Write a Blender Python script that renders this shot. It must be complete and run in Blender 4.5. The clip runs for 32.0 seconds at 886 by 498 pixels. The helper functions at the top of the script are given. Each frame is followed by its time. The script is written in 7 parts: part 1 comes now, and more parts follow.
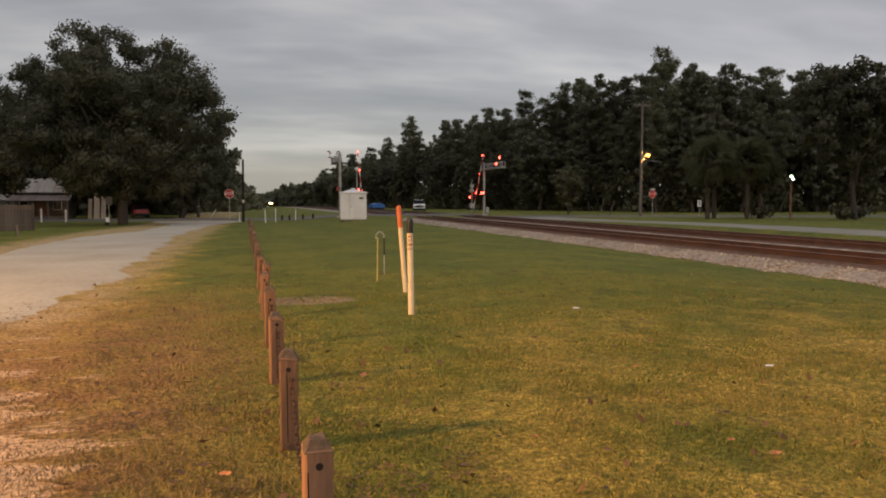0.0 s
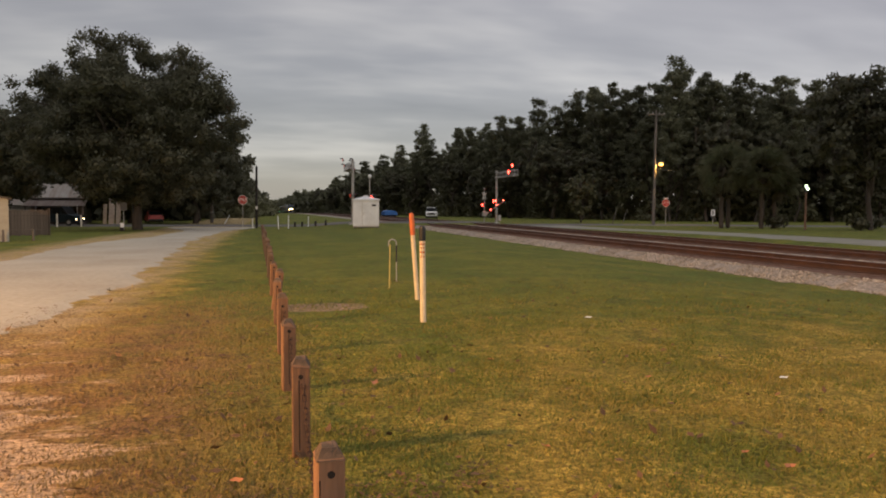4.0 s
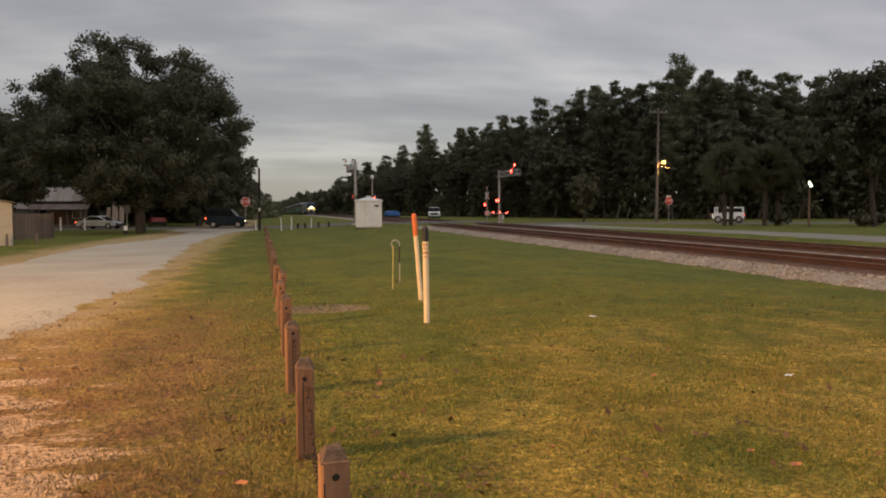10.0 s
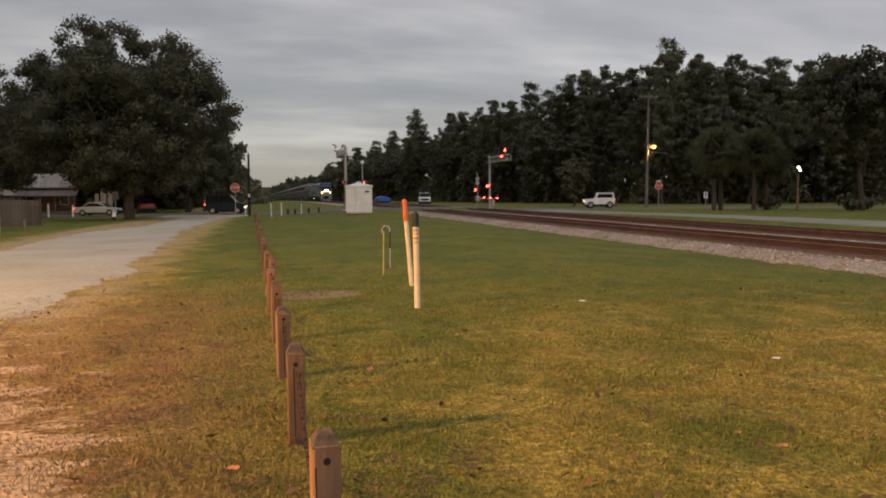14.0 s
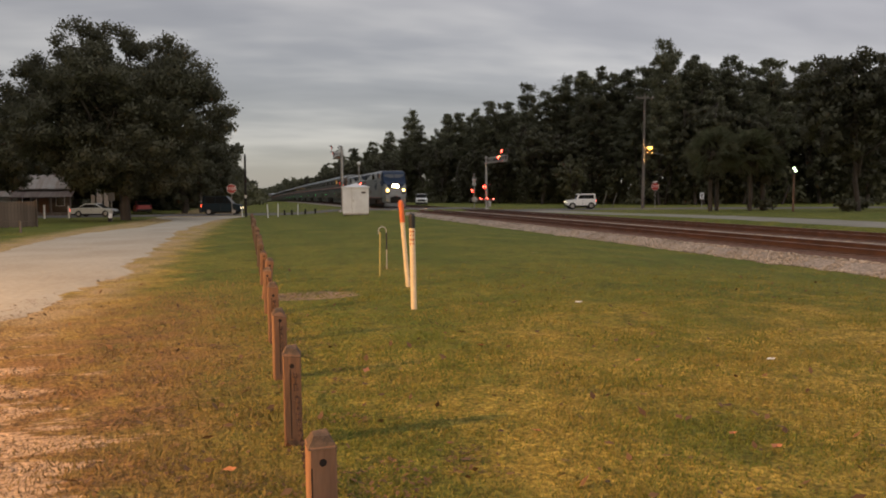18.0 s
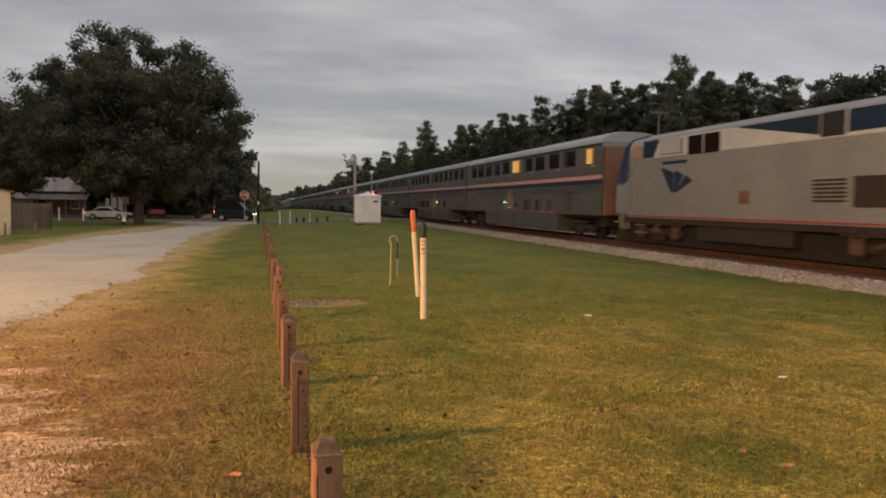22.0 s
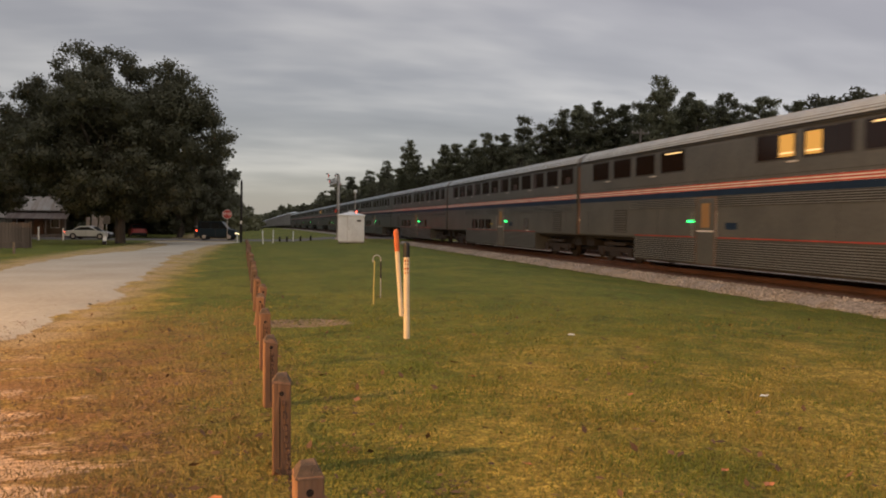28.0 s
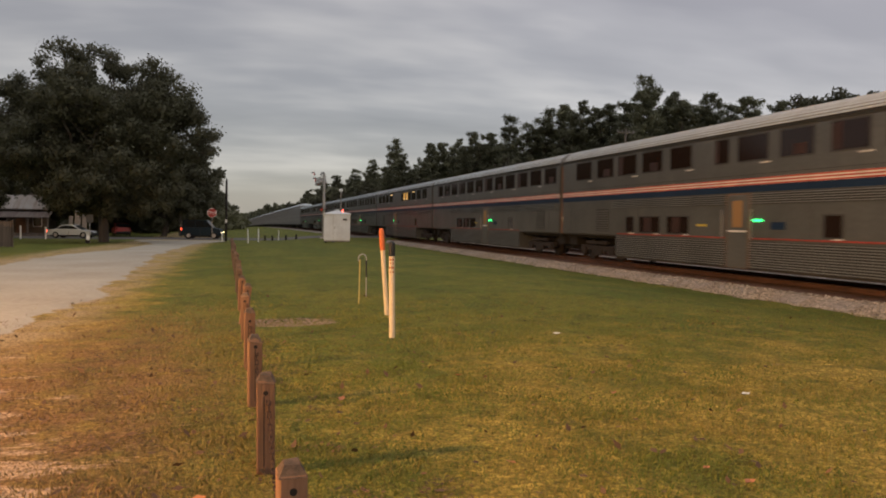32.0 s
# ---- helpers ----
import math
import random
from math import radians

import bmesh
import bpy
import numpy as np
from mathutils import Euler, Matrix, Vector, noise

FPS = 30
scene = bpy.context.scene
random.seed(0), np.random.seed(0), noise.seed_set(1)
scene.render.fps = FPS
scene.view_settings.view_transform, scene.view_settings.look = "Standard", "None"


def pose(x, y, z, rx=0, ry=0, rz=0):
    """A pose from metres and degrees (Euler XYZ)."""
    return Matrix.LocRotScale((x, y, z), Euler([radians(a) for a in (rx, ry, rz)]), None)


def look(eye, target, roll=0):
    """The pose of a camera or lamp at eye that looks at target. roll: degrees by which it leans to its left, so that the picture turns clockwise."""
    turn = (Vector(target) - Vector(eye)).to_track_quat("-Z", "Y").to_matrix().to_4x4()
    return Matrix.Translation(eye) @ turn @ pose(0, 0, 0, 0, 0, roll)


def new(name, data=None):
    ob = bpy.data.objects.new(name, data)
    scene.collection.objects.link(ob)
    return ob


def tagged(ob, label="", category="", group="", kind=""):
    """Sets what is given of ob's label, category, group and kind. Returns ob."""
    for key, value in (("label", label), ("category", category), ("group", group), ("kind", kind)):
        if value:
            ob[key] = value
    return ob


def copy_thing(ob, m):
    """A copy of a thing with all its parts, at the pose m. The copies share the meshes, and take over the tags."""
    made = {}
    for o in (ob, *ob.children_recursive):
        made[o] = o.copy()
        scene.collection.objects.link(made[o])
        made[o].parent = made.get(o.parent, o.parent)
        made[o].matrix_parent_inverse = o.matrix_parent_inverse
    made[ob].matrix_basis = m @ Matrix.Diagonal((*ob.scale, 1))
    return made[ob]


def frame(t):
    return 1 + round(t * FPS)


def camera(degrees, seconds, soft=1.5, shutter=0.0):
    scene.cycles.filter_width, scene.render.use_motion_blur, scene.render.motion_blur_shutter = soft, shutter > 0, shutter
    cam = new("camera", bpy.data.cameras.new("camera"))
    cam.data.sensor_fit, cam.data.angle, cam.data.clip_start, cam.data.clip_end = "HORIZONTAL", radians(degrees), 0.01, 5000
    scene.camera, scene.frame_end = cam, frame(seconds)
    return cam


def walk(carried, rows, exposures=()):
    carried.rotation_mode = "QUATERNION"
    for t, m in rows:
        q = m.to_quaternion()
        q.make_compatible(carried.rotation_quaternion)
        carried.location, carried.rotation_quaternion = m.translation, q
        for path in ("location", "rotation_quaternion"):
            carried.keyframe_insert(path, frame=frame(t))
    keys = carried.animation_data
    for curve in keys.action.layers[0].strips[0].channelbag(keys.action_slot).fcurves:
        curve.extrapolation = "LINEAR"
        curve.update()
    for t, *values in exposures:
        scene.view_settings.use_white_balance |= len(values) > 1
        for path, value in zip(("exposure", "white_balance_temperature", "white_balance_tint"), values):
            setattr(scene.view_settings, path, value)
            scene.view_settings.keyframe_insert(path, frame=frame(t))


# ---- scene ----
# x to the east across the tracks, y north along them, z up; the eye stands over the origin on a lawn.
cam = camera(60.8, 32.0, soft=1.9, shutter=0.28)
walk(cam, [
    (0.0, pose(-0.007, 0.013, 1.588, 86.262, 0.246, -14.016)),
    (0.5, pose(-0.007, 0.015, 1.589, 86.261, 0.457, -13.895)),
    (1.0, pose(-0.008, 0.012, 1.588, 86.135, 0.692, -13.778)),
    (1.5, pose(-0.007, 0.008, 1.591, 86.328, 0.888, -13.718)),
    (2.0, pose(-0.007, 0.010, 1.594, 86.658, 0.826, -13.423)),
    (2.5, pose(-0.012, 0.016, 1.593, 86.839, 0.380, -13.084)),
    (3.0, pose(-0.013, 0.002, 1.594, 86.450, 0.147, -12.942)),
    (3.5, pose(-0.013, 0.011, 1.594, 86.639, -0.179, -13.192)),
    (5.5, pose(-0.013, 0.012, 1.594, 87.094, 0.211, -12.600)),
    (6.0, pose(-0.013, 0.021, 1.593, 86.846, 0.083, -12.697)),
    (6.5, pose(-0.010, 0.025, 1.595, 86.897, 0.194, -12.759)),
    (7.0, pose(-0.009, 0.015, 1.596, 87.075, 0.348, -12.750)),
    (7.5, pose(-0.012, 0.017, 1.595, 87.004, 0.439, -12.713)),
    (8.0, pose(-0.010, 0.025, 1.596, 86.962, 0.416, -12.686)),
    (8.5, pose(-0.012, 0.032, 1.593, 86.839, 0.399, -12.802)),
    (9.0, pose(-0.013, 0.019, 1.596, 86.710, 0.246, -12.816)),
    (9.5, pose(-0.011, 0.021, 1.595, 86.761, 0.304, -12.868)),
    (10.0, pose(-0.010, 0.020, 1.598, 86.835, 0.402, -12.876)),
    (10.5, pose(-0.011, 0.030, 1.593, 86.742, 0.385, -12.867)),
    (11.0, pose(-0.010, 0.017, 1.598, 86.419, 0.313, -12.993)),
    (11.5, pose(-0.009, 0.020, 1.597, 86.240, 0.195, -13.063)),
    (12.0, pose(-0.012, 0.022, 1.596, 85.994, 0.286, -13.189)),
    (12.5, pose(-0.011, 0.005, 1.601, 86.234, 0.752, -13.096)),
    (13.0, pose(-0.008, 0.016, 1.599, 86.342, 0.904, -13.283)),
    (13.5, pose(-0.009, 0.014, 1.598, 86.123, 0.790, -13.462)),
    (14.0, pose(-0.008, 0.012, 1.597, 85.728, 0.566, -13.595)),
    (14.5, pose(-0.007, 0.018, 1.595, 85.455, 0.584, -13.534)),
    (16.5, pose(-0.004, 0.010, 1.601, 85.489, 0.646, -13.860)),
    (17.0, pose(-0.004, 0.007, 1.600, 85.408, 0.712, -13.754)),
    (17.5, pose(-0.001, 0.011, 1.600, 85.748, 0.915, -13.712)),
    (18.0, pose(-0.006, -0.007, 1.603, 85.791, 0.598, -13.846)),
    (18.5, pose(-0.000, 0.017, 1.597, 86.062, -0.136, -14.170)),
    (19.0, pose(-0.001, 0.012, 1.596, 85.698, -0.186, -13.569)),
    (19.5, pose(-0.002, 0.010, 1.596, 85.792, -0.301, -13.543)),
    (20.0, pose(-0.009, 0.014, 1.592, 86.368, -0.735, -13.297)),
    (20.5, pose(-0.007, 0.018, 1.591, 86.437, -0.733, -13.173)),
    (21.0, pose(-0.007, 0.013, 1.594, 86.233, -0.800, -13.215)),
    (21.5, pose(-0.007, 0.005, 1.596, 86.250, -0.756, -13.153)),
    (22.0, pose(-0.005, 0.002, 1.596, 86.599, -0.611, -12.943)),
    (22.5, pose(-0.005, -0.006, 1.599, 86.957, -0.508, -12.865)),
    (23.0, pose(-0.006, 0.002, 1.598, 87.298, -0.553, -12.940)),
    (23.5, pose(-0.006, 0.009, 1.596, 87.382, -0.672, -13.032)),
    (24.0, pose(-0.004, -0.010, 1.605, 87.402, -0.660, -13.311)),
    (24.5, pose(-0.004, -0.006, 1.601, 87.642, -0.566, -13.408)),
    (25.0, pose(-0.003, -0.006, 1.603, 87.836, -0.484, -13.384)),
    (25.5, pose(-0.003, -0.002, 1.601, 87.903, -0.526, -13.458)),
    (27.5, pose(-0.004, -0.015, 1.603, 87.997, -0.708, -14.216)),
    (28.0, pose(0.000, -0.005, 1.602, 88.056, -0.601, -14.178)),
    (28.5, pose(0.001, -0.000, 1.601, 87.972, -0.515, -14.216)),
    (29.0, pose(0.004, -0.005, 1.598, 87.912, -0.540, -14.459)),
    (29.5, pose(0.004, -0.014, 1.604, 87.949, -0.514, -14.699)),
    (30.0, pose(0.005, -0.011, 1.602, 88.172, -0.571, -14.708)),
    (30.5, pose(0.003, -0.013, 1.601, 88.222, -0.642, -14.747)),
    (31.0, pose(0.005, -0.014, 1.604, 88.179, -0.739, -14.916)),
    (31.5, pose(0.008, -0.018, 1.605, 88.044, -0.760, -15.113)),
    (32.0, pose(0.008, -0.022, 1.606, 87.977, -0.629, -15.228)),
])

# ---------------------------------------------------------------- light
SUN_EL, SUN_ROT = radians(14), radians(200)
world = bpy.data.worlds.new("world")
scene.world = world
world.use_nodes = True


def overcast_sky():
    nt = world.node_tree
    nt.nodes.clear()
    n, l = nt.nodes.new, nt.links.new
    sky = n("ShaderNodeTexSky")
    sky.sky_type, sky.sun_disc = "NISHITA", False
    sky.sun_elevation, sky.sun_rotation = SUN_EL, SUN_ROT
    co = n("ShaderNodeTexCoord")
    sep = n("ShaderNodeSeparateXYZ")
    l(co.outputs["Generated"], sep.inputs[0])
    # cloud layer: the way through a flat layer overhead
    up = n("ShaderNodeMath"); up.operation = "MAXIMUM"; up.inputs[1].default_value = 0.03
    l(sep.outputs[2], up.inputs[0])
    add = n("ShaderNodeMath"); add.operation = "ADD"; add.inputs[1].default_value = 0.20
    l(up.outputs[0], add.inputs[0])
    dx = n("ShaderNodeMath"); dx.operation = "DIVIDE"
    dy = n("ShaderNodeMath"); dy.operation = "DIVIDE"
    l(sep.outputs[0], dx.inputs[0]); l(add.outputs[0], dx.inputs[1])
    l(sep.outputs[1], dy.inputs[0]); l(add.outputs[0], dy.inputs[1])
    flat = n("ShaderNodeCombineXYZ")
    l(dx.outputs[0], flat.inputs[0]); l(dy.outputs[0], flat.inputs[1])
    def cloud(scale, sx, sy, rot, detail, off):
        mp = n("ShaderNodeMapping")
        mp.inputs["Scale"].default_value = (sx, sy, 1)
        mp.inputs["Rotation"].default_value = (0, 0, rot)
        mp.inputs["Location"].default_value = (off, off * 0.7, 0)
        l(flat.outputs[0], mp.inputs[0])
        t = n("ShaderNodeTexNoise")
        t.inputs["Scale"].default_value, t.inputs["Detail"].default_value = scale, detail
        t.inputs["Roughness"].default_value = 0.55
        l(mp.outputs[0], t.inputs["Vector"])
        return t.outputs["Fac"]
    a, b = cloud(0.75, 0.75, 1.5, 0.35, 4, 3.1), cloud(2.2, 0.6, 1.4, 0.2, 4, 7.7)
    mixf = n("ShaderNodeMath"); mixf.operation = "MULTIPLY_ADD"
    mixf.inputs[1].default_value = 0.26
    l(b, mixf.inputs[0]); l(a, mixf.inputs[2])
    ramp = n("ShaderNodeValToRGB")
    e = ramp.color_ramp.elements
    e[0].position, e[0].color = 0.45, (0.266, 0.244, 0.258, 1)
    e[1].position, e[1].color = 0.82, (0.605, 0.562, 0.54, 1)
    m = e.new(0.625); m.color = (0.362, 0.336, 0.344, 1)
    l(mixf.outputs[0], ramp.inputs[0])
    # an overcast sky is brighter overhead, and a little warm low down
    lum = n("ShaderNodeMapRange")
    lum.inputs["From Min"].default_value, lum.inputs["From Max"].default_value = 0.22, 0.95
    lum.inputs["To Min"].default_value, lum.inputs["To Max"].default_value = SKY_LOW, SKY_TOP
    l(sep.outputs[2], lum.inputs[0])
    warm = n("ShaderNodeMapRange")
    warm.inputs["From Min"].default_value, warm.inputs["From Max"].default_value = 0.0, 0.075
    warm.inputs["To Min"].default_value, warm.inputs["To Max"].default_value = 0.8, 0.0
    l(sep.outputs[2], warm.inputs[0])
    tint = n("ShaderNodeMix"); tint.data_type = "RGBA"
    tint.inputs["B"].default_value = (0.40, 0.375, 0.335, 1)
    l(warm.outputs[0], tint.inputs["Factor"]); l(ramp.outputs[0], tint.inputs["A"])
    bg = n("ShaderNodeBackground")
    # the east is the lighter side of the sky
    side = n("ShaderNodeMapRange")
    side.interpolation_type = "SMOOTHSTEP"
    side.inputs["From Min"].default_value, side.inputs["From Max"].default_value = 0.05, 1.0
    side.inputs["To Min"].default_value, side.inputs["To Max"].default_value = 0.93, 1.65
    l(sep.outputs[0], side.inputs[0])
    power = n("ShaderNodeMath"); power.operation = "MULTIPLY"
    l(lum.outputs[0], power.inputs[0]); l(side.outputs[0], power.inputs[1])
    l(tint.outputs["Result"], bg.inputs[0]); l(power.outputs[0], bg.inputs[1])
    clear = n("ShaderNodeBackground"); clear.inputs[1].default_value = 0.02
    l(sky.outputs[0], clear.inputs[0])
    both = n("ShaderNodeAddShader")
    l(bg.outputs[0], both.inputs[0]); l(clear.outputs[0], both.inputs[1])
    out = n("ShaderNodeOutputWorld")
    l(both.outputs[0], out.inputs[0])


SKY_LOW, SKY_TOP = 0.86, 1.75
overcast_sky()
sun = new("sun", bpy.data.lights.new("sun", "SUN"))
sun.data.energy, sun.data.angle, sun.data.color = 0.35, radians(25), (1.0, 0.93, 0.85)
sun.matrix_world = look((0, 0, 60), (-9, 25, 53))
# a sodium lamp on a pole west of the lawn
LAMP_AT, LAMP_POWER = (-16.7, 2.6, 7.9), 27000.0
scene.view_settings.exposure = 0.0

# ---------------------------------------------------------------- materials


def nodes_of(name):
    m = bpy.data.materials.new(name)
    m.use_nodes = True
    nt = m.node_tree
    return m, nt, nt.nodes["Principled BSDF"]


def mat(name, c1, c2=None, rough=0.8, metal=0.0, scale=2.0, fine=30.0, bump=0.15, dist=0.01, vary=0.0, stretch=(1, 1, 1), island=0.0, spec=0.5, mid=0.5, thin=0.0):
    """A surface of two tones in large patches, with fine grain in tone and relief."""
    m, nt, p = nodes_of(name)
    n, l = nt.nodes.new, nt.links.new
    c2 = c2 or tuple(v * 0.75 for v in c1)
    co = n("ShaderNodeTexCoord")
    mp = n("ShaderNodeMapping"); mp.inputs["Scale"].default_value = stretch
    l(co.outputs["Object"], mp.inputs[0])
    big = n("ShaderNodeTexNoise"); big.inputs["Scale"].default_value = scale; big.inputs["Detail"].default_value = 4
    small = n("ShaderNodeTexNoise"); small.inputs["Scale"].default_value = fine; small.inputs["Detail"].default_value = 3
    l(mp.outputs[0], big.inputs["Vector"]); l(mp.outputs[0], small.inputs["Vector"])
    ramp = n("ShaderNodeMapRange")
    ramp.inputs["From Min"].default_value, ramp.inputs["From Max"].default_value = mid - 0.16, mid + 0.16
    l(big.outputs["Fac"], ramp.inputs[0])
    mix = n("ShaderNodeMix"); mix.data_type = "RGBA"
    mix.inputs["A"].default_value, mix.inputs["B"].default_value = (*c1, 1), (*c2, 1)
    l(ramp.outputs[0], mix.inputs["Factor"])
    grain = n("ShaderNodeMapRange")
    grain.inputs["To Min"].default_value, grain.inputs["To Max"].default_value = 0.72, 1.28
    l(small.outputs["Fac"], grain.inputs[0])
    hsv = n("ShaderNodeHueSaturation")
    l(mix.outputs["Result"], hsv.inputs["Color"])
    value = grain.outputs[0]
    for amount, src in ((vary, "ShaderNodeObjectInfo"), (island, "ShaderNodeNewGeometry")):
        if amount:
            oi = n(src)
            r = n("ShaderNodeMapRange")
            r.inputs["To Min"].default_value, r.inputs["To Max"].default_value = 1 - amount, 1 + amount
            l(oi.outputs["Random" if src.endswith("Info") else "Random Per Island"], r.inputs[0])
            mul = n("ShaderNodeMath"); mul.operation = "MULTIPLY"
            l(value, mul.inputs[0]); l(r.outputs[0], mul.inputs[1])
            value = mul.outputs[0]
    l(value, hsv.inputs["Value"])
    l(hsv.outputs[0], p.inputs["Base Color"])
    p.inputs["Roughness"].default_value, p.inputs["Metallic"].default_value = rough, metal
    p.inputs["Specular IOR Level"].default_value = spec
    if bump:
        b = n("ShaderNodeBump"); b.inputs["Strength"].default_value, b.inputs["Distance"].default_value = bump, dist
        l(small.outputs["Fac"], b.inputs["Height"]); l(b.outputs[0], p.inputs["Normal"])
    if thin:
        # leaves: part of the light passes through
        tr, both = n("ShaderNodeBsdfTranslucent"), n("ShaderNodeMixShader")
        both.inputs[0].default_value = thin
        l(hsv.outputs[0], tr.inputs["Color"])
        l(p.outputs[0], both.inputs[1]); l(tr.outputs[0], both.inputs[2])
        l(both.outputs[0], nt.nodes["Material Output"].inputs["Surface"])
    return m


def glow(name, color, strength):
    m, nt, p = nodes_of(name)
    p.inputs["Base Color"].default_value = (*[min(1, c) * 0.3 for c in color], 1)
    p.inputs["Emission Color"].default_value = (*color, 1)
    p.inputs["Emission Strength"].default_value = strength
    return m


def glassy(name, color, rough=0.08):
    m, nt, p = nodes_of(name)
    p.inputs["Base Color"].default_value = (*color, 1)
    p.inputs["Roughness"].default_value = rough
    p.inputs["Specular IOR Level"].default_value = 0.3 if rough < 0.2 else 0.12
    return m


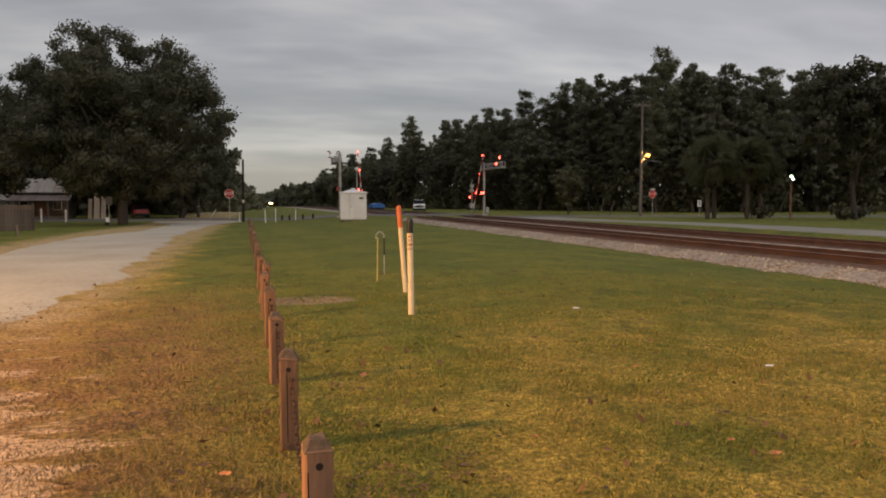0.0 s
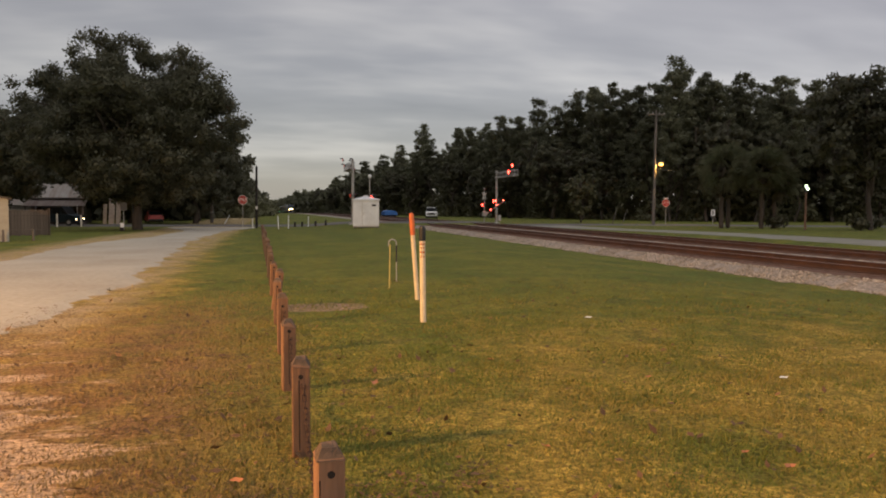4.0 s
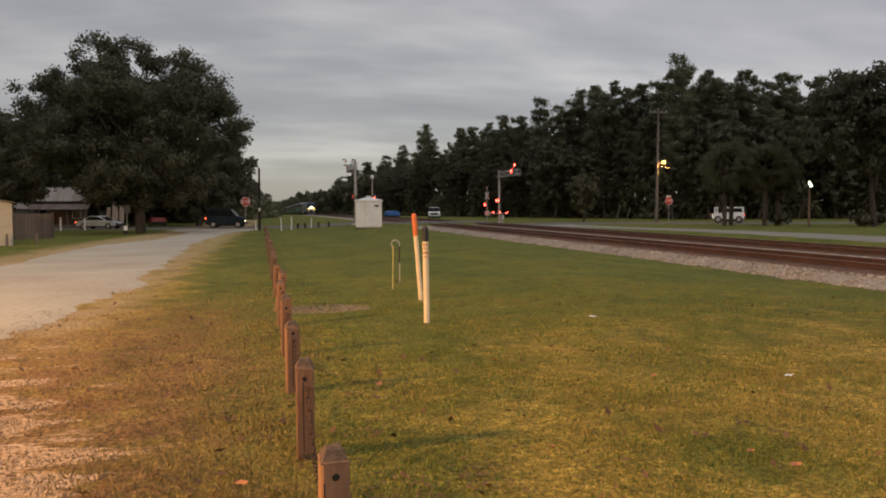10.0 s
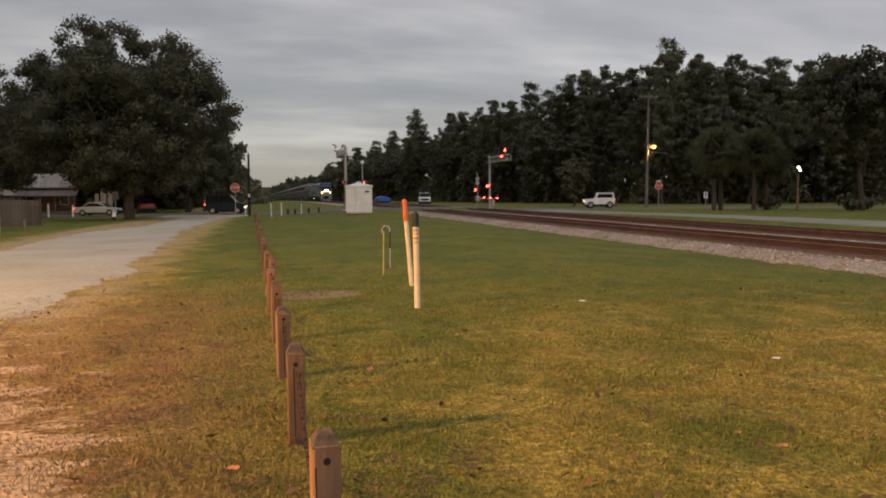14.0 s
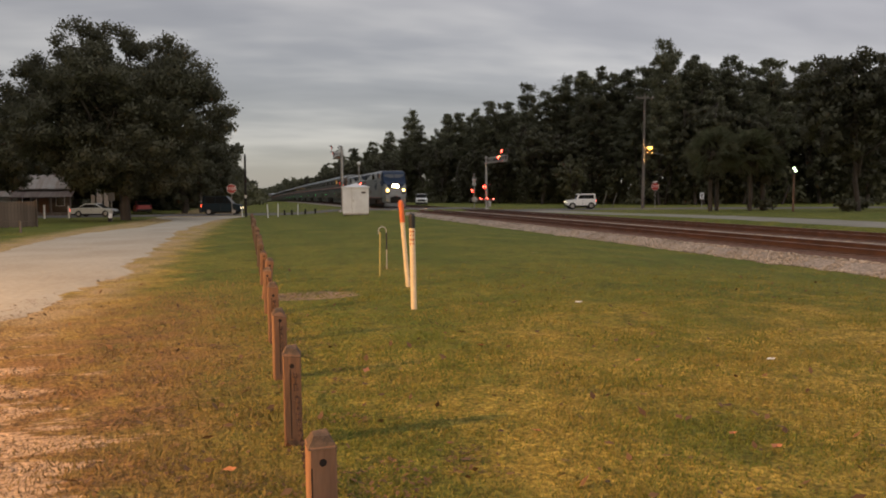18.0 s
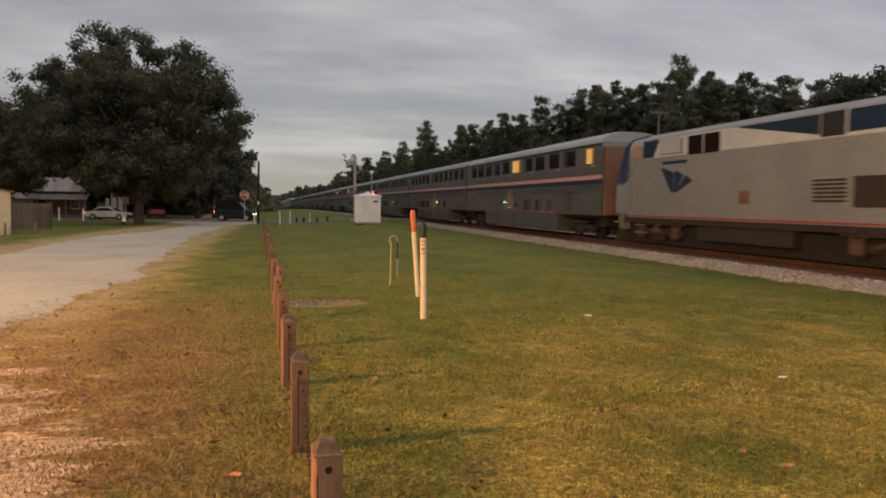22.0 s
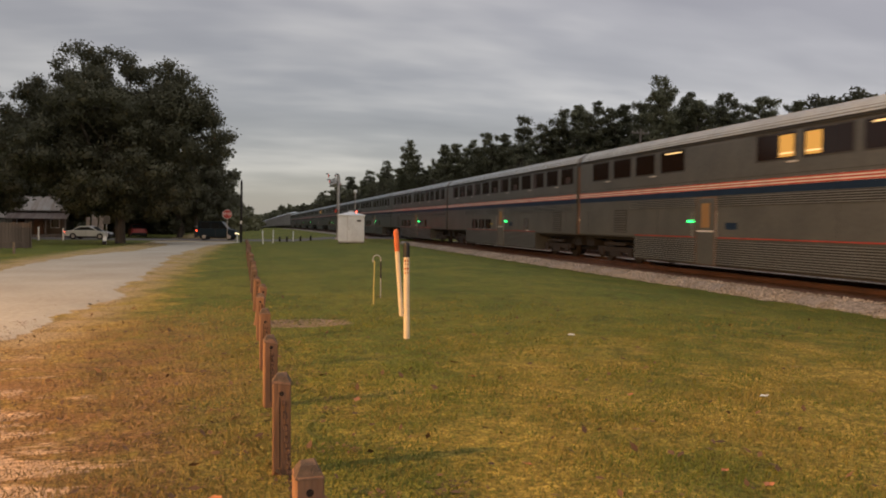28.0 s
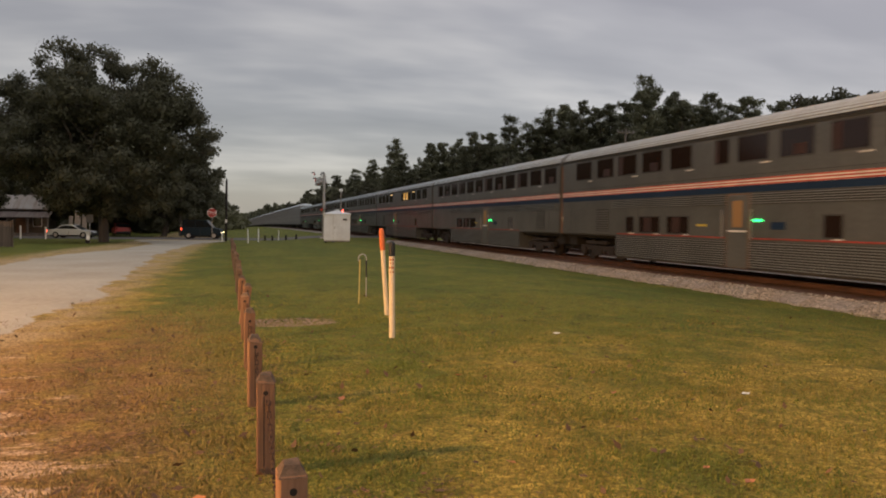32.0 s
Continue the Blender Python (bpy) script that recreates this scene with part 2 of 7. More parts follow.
M = {
    "wood": mat("weathered_post_wood", (0.25, 0.132, 0.072), (0.125, 0.068, 0.041), 0.9, scale=6, fine=60, bump=0.6, stretch=(1, 1, 0.12), vary=0.22),
    # post wood darkened for the farther posts, which the lamp hardly reaches
    "dim_wood": mat("unlit_post_wood", (0.105, 0.072, 0.052), (0.065, 0.046, 0.035), 0.95, scale=6, fine=60, bump=0.6, stretch=(1, 1, 0.12), vary=0.22),
    "endgrain": mat("weathered_post_top", (0.15, 0.098, 0.065), (0.08, 0.058, 0.042), 0.95, scale=25, fine=120, bump=0.9, vary=0.2),
    "hole": mat("dark_bore", (0.02, 0.013, 0.01), None, 0.95),
    "chain": mat("rusty_chain", (0.10, 0.055, 0.035), (0.05, 0.03, 0.022), 0.7, 0.6, 20, 90),
    "rail": mat("rail_steel_rusty", (0.14, 0.068, 0.040), (0.085, 0.044, 0.028), 0.7, 0.3, 2, 40),
    "railhead": mat("rail_head_worn", (0.24, 0.18, 0.16), (0.17, 0.12, 0.10), 0.4, 0.8, 2, 40, 0.05),
    "tie": mat("rust_stained_tie", (0.132, 0.067, 0.042), (0.078, 0.042, 0.028), 0.95, 0, 3, 40, 0.5, vary=0.25),
    "stone": mat("ballast_stone", (0.40, 0.355, 0.30), (0.26, 0.226, 0.185), 0.95, 0, 0.8, 25, 0.4, island=0.45),
    "asphalt": mat("old_asphalt", (0.115, 0.108, 0.102), (0.085, 0.08, 0.078), 0.95, 0, 0.35, 30, 0.3),
    "gravel": mat("pale_gravel", (0.245, 0.238, 0.20), (0.18, 0.175, 0.14), 0.97, 0, 0.5, 18, 0.5, 0.02),
    "grey_wood": mat("grey_pole_wood", (0.17, 0.15, 0.13), (0.11, 0.095, 0.085), 0.95, 0, 4, 40, 0.4, stretch=(1, 1, 0.1)),
    "bark": mat("bark", (0.075, 0.06, 0.048), (0.04, 0.032, 0.026), 0.98, 0, 3, 22, 0.8, 0.03, vary=0.2, stretch=(1, 1, 0.3)),
    "leaf": mat("oak_foliage", (0.108, 0.108, 0.064), (0.084, 0.084, 0.052), 0.55, 0, 0.25, 3, 0, vary=0.12, island=0.10, spec=0.35, thin=0.35),
    "pine": mat("pine_foliage", (0.155, 0.160, 0.095), (0.118, 0.122, 0.074), 0.55, 0, 0.25, 3, 0, vary=0.25, island=0.12, spec=0.4, thin=0.35),
    "shrub": mat("undergrowth_foliage", (0.145, 0.145, 0.078), (0.105, 0.105, 0.058), 0.55, 0, 0.08, 3, 0, vary=0.2, island=0.12, spec=0.35, thin=0.35),
    "palm": mat("palm_foliage", (0.09, 0.103, 0.056), (0.096, 0.094, 0.055), 0.75, 0, 0.6, 3, 0, vary=0.2, island=0.2, spec=0.1, thin=0.35),
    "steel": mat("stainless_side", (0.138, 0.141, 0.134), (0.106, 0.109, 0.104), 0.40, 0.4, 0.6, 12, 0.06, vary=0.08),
    # flutes pale, grooves near black: the relief's light and shade put into colour
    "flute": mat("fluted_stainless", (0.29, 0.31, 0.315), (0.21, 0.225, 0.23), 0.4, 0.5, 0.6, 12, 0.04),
    "groove": mat("shaded_groove_steel", (0.045, 0.043, 0.04), None, 0.6, 0.3, 0.6, 12, 0.05),
    # roof ribs tinted with cool skylight, the skin between them darkened as shade
    "roof": mat("skylit_ribbed_roof", (0.66, 0.73, 0.79), (0.56, 0.62, 0.68), 0.45, 0.2, 0.5, 10, 0.05, vary=0.08),
    "shaded_roof_groove": mat("shaded_roof_groove", (0.25, 0.265, 0.275), (0.20, 0.21, 0.22), 0.55, 0.2, 0.5, 10, 0.05),
    "pale_paint": mat("pale_grey_paint", (0.50, 0.525, 0.54), (0.43, 0.455, 0.47), 0.45, 0.0, 0.6, 10, 0.03),
    "brown": mat("brown_brake_dust", (0.032, 0.023, 0.018), (0.02, 0.016, 0.013), 0.9, 0, 2, 20, 0.2),
    "dark": mat("underframe_black", (0.012, 0.011, 0.010), (0.018, 0.015, 0.013), 0.9, 0, 2, 20, 0.2),
    "grille": mat("maroon_brown_grille", (0.036, 0.018, 0.014), (0.024, 0.013, 0.011), 0.7, 0, 3, 30, 0.2, stretch=(1, 6, 0.5)),
    "truck": mat("rust_brown_truck", (0.115, 0.064, 0.045), (0.06, 0.04, 0.032), 0.85, 0.1, 3, 30, 0.3),
    "wheel": mat("wheel_steel", (0.06, 0.048, 0.04), None, 0.6, 0.5),
    "diaphragm": mat("rusty_end_door", (0.19, 0.105, 0.068), (0.11, 0.068, 0.048), 0.8, 0, 1.5, 20),
    "blue": mat("deep_blue_paint", (0.012, 0.029, 0.066), (0.010, 0.023, 0.052), 0.45, 0, 1, 20, 0.03, spec=0.2),
    "red": mat("red_stripe_paint", (0.45, 0.052, 0.026), None, 0.45, 0, 2, 20, 0.03),
    "white": mat("white_stripe_paint", (0.74, 0.72, 0.68), None, 0.45, 0, 2, 20, 0.03),
    "grey_paint": mat("silver_grey_paint", (0.25, 0.262, 0.268), (0.205, 0.215, 0.22), 0.42, 0.15, 0.5, 10, 0.04),
    "glass": glassy("dark_window_glass", (0.018, 0.011, 0.009), 0.12),
    "car_glass": glassy("car_window_glass", (0.012, 0.013, 0.014), 0.3),
    "gasket": mat("window_gasket", (0.05, 0.048, 0.046), None, 0.6),
    "warm": glow("lit_table_lamp", (1.0, 0.62, 0.25), 1.3),
    "door_glow": glow("amber_lit_door_glass", (0.75, 0.40, 0.14), 0.05),
    "curtain": mat("buff_curtain", (0.38, 0.22, 0.10), None, 0.9),
    "door_frame": mat("rusty_door_frame", (0.16, 0.10, 0.07), (0.11, 0.08, 0.06), 0.7),
    "plate_yellow": mat("yellow_enamel_plate", (0.62, 0.50, 0.08), None, 0.5),
    "lit": glow("lit_window", (1.0, 0.50, 0.10), 0.55),
    "lit_soft": glow("dim_lit_window", (0.9, 0.5, 0.28), 0.06),
    "lit_dim": mat("dim_reddish_curtain", (0.048, 0.022, 0.016), (0.03, 0.015, 0.012), 0.5, spec=0.3),
    "carlight": glow("car_headlight", (1.0, 0.75, 0.4), 8.0),
    "green": glow("green_lamp", (0.03, 1.0, 0.2), 4.0),
    "head": glow("headlight", (1.0, 0.56, 0.16), 400.0),
    "ditch": glow("ditch_light", (1.0, 0.60, 0.18), 8.0),
    "redlamp": glow("red_flasher", (1.0, 0.04, 0.024), 30.0),
    "redlamp_dim": glow("red_flasher_seen_aslant", (1.0, 0.10, 0.05), 0.5),
    "dull_red": mat("dull_red_stripe", (0.33, 0.05, 0.035), None, 0.5, 0, 2, 20, 0.03),
    # pale base colour stands in for the sky mirrored in the windscreen
    "windscreen": glassy("sky_lit_windscreen", (0.085, 0.095, 0.11), 0.15),
    "redoff": glassy("red_lens_unlit", (0.16, 0.01, 0.01), 0.2),
    "black": mat("black_paint", (0.012, 0.012, 0.013), None, 0.5),
    "orange": mat("orange_plastic", (0.62, 0.16, 0.05), (0.52, 0.12, 0.04), 0.6, 0, 5, 50, 0.1),
    "cream": mat("cream_marker_plastic", (0.72, 0.60, 0.42), (0.62, 0.50, 0.34), 0.65, 0, 5, 50, 0.1),
    "decal": mat("orange_brown_decal", (0.42, 0.12, 0.04), None, 0.6),
    "yellow": mat("faded_yellow_paint", (0.50, 0.42, 0.14), (0.38, 0.31, 0.1), 0.6, 0, 6, 50, 0.1),
    "galv": mat("galvanised_steel", (0.40, 0.39, 0.37), (0.30, 0.29, 0.28), 0.55, 0.6, 3, 30, 0.08),
    "alu": mat("painted_white_metal", (0.64, 0.67, 0.69), (0.55, 0.575, 0.59), 0.5, 0, 1.2, 20, 0.05),
}
# ---------------------------------------------------------------- building helpers
rng = np.random.default_rng(7)


def smooth(a, b, v):
    t = min(1.0, max(0.0, (v - a) / (b - a)))
    return t * t * (3 - 2 * t)


def fall(y):
    """How far the land and the line lie lower in the distance to the north."""
    return 1.35e-5 * (min(y, 700.0) - 60.0) ** 2 if y > 60 else 0.0


def gz(x, y):
    """Height of the ground: a level lawn that falls a little to the north and to the foot of the ballast."""
    north = -0.35 * smooth(30, 75, y) * smooth(5.5, 12, abs(x - 15.07))
    dip = smooth(7.5, 13.6, x) * (1 - smooth(23.6, 25.3, x))
    crossing = smooth(70, 75, y) * (1 - smooth(86, 91, y))
    return north - dip * (0.40 - 0.36 * crossing) - fall(y)


def data_of(name, bm, material, even=False):
    me = bpy.data.meshes.new(name)
    bm.normal_update()
    bm.to_mesh(me)
    bm.free()
    for m in material if isinstance(material, (list, tuple)) else [material]:
        me.materials.append(m)
    if even:
        me.shade_smooth()
    return me


def part(name, bm, material, parent, label="", at=None, even=False):
    ob = new(name, bm if isinstance(bm, bpy.types.Mesh) else data_of(name, bm, material, even))
    ob.parent = parent
    if at is not None:
        ob.matrix_basis = at
    if label:
        ob["label"] = label
    return ob


def whole(name, bm, material, label, category, m=None, group="", kind="", even=False):
    ob = new(name, bm if isinstance(bm, bpy.types.Mesh) else data_of(name, bm, material, even))
    if m is not None:
        ob.matrix_basis = m
    return tagged(ob, label, category, group, kind)


def thing(name, label, category, m=None, group="", kind=""):
    ob = new(name)
    ob.empty_display_size = 0.2
    if m is not None:
        ob.matrix_basis = m
    return tagged(ob, label, category, group, kind)


def box(x0, x1, y0, y1, z0, z1, bev=0.0, bm=None):
    bm = bm or bmesh.new()
    vs = [bm.verts.new((x, y, z)) for z in (z0, z1) for y in (y0, y1) for x in (x0, x1)]
    fs = [bm.faces.new([vs[i] for i in q]) for q in ((0, 2, 3, 1), (4, 5, 7, 6), (0, 1, 5, 4), (2, 6, 7, 3), (0, 4, 6, 2), (1, 3, 7, 5))]
    if bev:
        edges = list({e for f in fs for e in f.edges})
        bmesh.ops.bevel(bm, geom=edges, offset=bev, segments=2, profile=0.6, affect="EDGES")
    return bm


def rod(p0, p1, r0, r1=None, n=10, bm=None, caps=True):
    bm = bm or bmesh.new()
    p0, p1 = Vector(p0), Vector(p1)
    r1 = r0 if r1 is None else r1
    q = (p1 - p0).to_track_quat("Z", "Y")
    rings = []
    for p, r in ((p0, r0), (p1, r1)):
        rings.append([bm.verts.new(p + q @ Vector((r * math.cos(2 * math.pi * i / n), r * math.sin(2 * math.pi * i / n), 0))) for i in range(n)])
    for i in range(n):
        bm.faces.new((rings[0][i], rings[0][(i + 1) % n], rings[1][(i + 1) % n], rings[1][i]))
    if caps:
        bm.faces.new(rings[0][::-1]), bm.faces.new(rings[1])
    return bm


def tube(points, r, n=8, bm=None):
    bm = bm or bmesh.new()
    for a, b in zip(points, points[1:]):
        rod(a, b, r, r, n, bm)
    return bm


def loft(sections, bm=None, caps=True):
    """A skin over rings of equally many points."""
    bm = bm or bmesh.new()
    rings = [[bm.verts.new(p) for p in s] for s in sections]
    k = len(rings[0])
    for a, b in zip(rings, rings[1:]):
        for i in range(k):
            bm.faces.new((a[i], a[(i + 1) % k], b[(i + 1) % k], b[i]))
    if caps:
        bm.faces.new(rings[0][::-1]), bm.faces.new(rings[-1])
    bmesh.ops.recalc_face_normals(bm, faces=bm.faces)
    return bm


def ball(c, r, n=10, bm=None, sz=1.0):
    bm = bm or bmesh.new()
    bmesh.ops.create_uvsphere(bm, u_segments=n, v_segments=max(5, n // 2), radius=r, matrix=Matrix.Translation(c) @ Matrix.Diagonal((1, 1, sz, 1)))
    return bm


def mesh_arrays(name, verts, faces, material, normals=None):
    me = bpy.data.meshes.new(name)
    me.from_pydata([tuple(v) for v in verts], [], [tuple(f) for f in faces])
    if normals is not None:
        me.shade_smooth()
        me.normals_split_custom_set_from_vertices(normals)
    me.materials.append(material)
    return me


def strip_sheet(name, left, right, material, dz=0.006, step=1.0, ragged=0.0, across=6, label="", category="road"):
    """A sheet between two plan lines, laid on the ground."""
    def along(line):
        pts = [Vector(p) for p in line]
        out = []
        total = [0.0]
        for a, b in zip(pts, pts[1:]):
            total.append(total[-1] + (b - a).length)
        return pts, total
    lp, lt = along(left)
    rp, rt = along(right)
    def at(pts, tot, f):
        d = f * tot[-1]
        for i in range(len(pts) - 1):
            if d <= tot[i + 1] or i == len(pts) - 2:
                w = (d - tot[i]) / max(1e-6, tot[i + 1] - tot[i])
                return pts[i].lerp(pts[i + 1], w)
    n = int(max(lt[-1], rt[-1]) / step) + 1
    verts, faces = [], []
    for i in range(n + 1):
        a, b = at(lp, lt, i / n), at(rp, rt, i / n)
        out = (b - a).normalized()
        if ragged:
            a = a + out * ragged * noise.noise(Vector((a.x * 0.9, a.y * 0.9, 1.3))) * 1.4
            b = b + out * ragged * (noise.noise(Vector((b.x * 0.8, b.y * 0.8, 5.3))) + 0.7 * noise.noise(Vector((b.x * 3, b.y * 2.2, 2.3))) + 0.5 * noise.noise(Vector((b.x * 9, b.y * 7, 4.3)))) * 1.4
        row = [a - out * 0.35] + [a.lerp(b, j / across) for j in range(across + 1)] + [b + out * 0.35]
        for j, p in enumerate(row):
            verts.append((p.x, p.y, gz(p.x, p.y) + (dz if 0 < j < across + 2 else -0.03)))
    for i in range(n):
        for j in range(across + 2):
            k = i * (across + 3) + j
            faces.append((k, k + 1, k + across + 4, k + across + 3))
    ob = new(name, mesh_arrays(name, verts, faces, material))
    ob.data.shade_smooth()
    return tagged(ob, label, category, kind="structure")


# ---------------------------------------------------------------- ground


def ground_material():
    m, nt, p = nodes_of("lawn")
    n, l = nt.nodes.new, nt.links.new
    geo = n("ShaderNodeNewGeometry")
    sep = n("ShaderNodeSeparateXYZ")
    l(geo.outputs["Position"], sep.inputs[0])

    def noise_of(scale, detail=4, rough=0.55, stretch=(1, 1, 1)):
        mp = n("ShaderNodeMapping"); mp.inputs["Scale"].default_value = stretch
        l(geo.outputs["Position"], mp.inputs[0])
        t = n("ShaderNodeTexNoise")
        t.inputs["Scale"].default_value, t.inputs["Detail"].default_value, t.inputs["Roughness"].default_value = scale, detail, rough
        l(mp.outputs[0], t.inputs["Vector"])
        return t.outputs["Fac"]

    def span(src, a, b, c=0.0, d=1.0):
        r = n("ShaderNodeMapRange"); r.interpolation_type = "SMOOTHSTEP"
        for k, v in (("From Min", a), ("From Max", b), ("To Min", c), ("To Max", d)):
            r.inputs[k].default_value = v
        l(src, r.inputs[0])
        return r.outputs[0]

    def calc(op, a, b):
        q = n("ShaderNodeMath"); q.operation = op
        for i, v in enumerate((a, b)):
            if isinstance(v, (int, float)):
                q.inputs[i].default_value = v
            else:
                l(v, q.inputs[i])
        return q.outputs[0]

    def mix(f, a, b):
        q = n("ShaderNodeMix"); q.data_type = "RGBA"
        l(f, q.inputs["Factor"])
        for k, v in (("A", a), ("B", b)):
            if isinstance(v, tuple):
                q.inputs[k].default_value = (*v, 1)
            else:
                l(v, q.inputs[k])
        return q.outputs["Result"]

    x, y = sep.outputs[0], sep.outputs[1]
    green = mix(span(noise_of(0.35), 0.38, 0.62), (0.100, 0.138, 0.024), (0.165, 0.176, 0.031))
    # dry, trodden turf near by and beside the drive; near part also paints lamplight
    near = calc("MULTIPLY", span(y, 15, 5), span(x, -1.0, 3.0, 0.55, 1.0))
    drive = calc("MULTIPLY", span(x, -0.4, -3.2), span(x, -10.0, -8.0))
    dry_and_lit = calc("ADD", calc("MULTIPLY", near, 0.35), calc("MULTIPLY", drive, 0.40))
    dry = span(calc("ADD", noise_of(0.8, 6, 0.65), dry_and_lit), 0.60, 0.92)
    turf = mix(dry, green, (0.40, 0.292, 0.066))
    tufts = span(noise_of(5.0, 5, 0.7, (1, 1, 1)), 0.40, 0.62)
    turf = mix(calc("MULTIPLY", tufts, 0.6), turf, (0.12, 0.098, 0.022))
    clumps = span(noise_of(2.2, 4, 0.6), 0.52, 0.66)
    turf = mix(calc("MULTIPLY", clumps, 0.55), turf, (0.07, 0.08, 0.018))
    dark = span(noise_of(0.9, 5, 0.7, (1.4, 0.9, 1)), 0.52, 0.64)
    turf = mix(calc("MULTIPLY", dark, 0.5), turf, (0.062, 0.078, 0.018))
    # leaf-brown, trodden ground on the drive's side of the posts
    trodden = calc("MULTIPLY", span(x, 0.7, -1.2), span(y, 16, 7))
    turf = mix(calc("MULTIPLY", trodden, span(noise_of(1.7, 6, 0.7), 0.36, 0.60, 0.35, 0.97)), turf, (0.245, 0.138, 0.064))
    dabs = calc("MULTIPLY", trodden, span(noise_of(4.2, 5, 0.7, (0.7, 1.5, 1)), 0.54, 0.64))
    turf = mix(calc("MULTIPLY", dabs, 0.75), turf, (0.105, 0.068, 0.032))
    straw = calc("MULTIPLY", trodden, span(noise_of(6.0, 5, 0.7, (0.6, 1.6, 1)), 0.56, 0.66))
    turf = mix(calc("MULTIPLY", straw, 0.6), turf, (0.40, 0.27, 0.13))
    # bare sand west of the posts
    slant = calc("ADD", x, calc("MULTIPLY", calc("SUBTRACT", y, 4.0), 0.32))
    bare = calc("MULTIPLY", calc("MULTIPLY", span(slant, 0.2, -2.0), span(y, 13, 5)), span(x, -10.5, -9.0))
    sandy = span(calc("ADD", calc("MULTIPLY", noise_of(1.5, 7, 0.66, (0.62, 1.7, 1)), 1.0), calc("MULTIPLY", bare, 0.36)), 0.655, 0.745)
    turf = mix(sandy, turf, (0.46, 0.33, 0.215))
    verge = calc("MULTIPLY", span(x, -1.7, -2.9), span(x, -9.8, -8.0))
    verge = calc("MULTIPLY", verge, span(y, 8, 12))
    turf = mix(calc("MULTIPLY", verge, span(noise_of(1.2, 5, 0.6), 0.30, 0.60)), turf, (0.37, 0.285, 0.165))
    # a worn patch of earth between the posts and the markers
    ex = calc("DIVIDE", calc("SUBTRACT", x, 0.8), 0.78)
    ey = calc("DIVIDE", calc("SUBTRACT", y, 12.1), 0.55)
    spot = calc("ADD", calc("MULTIPLY", ex, ex), calc("MULTIPLY", ey, ey))
    worn = span(calc("ADD", spot, calc("MULTIPLY", noise_of(3.4, 6, 0.65), 2.2)), 2.35, 1.6)
    turf = mix(worn, turf, (0.29, 0.215, 0.155))
    hsv = n("ShaderNodeHueSaturation")
    l(turf, hsv.inputs["Color"])
    grain = noise_of(22, 5, 0.75)
    l(span(grain, 0.30, 0.70, 0.36, 1.6), hsv.inputs["Value"])
    l(hsv.outputs[0], p.inputs["Base Color"])
    p.inputs["Roughness"].default_value = 0.95
    p.inputs["Specular IOR Level"].default_value = 0.15
    b = n("ShaderNodeBump"); b.inputs["Strength"].default_value, b.inputs["Distance"].default_value = 0.8, 0.04
    l(noise_of(14, 6, 0.75), b.inputs["Height"]); l(b.outputs[0], p.inputs["Normal"])
    return m


def ground():
    def axis(fine0, fine1, step, far):
        a = list(np.arange(fine0, fine1 + 1e-6, step))
        s, v = step, fine1
        while v < far:
            s *= 1.35; v += s; a.append(v)
        s, v = step, fine0
        while v > -far:
            s *= 1.35; v -= s; a.insert(0, v)
        return a
    xs, ys = axis(-30, 50, 1.0, 2600), axis(0, 110, 1.25, 2600)
    verts = [(x, y, gz(x, y) + 0.012 * noise.noise(Vector((x * 0.5, y * 0.5, 0)))) for y in ys for x in xs]
    k = len(xs)
    faces = [(j * k + i, j * k + i + 1, (j + 1) * k + i + 1, (j + 1) * k + i) for j in range(len(ys) - 1) for i in range(k - 1)]
    ob = new("ground", mesh_arrays("ground", verts, faces, ground_material()))
    ob.data.shade_smooth()
    tagged(ob, "mown lawn, green with dry yellow and bare sandy patches", "lawn", kind="structure")


ground()
DRIVE_L = [(-9.5, -30), (-9.0, 5), (-7.4, 23), (-7.6, 34), (-6.2, 44.4), (-5.9, 61), (-9.0, 74)]
DRIVE_R = [(-3.8, -30), (-3.9, 5), (-3.2, 13), (-2.95, 17), (-3.2, 22), (-3.7, 35.4), (-3.4, 60), (-1.0, 74)]
M["sand"] = mat("pale_sandy_gravel", (0.405, 0.385, 0.32), (0.33, 0.305, 0.245), 0.97, 0, 0.35, 9, 0.5, 0.03)
strip_sheet("driveway", DRIVE_L, DRIVE_R, M["sand"], 0.022, 0.12, 0.26, 12, "pale sandy gravel driveway with ragged grassy edges", "driveway")
ROAD = [(-150, 140), (-60, 99), (-16, 83.4), (-3, 81.4), (6, 80.4), (24, 80.2), (36, 80.2), (41, 78.6), (48, 75), (61, 66.5), (85, 52), (150, 15)]


def offset_line(line, d):
    out = []
    for i, p in enumerate(line):
        a, b = Vector(line[max(0, i - 1)]), Vector(line[min(len(line) - 1, i + 1)])
        t = (b - a).normalized()
        out.append((p[0] - t.y * d, p[1] + t.x * d))
    return out


def road():
    bm = strip_sheet("road", offset_line(ROAD, 4.2), offset_line(ROAD, -4.2), M["asphalt"], 0.02, 1.5, 0.12, 6, "worn grey asphalt road over the level crossing", "road")
    strip_sheet("path", [(25.4, -40), (25.6, 30), (27.0, 50), (27.0, 76)], [(29.0, -40), (29.2, 30), (30.4, 50), (31.5, 76)], M["gravel"], 0.02, 1.0, 0.2, 4, "pale gravel service track beside the railway", "track")


road()

# ---------------------------------------------------------------- railway
# rail tops at z 0, ties and stone below
FAR_X, NEAR_X, RAIL_Z, BEND, BED = 21.4, 16.6, 0.0, 2.0e-5, -0.342


def track_x(x0, y):
    """The line is straight past the crossing and bends gently west to the north."""
    return x0 - BEND * y * y if y > 0 else x0


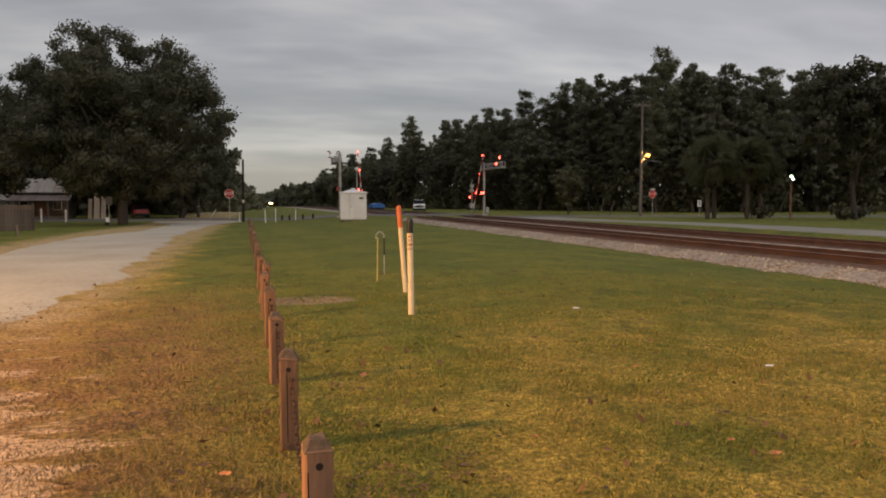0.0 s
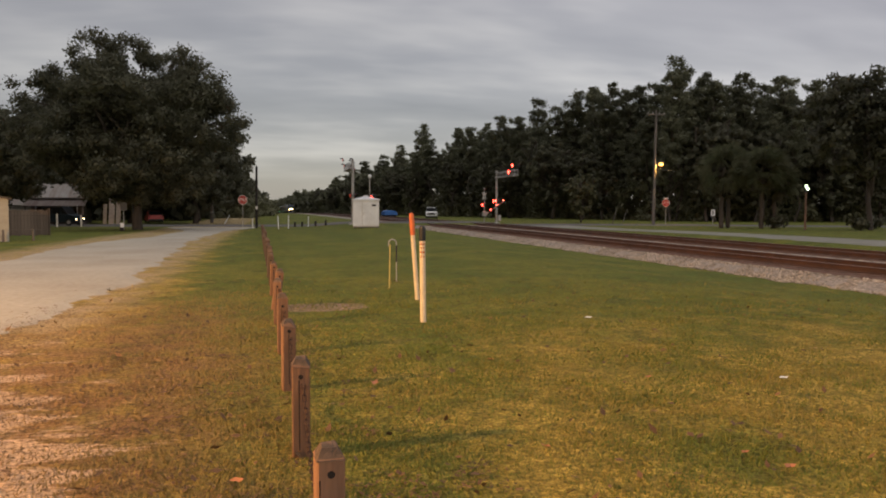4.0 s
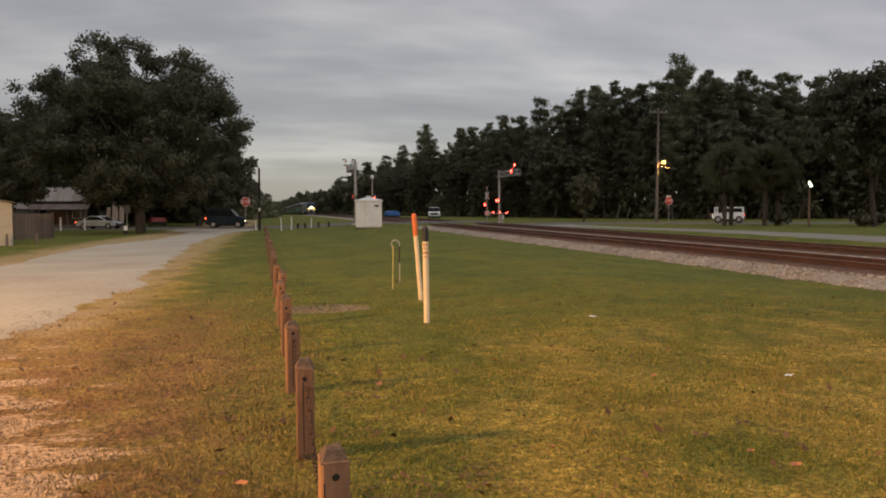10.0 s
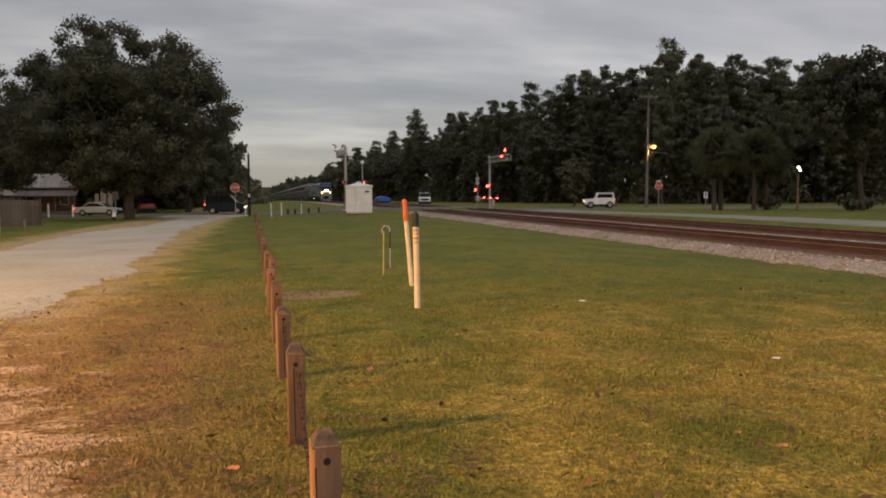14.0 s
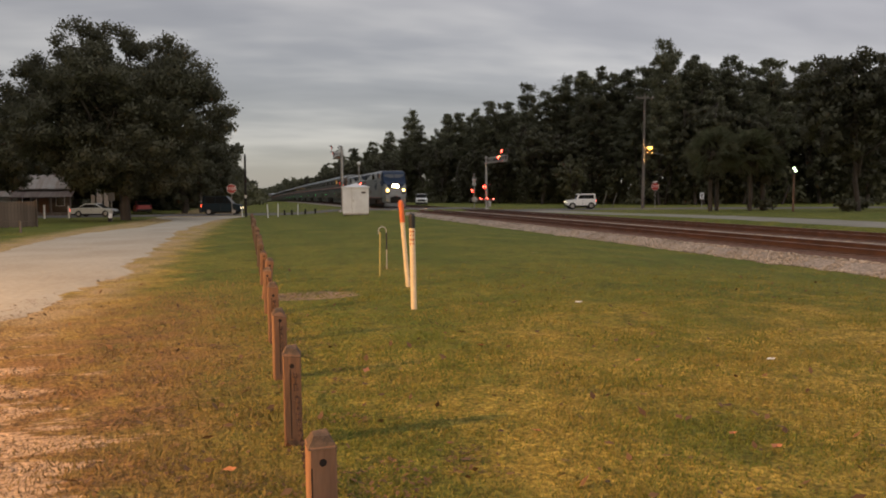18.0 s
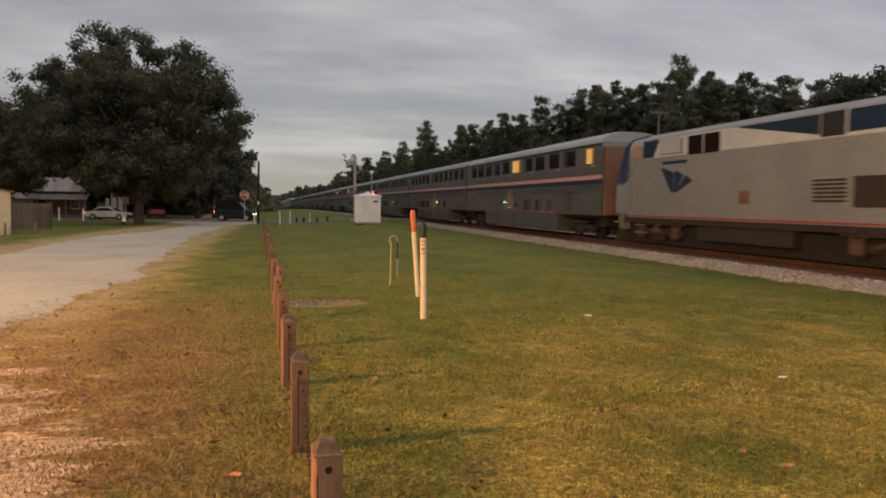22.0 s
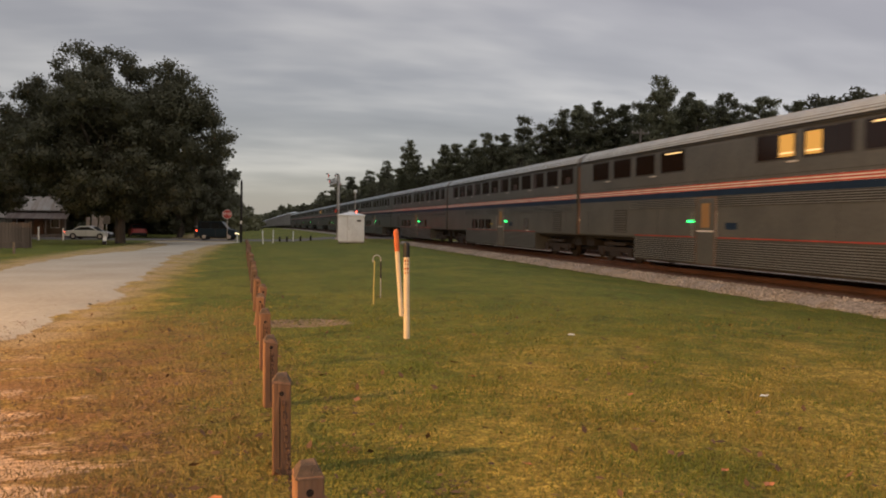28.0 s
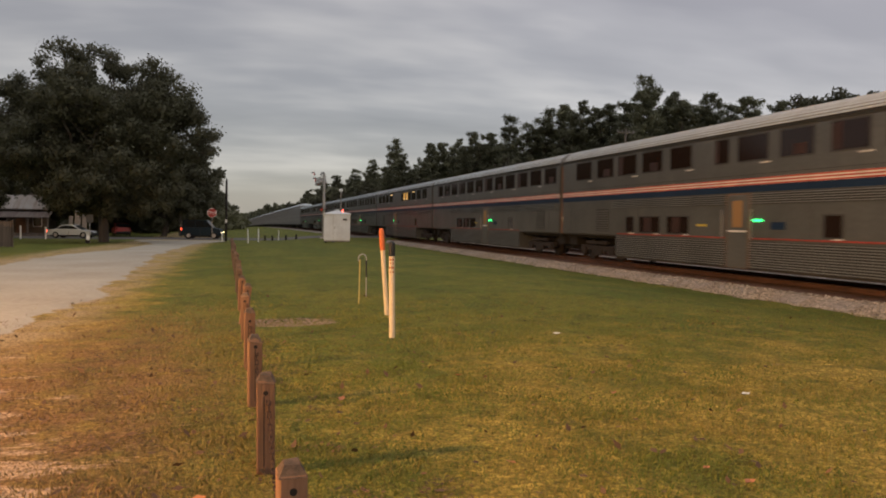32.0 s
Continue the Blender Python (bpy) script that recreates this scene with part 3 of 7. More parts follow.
def along_track(y0, y1):
    ys, y = [], y0
    while y < y1:
        ys.append(y)
        y += 4 if y < 120 else 20
    return ys + [y1]


def swept(profile, x0, ys, bm=None):
    """profile: closed ring of (dx, z), swept along the line."""
    return loft([[(track_x(x0, y) + dx, y, z - fall(y)) for dx, z in profile] for y in ys], bm)


def ballast_material():
    """Pale broken stone, rust-brown between and beside the rails."""
    m, nt, p = nodes_of("ballast")
    n, l = nt.nodes.new, nt.links.new
    geo = n("ShaderNodeNewGeometry")
    sep = n("ShaderNodeSeparateXYZ")
    l(geo.outputs["Position"], sep.inputs[0])
    def calc(op, a, b):
        q = n("ShaderNodeMath"); q.operation = op
        for i, v in enumerate((a, b)):
            if isinstance(v, (int, float)):
                q.inputs[i].default_value = v
            else:
                l(v, q.inputs[i])
        return q.outputs[0]
    yy = calc("MAXIMUM", sep.outputs[1], 0.0)
    x = calc("ADD", sep.outputs[0], calc("MULTIPLY", calc("MULTIPLY", yy, yy), BEND))
    rough = n("ShaderNodeTexNoise"); rough.inputs["Scale"].default_value, rough.inputs["Detail"].default_value = 2.0, 5
    l(geo.outputs["Position"], rough.inputs["Vector"])
    wob = calc("MULTIPLY", calc("SUBTRACT", rough.outputs["Fac"], 0.5), 0.5)
    def band(c, wide):
        d = calc("ADD", calc("ABSOLUTE", calc("SUBTRACT", x, c), 0), wob)
        r = n("ShaderNodeMapRange"); r.inputs["From Min"].default_value, r.inputs["From Max"].default_value = wide + 0.13, wide - 0.13
        l(d, r.inputs[0])
        return r.outputs[0]
    rust = calc("MAXIMUM", band(NEAR_X - 0.1, 2.05), band(FAR_X, 1.7))
    cell = n("ShaderNodeTexVoronoi"); cell.inputs["Scale"].default_value = 14
    l(geo.outputs["Position"], cell.inputs["Vector"])
    grey = n("ShaderNodeMix"); grey.data_type = "RGBA"
    grey.inputs["A"].default_value, grey.inputs["B"].default_value = (0.40, 0.355, 0.305, 1), (0.23, 0.198, 0.165, 1)
    sc = n("ShaderNodeSeparateColor"); l(cell.outputs["Color"], sc.inputs[0])
    l(sc.outputs[0], grey.inputs["Factor"])
    mix = n("ShaderNodeMix"); mix.data_type = "RGBA"
    mix.inputs["B"].default_value = (0.125, 0.063, 0.039, 1)
    l(rust, mix.inputs["Factor"]); l(grey.outputs["Result"], mix.inputs["A"])
    l(mix.outputs["Result"], p.inputs["Base Color"])
    p.inputs["Roughness"].default_value = 0.97
    b = n("ShaderNodeBump"); b.inputs["Strength"].default_value, b.inputs["Distance"].default_value = 0.9, 0.05
    l(cell.outputs["Distance"], b.inputs["Height"]); l(b.outputs[0], p.inputs["Normal"])
    return m


def railway():
    bed_mat = ballast_material()
    bed = thing("railway_bed", "pale broken-stone ballast bed with rust-brown stains", "ballast", kind="structure")
    ys = along_track(-160, 1900)
    prof = [(-3.0, -0.55), (-2.9, -0.40), (-2.35, -0.205), (-2.1, -0.18), (1.8, -0.18), (2.1, -0.20), (2.8, -0.20), (3.1, -0.18), (6.6, -0.18), (6.9, -0.22), (7.7, -0.42), (7.8, -0.55)]
    part("ballast", swept(prof, NEAR_X, ys), bed_mat, bed)
    # loose stones on the near shoulder
    stones_v, stones_f = [], []
    base = np.array([(1, 0, 0), (-1, 0, 0), (0, 1, 0), (0, -1, 0), (0, 0, 1), (0, 0, -1)], float)
    tri = [(0, 2, 4), (2, 1, 4), (1, 3, 4), (3, 0, 4), (2, 0, 5), (1, 2, 5), (3, 1, 5), (0, 3, 5)]
    for i in range(22000):
        y = 8 + 62 * rng.random() ** 1.4
        u = rng.random()
        x = track_x(NEAR_X, y) - 2.1 - u * (0.95 + 0.4 * noise.noise(Vector((y * 0.7, 3.0, 0))) + 0.3 * noise.noise(Vector((y * 2.3, 8.0, 0))))
        if rng.random() < 0.14:
            x = track_x(NEAR_X, y) + 1.95 + 1.0 * rng.random(); z = -0.2
        else:
            z = max(-0.40, -0.19 - 0.24 * max(0, (u - 0.1) / 0.8))
        s = 0.018 + 0.03 * rng.random() ** 1.5
        q = Euler(rng.random(3) * 6).to_matrix()
        k = len(stones_v)
        for b in base * (s * (0.7 + 0.6 * rng.random((6, 1)))):
            v = q @ Vector(b)
            stones_v.append((x + v.x, y + v.y, z + 0.6 * s + v.z * 0.8))
        stones_f += [(k + a, k + b, k + c) for a, b, c in tri]
    tagged(part("loose_stones", mesh_arrays("loose_stones", stones_v, stones_f, M["stone"]), None, bed, "pale pinkish broken stones"), kind="stuff")
    tie_me = data_of("tie", box(-1.3, 1.3, -0.11, 0.11, 0.02 + BED, 0.175 + BED, 0.012), M["tie"])
    rail = [(-0.07, 0.175), (0.07, 0.175), (0.07, 0.19), (0.012, 0.205), (0.012, 0.295), (0.036, 0.305), (0.036, 0.335), (-0.036, 0.335), (-0.036, 0.305), (-0.012, 0.295), (-0.012, 0.205), (-0.07, 0.19)]
    head = [(-0.034, 0.335), (0.034, 0.335), (0.030, 0.342), (-0.030, 0.342)]
    for x0, label in ((NEAR_X, "railway track carrying the passing train"), (FAR_X, "empty railway track with rusty rails on stained ties")):
        tr = thing("railway_track", label, "railway track", group="pair of railway tracks", kind="structure")
        for g in (-0.75, 0.75):
            r = part("rail", swept([(dx + g, z + BED) for dx, z in rail], x0, ys), M["rail"], tr)
            part("rail_head", swept([(dx + g, z + BED) for dx, z in head], x0, ys), M["railhead"], r, "worn running surface")
        rest = bmesh.new()
        n = int((420 + 30) / 0.53)
        for i in range(n):
            y = -30 + 0.53 * i
            x = track_x(x0, y)
            if 8 < y < 74:
                part("tie", tie_me, None, tr, at=pose(x + 0.03 * (rng.random() - 0.5), y, 0.004 * rng.random() - fall(y), 0, 0, 1.5 * (rng.random() - 0.5)))
            elif y < 300:
                box(x - 1.3, x + 1.3, y - 0.11, y + 0.11, 0.02 + BED - fall(y), 0.175 + BED - fall(y), 0, rest)
        tagged(part("tie_row", rest, M["tie"], tr), kind="stuff")
    # planked crossing between the rails
    cr = thing("level_crossing", "dark rubber and asphalt level crossing panels", "level crossing", kind="structure")
    for x0 in (NEAR_X, FAR_X):
        x = track_x(x0, 80)
        for a, b in ((-2.4, -0.83), (-0.64, 0.64), (0.83, 2.1)):
            for k in range(4):
                part("panel", box(x + a, x + b, 76.3 + 2.0 * k, 78.26 + 2.0 * k, 0.14 + BED, -0.008, 0.01), M["asphalt"], cr)


railway()

# ---------------------------------------------------------------- trees


def leaf_quads(centres, radii, counts, size, seed, flat=0.75, long=1.5):
    """Small leaf faces scattered through clumps; an uneven skin with gaps."""
    r = np.random.default_rng(seed)
    out, normals = [], []
    for c, rad, k in zip(centres, radii, counts):
        d = r.normal(size=(k, 3)); d /= np.linalg.norm(d, axis=1)[:, None]
        far = np.where(r.random(k) < 0.3, 1.0 + 0.55 * r.random(k), 0.3 + 0.7 * r.random(k) ** 0.7)
        d *= (rad * far)[:, None]
        d[:, 2] *= flat
        p = np.asarray(c) + d
        a = r.normal(size=(k, 3)); a /= np.linalg.norm(a, axis=1)[:, None]
        b = np.cross(a, r.normal(size=(k, 3))); b /= np.linalg.norm(b, axis=1)[:, None]
        s = (size * (0.6 + 0.8 * r.random(k)))[:, None]
        a, b = a * s * long, b * s
        # faces look outwards from their clump, softly shaded
        back = (np.cross(a, b) * d).sum(1) < 0
        b[back] *= -1
        face = np.cross(a, b)
        face /= np.linalg.norm(face, axis=1)[:, None] + 1e-9
        soft = d / (np.linalg.norm(d, axis=1)[:, None] + 1e-9) + 0.22 * face + np.array([0, 0, 0.15])
        soft /= np.linalg.norm(soft, axis=1)[:, None]
        out.append(np.stack([p - a, p - b * 0.8, p + a, p + b * 0.8], 1))
        normals.append(np.repeat(soft, 4, axis=0))
    v = np.concatenate(out).reshape(-1, 3)
    f = np.arange(len(v)).reshape(-1, 4)
    return v, f, np.concatenate(normals)


def limb(bm, p0, p1, r0, r1, r, bends=3, n=7):
    pts = [Vector(p0).lerp(Vector(p1), i / bends) for i in range(bends + 1)]
    for i in range(1, bends):
        pts[i] += Vector(r.normal(size=3)) * (Vector(p1) - Vector(p0)).length * 0.05
    for i in range(bends):
        rod(pts[i], pts[i + 1], r0 + (r1 - r0) * i / bends, r0 + (r1 - r0) * (i + 1) / bends, n, bm)


def make_tree(name, label, trunk_bm, crown_vf, leaf_mat, m, group=""):
    ob = thing(name, label, "tree", m, group)
    part("trunk", trunk_bm, M["bark"], ob)
    part("crown", mesh_arrays("crown", crown_vf[0], crown_vf[1], leaf_mat, crown_vf[2]), None, ob)
    return ob


def pine_tree(seed, h=22.0, spread=3.2, first=0.5, leaf=0.088, tufts=36):
    """A tall bare stem and an open crown of rounded needle tufts at the ends of crooked limbs."""
    r = np.random.default_rng(seed)
    bm = bmesh.new()
    tip = (r.normal() * 0.35, r.normal() * 0.35, h * 0.97)
    limb(bm, (0, 0, -0.3), tip, 0.24, 0.05, r, 5)
    cs, rs, ks = [], [], []

    def tuft(q, rad):
        cs.append(q), rs.append(rad), ks.append(int(380 * rad * rad))
        for _ in range(2):
            d = r.normal(size=3) * rad * 0.75
            cs.append((q[0] + d[0], q[1] + d[1], q[2] + 0.5 * abs(d[2]))), rs.append(rad * 0.55), ks.append(int(160 * rad * rad))
    turn = r.random() * 6.283
    for i in range(tufts):
        f = i / (tufts - 1)
        z = h * (first + (0.95 - first) * f) + r.normal() * 0.45
        turn += 2.4 + 0.5 * r.normal()
        w = spread * (1.12 - 0.75 * f ** 1.6) * (0.35 + 0.75 * r.random())
        q = (w * math.cos(turn), w * math.sin(turn), z + 0.22 * w)
        on = f * 0.4 + 0.5
        limb(bm, (tip[0] * on, tip[1] * on, z - 0.5), q, 0.07, 0.025, r, 3, 5)
        tuft(q, 0.42 + 0.42 * r.random())
        if w > 1.3 and i % 3:
            tuft((q[0] * 0.5, q[1] * 0.5, z + 0.15 * w + r.normal() * 0.4), 0.38 + 0.3 * r.random())
    tuft((tip[0], tip[1], h * 0.97), 0.55)
    # a few dead stubs low on the stem
    for i in range(4):
        a, z = r.random() * 6.283, h * (0.2 + 0.22 * r.random())
        limb(bm, (0, 0, z), (1.3 * math.cos(a), 1.3 * math.sin(a), z + 0.2), 0.04, 0.012, r, 2, 4)
    return bm, leaf_quads(cs, rs, ks, leaf, seed + 50, 0.95, 1.7)


def broad_tree(seed, h=16.0, spread=8.0, clumps=150, leaf=0.2, low=0.2, trunk=0.5, per=95, lobes=()):
    r = np.random.default_rng(seed)
    bm = bmesh.new()
    top = (r.normal() * 0.4, r.normal() * 0.4, h * 0.45)
    limb(bm, (0, 0, -0.3), top, trunk, trunk * 0.6, r, 3, 10)
    cs, rs, ks = [], [], []
    mains = []
    for i in range(9):
        a = i * 0.698 + r.random() * 0.5
        w = spread * (0.35 + 0.4 * r.random())
        q = (w * math.cos(a), w * math.sin(a), h * (0.5 + 0.38 * r.random()))
        mains.append(q)
        limb(bm, (top[0], top[1], h * (0.2 + 0.24 * r.random())), q, trunk * 0.4, 0.07, r, 4, 7)
    for i in range(clumps):
        u = 2 * r.random() - 1
        a = r.random() * 6.283
        f = r.random() ** 0.45
        hz = math.sqrt(max(0, 1 - u * u))
        wob = 0.78 + 0.44 * noise.noise(Vector((math.cos(a) * 1.3 + seed, math.sin(a) * 1.3, u * 1.6)))
        x, y = spread * f * hz * math.cos(a) * wob * 1.12, spread * f * hz * math.sin(a) * wob * 1.12
        z = h * (0.5 + low * 0.5) + u * f * h * (0.5 - low * 0.5) * (wob if u > 0 else 1.0) * 0.98
        rad = (0.085 + 0.07 * r.random()) * spread * (1.2 - 0.55 * f)
        cs.append((x, y, z)), rs.append(rad), ks.append(int(per * (0.6 + 0.6 * r.random())))
        if i % 6 == 0:
            q = mains[i // 6 % 9]
            limb(bm, q, (x, y, z), 0.06, 0.015, r, 2, 5)
    # airy boughs that stand out of the crown
    for x, z in lobes:
        for k in range(3):
            y = (k - 1) * 2.2 + r.normal() * 0.5
            limb(bm, (x * 0.45, y * 0.5, h * 0.42 + 0.25 * z), (x, y, z), 0.10, 0.02, r, 4, 6)
            for _ in range(6):
                cs.append((x + 0.75 * r.normal(), y + 0.7 * r.normal(), z - 0.45 + 0.6 * r.normal()))
                rs.append(0.42 + 0.35 * r.random()), ks.append(int(per * 0.34))
    return bm, leaf_quads(cs, rs, ks, leaf, seed + 90, 0.8)


def forest():
    kinds = []
    for s, (h, sp, first) in enumerate(((22.0, 2.6, 0.48), (22.0, 3.0, 0.40), (22.0, 2.2, 0.58), (22.0, 3.1, 0.34), (22.0, 2.5, 0.52), (22.0, 1.9, 0.62), (22.0, 2.8, 0.44))):
        kinds.append(make_tree("pine_tree", "tall dark pine with an open crown of rounded tufts", *pine_tree(20 + s, h, sp, first), M["pine"], pose(58 + 7 * s, 100 + 3 * s, -0.35), "trees of the pine wood"))
    broads = []
    for s, (h, sp) in enumerate(((17, 5.2), (15, 4.8), (19, 5.6))):
        broads.append(make_tree("broadleaf_tree", "dark leafy tree at the edge of the pine wood", *broad_tree(40 + s, h, sp, 130, 0.19, 0.10, 0.3, 120), M["leaf"], pose(62 + 9 * s, 96, -0.35), "trees of the pine wood"))
    return kinds, broads


PINES, BROADS = forest()


def line_point(line, d):
    for a, b in zip(line, line[1:]):
        a, b = Vector(a), Vector(b)
        k = (b - a).length
        if d <= k:
            return a + (b - a) * (d / k), (b - a) / k
        d -= k
    return None, None


# the pines that stand out against the sky: x, y, height
TALL_PINES = [(37.5, 295.5, 20.8), (41.4, 274.2, 21.5), (45.0, 260.8, 23.3), (42.3, 207.7, 24.6), (46.6, 183.2, 21.8), (51.0, 175.7, 21.8), (48.6, 154.7, 21.6), (52.0, 152.8, 21.4), (55.5, 150.7, 24.7), (52.3, 133.1, 20.0), (55.8, 132.1, 22.8),
              (59.1, 130.6, 24.2), (56.8, 119.9, 22.5), (59.9, 120.2, 22.1), (62.9, 120.6, 23.2), (60.4, 109.5, 21.5), (61.6, 106.3, 24.3), (66.0, 107.9, 21.3), (63.9, 99.2, 20.5), (71.1, 102.9, 21.8), (78.0, 103.6, 22.5), (79.1, 96.8, 21.0)]


def plant_wood():
    r = np.random.default_rng(5)
    for i, (x, y, h) in enumerate(TALL_PINES):
        c = copy_thing(PINES[(i * 3) % len(PINES)], pose(x, y, gz(x, y), 0, 0, 47 * i))
        k = h / 22.0
        wide = k * (1.0 + 0.25 * r.random())
        c.scale = (wide, wide, k)
    # edge of the wood east of the line, from the road northwards
    edge = [(140, 70), (86, 88), (58, 98), (47, 130), (38, 180), (33, 260), (26, 420)]
    for row, (back, gap, tall) in enumerate(((0, 6.5, 0.62), (6, 4.6, 0.72), (12, 4.4, 0.80), (18, 4.6, 0.84), (26, 5.5, 0.86))):
        d = 2.0 * row
        while True:
            p, t = line_point(edge, d)
            if p is None:
                break
            q = p + Vector((t.y, -t.x)) * (back + r.normal() * 1.2)
            far = 1 + max(0.0, (p.y - 150) / 200)
            s = tall * (0.80 + 0.34 * r.random())
            src = BROADS[int(r.integers(3))] if row == 0 and r.random() < 0.7 else PINES[int(r.integers(len(PINES)))]
            if row == 0:
                s = 0.6 + 0.3 * r.random()
            c = copy_thing(src, pose(q.x, q.y, gz(q.x, q.y), 0, 0, 360 * r.random()))
            c.scale = (s * 1.15, s * 1.15, s)
            d += gap * far * (0.7 + 0.6 * r.random())


def woods_stuff(name, line, depth, h0, h1, step, seed, label, leaf=0.5, material="pine", per=60):
    r = np.random.default_rng(seed)
    cs, rs, ks = [], [], []
    d = 0.0
    while True:
        p, t = line_point(line, d)
        if p is None:
            break
        for b in np.arange(0, depth, 3.2):
            q = p + Vector((t.y, -t.x)) * (b + r.normal() * 0.8)
            h = h0 + (h1 - h0) * r.random()
            z = 0.3
            while z < h:
                rad = 0.9 + 0.9 * r.random()
                cs.append((q.x + r.normal() * 0.8, q.y + r.normal() * 0.8, gz(q.x, q.y) + z)), rs.append(rad), ks.append(int(per * rad * 0.7))
                z += rad * 1.5
        d += step * (0.7 + 0.6 * r.random())
    v, f, soft = leaf_quads(cs, rs, ks, leaf, seed + 1, 0.9)
    ob = new(name, mesh_arrays(name, v, f, M[material], soft))
    return tagged(ob, label, "woods", kind="stuff")


plant_wood()
woods_stuff("undergrowth", [(150, 68), (86, 89), (59, 99), (48, 131), (39, 181), (34, 260)], 7.0, 2.5, 6.5, 3.4, 3, "dark brushy undergrowth along the edge of the pine wood", 0.2, "shrub", 130)
woods_stuff("inner_woods", [(160, 84), (92, 103), (68, 112), (58, 140), (50, 185)], 7.0, 12, 16, 4.5, 4, "dense dark foliage inside the pine wood", 0.6, "pine", 34)
woods_stuff("far_woods", [(33, 262), (26, 420), (10, 640), (-12, 900)], 9.0, 8, 13, 8.0, 8, "distant dark woods east of the railway", 1.0, "pine", 40)


# boughs of the great oak: distance east of the trunk and height
OAK_LOBES = [(-1.8, 14.9), (0.9, 14.8), (-3.8, 13.6), (-5.9, 12.4), (-7.3, 10.0), (-8.3, 8.0), (3.4, 13.8), (5.3, 12.5), (6.5, 10.6), (7.2, 8.4)]


def west_trees():
    oak = make_tree("oak_tree", "broad dark evergreen oak with a dense spreading crown", *broad_tree(71, 15.8, 8.9, 520, 0.078, 0.10, 0.42, 400, OAK_LOBES), M["leaf"], pose(-10.4, 66, -0.33), "")
    second = make_tree("oak_tree", "dark oak beside the house, lower than the great oak", *broad_tree(72, 13.0, 7.4, 280, 0.115, 0.05, 0.4, 250), M["leaf"], pose(-26, 78, -0.35), "")
    for x, y, s, rz in ((-8.2, 92, 0.92, 40), (-16, 96, 0.95, 110), (-30, 100, 1.02, 200), (-42, 96, 1.05, 300), (-9.4, 112, 0.95, 250), (-11, 135, 1.0, 70), (-54, 110, 1.2, 20), (-22, 118, 1.1, 160), (-34, 70, 0.8, 80), (-46, 74, 1.0, 130)):
        c = copy_thing(second, pose(x, y, gz(x, y), 0, 0, rz))
        c.scale = (s, s, s)
        c["label"] = "dark leafy tree west of the railway"
    woods_stuff("west_woods", [(-8, 900), (-4, 500), (-6, 260), (-9, 150), (-14, 112), (-70, 128)], 9.0, 7, 12, 6.0, 12, "dark woods beyond the road west of the railway", 0.6, "leaf", 40)


west_trees()
woods_stuff("trackside_brush", [(-7, 140), (-4, 220), (-2, 330), (-4, 480)], 4.0, 1.5, 4.5, 4.0, 31, "low dark brush beside the far railway line", 0.4, "shrub", 40)

# ---------------------------------------------------------------- train
CAR = 24.7


def side_box(y0, y1, z0, z1, x=-1.55, proud=0.012, bev=0.0, depth=0.03):
    """A panel on the west side of a car."""
    return box(x - proud, x - proud + depth, y0, y1, z0, z1, bev)


def bogie(parent, y, wheel_r=0.46):
    b = part("bogie", box(-1.22, -1.02, y - 1.75, y + 1.75, 0.42, 0.66, 0.04), M["brown"], parent)
    fr = box(1.02, 1.22, y - 1.75, y + 1.75, 0.42, 0.66)
    box(-1.1, 1.1, y - 0.3, y + 0.3, 0.4, 0.6, 0, fr)
    for s in (-1.27, 1.2):
        for dy in (-1.3, 1.3):
            box(s, s + 0.09, y + dy - 0.2, y + dy + 0.2, 0.28, 0.62, 0, fr)
        box(s, s + 0.09, y - 0.45, y + 0.45, 0.25, 0.5, 0, fr)
    part("frame", fr, M["brown"], b)
    for dy in (-1.3, 1.3):
        w = bmesh.new()
        for s in (-0.75, 0.75):
            rod((s - 0.07, y + dy, wheel_r), (s + 0.07, y + dy, wheel_r), wheel_r, wheel_r, 18, w)
        rod((-0.9, y + dy, wheel_r), (0.9, y + dy, wheel_r), 0.09, 0.09, 8, w)
        part("wheelset", w, M["wheel"], b)


# what each kind of coach shows on its west side: middle and width of the windows, +y towards the rear
SLEEPER = [(10.35, 1.45), (8.3, 1.39), (6.45, 1.4), (4.56, 1.35), (2.67, 1.26), (0.33, 0.65), (-1.17, 1.33), (-3.03, 1.27), (-4.95, 1.2), (-6.75, 1.25), (-8.65, 1.3), (-10.4, 1.2)]
COACH_SEATS = [(10.3 - 1.9 * i, 1.38) for i in range(12)]
DINER = [(10.4, 1.5), (8.4, 1.45), (6.5, 1.4), (4.5, 1.55), (-1.15, 1.65), (-3.25, 1.8), (-5.3, 1.5), (-7.3, 1.4), (-9.3, 1.4)]
CREW = [(10.15, 1.4), (8.25, 1.4), (6.3, 1.35), (4.35, 1.32), (2.4, 1.3), (0.2, 1.6), (-1.95, 1.3), (-3.9, 1.35), (-6.1, 1.4), (-8.25, 1.45), (-10.8, 0.85)]


def ribs(parent, y0, y1, z0, count, step, high=0.026):
    """A field of pressed horizontal flutes, paler, over a backing darkened for their shade."""
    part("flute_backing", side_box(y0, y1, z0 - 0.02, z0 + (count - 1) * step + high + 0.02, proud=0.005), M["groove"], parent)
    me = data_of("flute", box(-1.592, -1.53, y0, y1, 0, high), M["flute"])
    for i in range(count):
        part("flute", me, None, parent, at=pose(0, 0, z0 + i * step))


